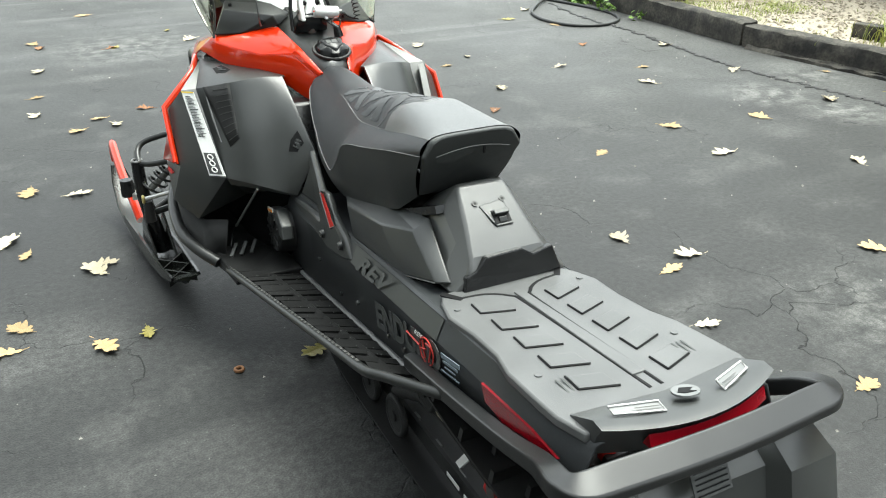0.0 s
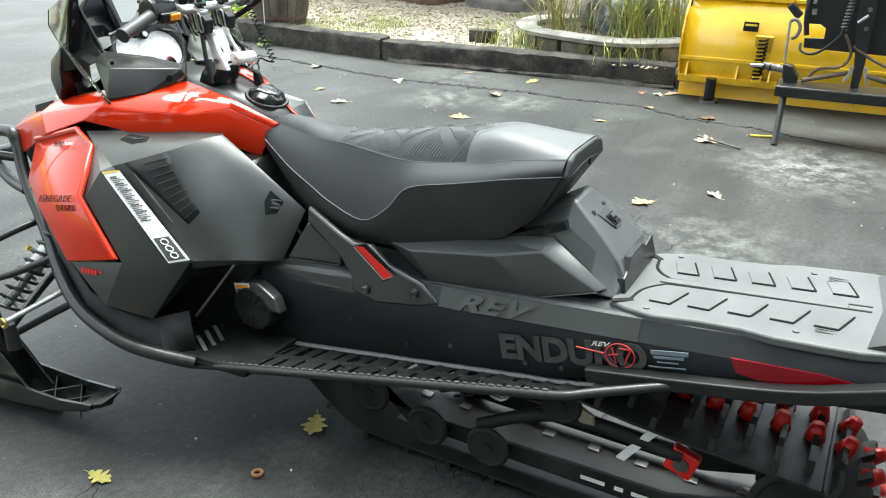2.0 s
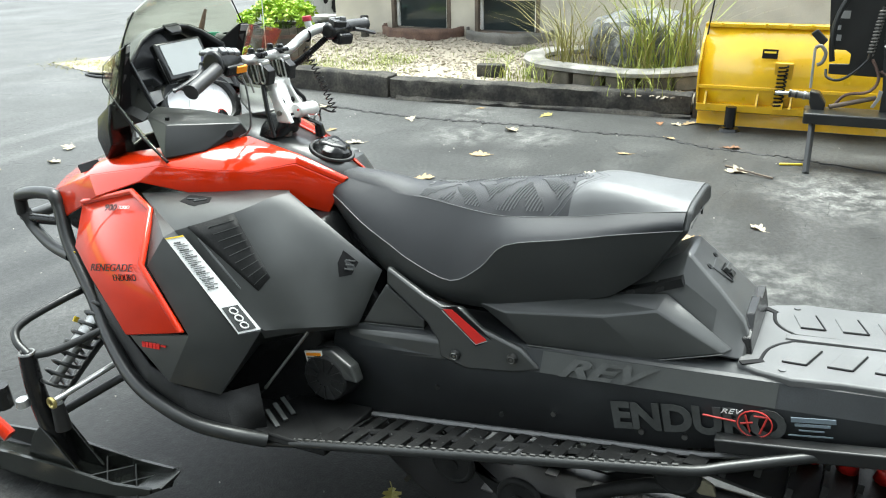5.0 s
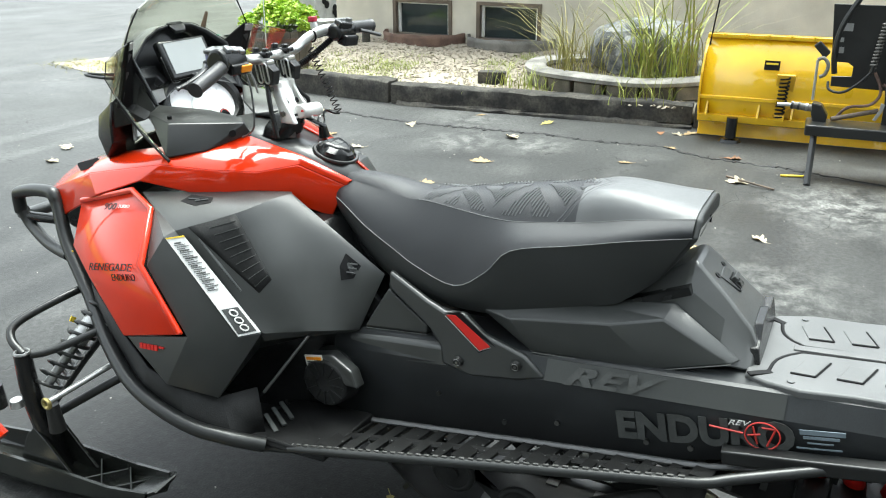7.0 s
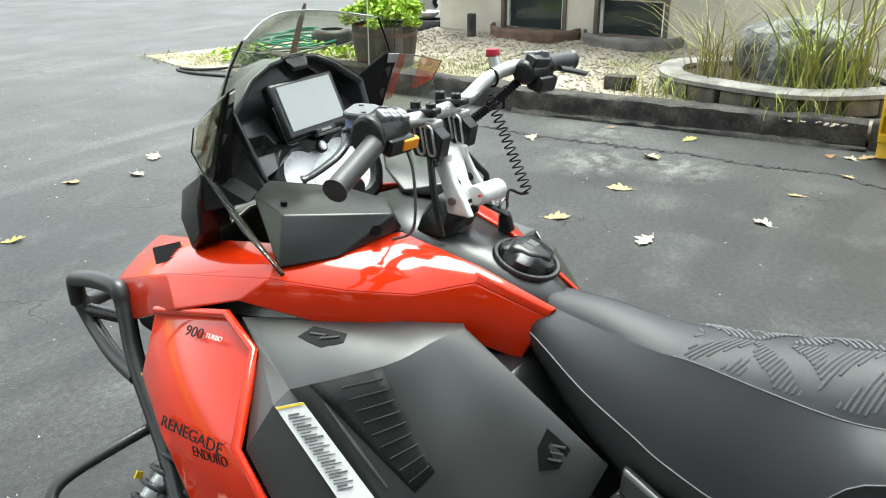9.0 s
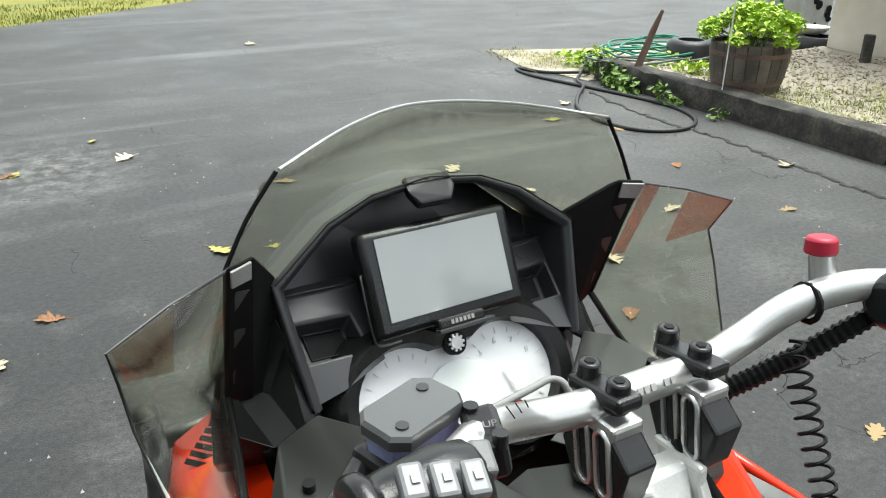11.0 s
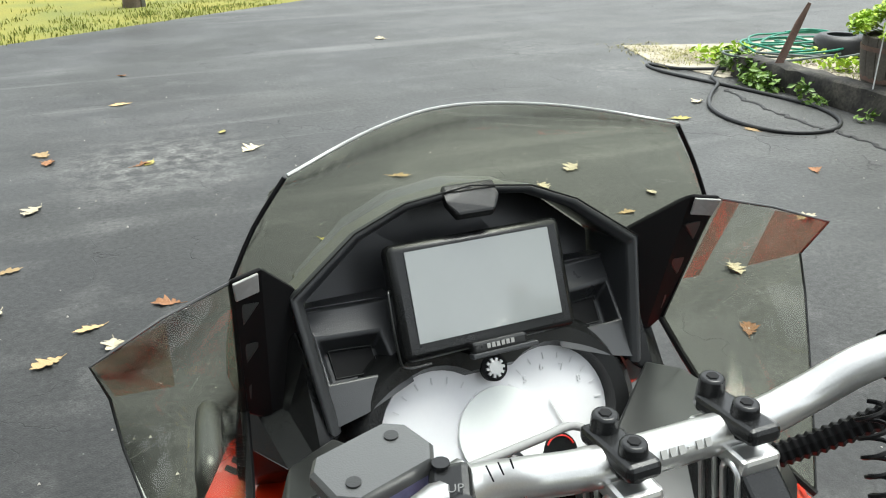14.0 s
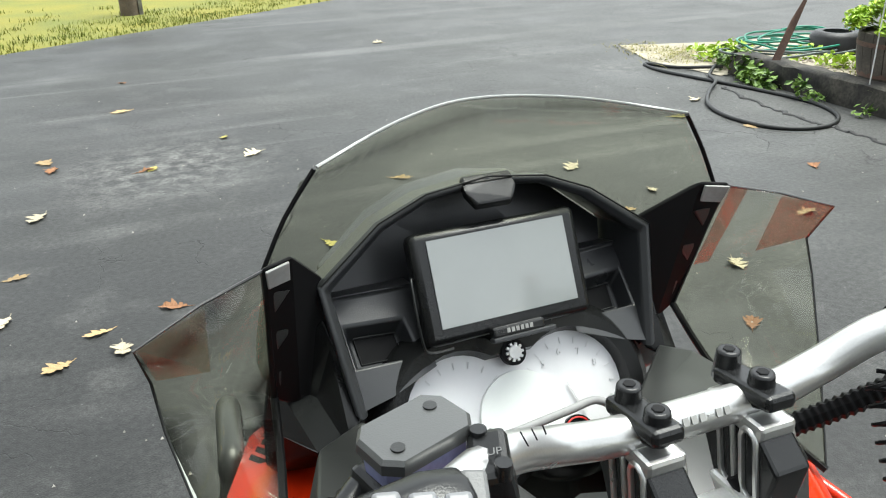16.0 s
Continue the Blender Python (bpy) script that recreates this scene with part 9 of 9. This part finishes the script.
    part("bar_tie", tube([(0.175 + 0.004 * math.cos(a), 0.66 + 0.017 * math.cos(a), 1.292 + 0.017 * math.sin(a)) for a in (6.283 * k / 12 for k in range(12))], 0.003, 5, 1, closed=True), INK, sled, smooth=60)


def build_snowmobile():
    sled = thing("snowmobile", (0, 0, 0), "orange-red and black snowmobile parked on the asphalt", "snowmobile")
    build_tunnel(sled)
    build_boards(sled)
    build_track(sled)
    build_deck(sled)
    build_seat(sled)
    build_body(sled)
    build_front(sled)
    build_cockpit(sled)


build_ground()
build_bed()
build_house()
build_planter()
build_barrel()
build_far_corner()
build_unseen_woods()
build_plow()
build_snowmobile()
build_leaves()
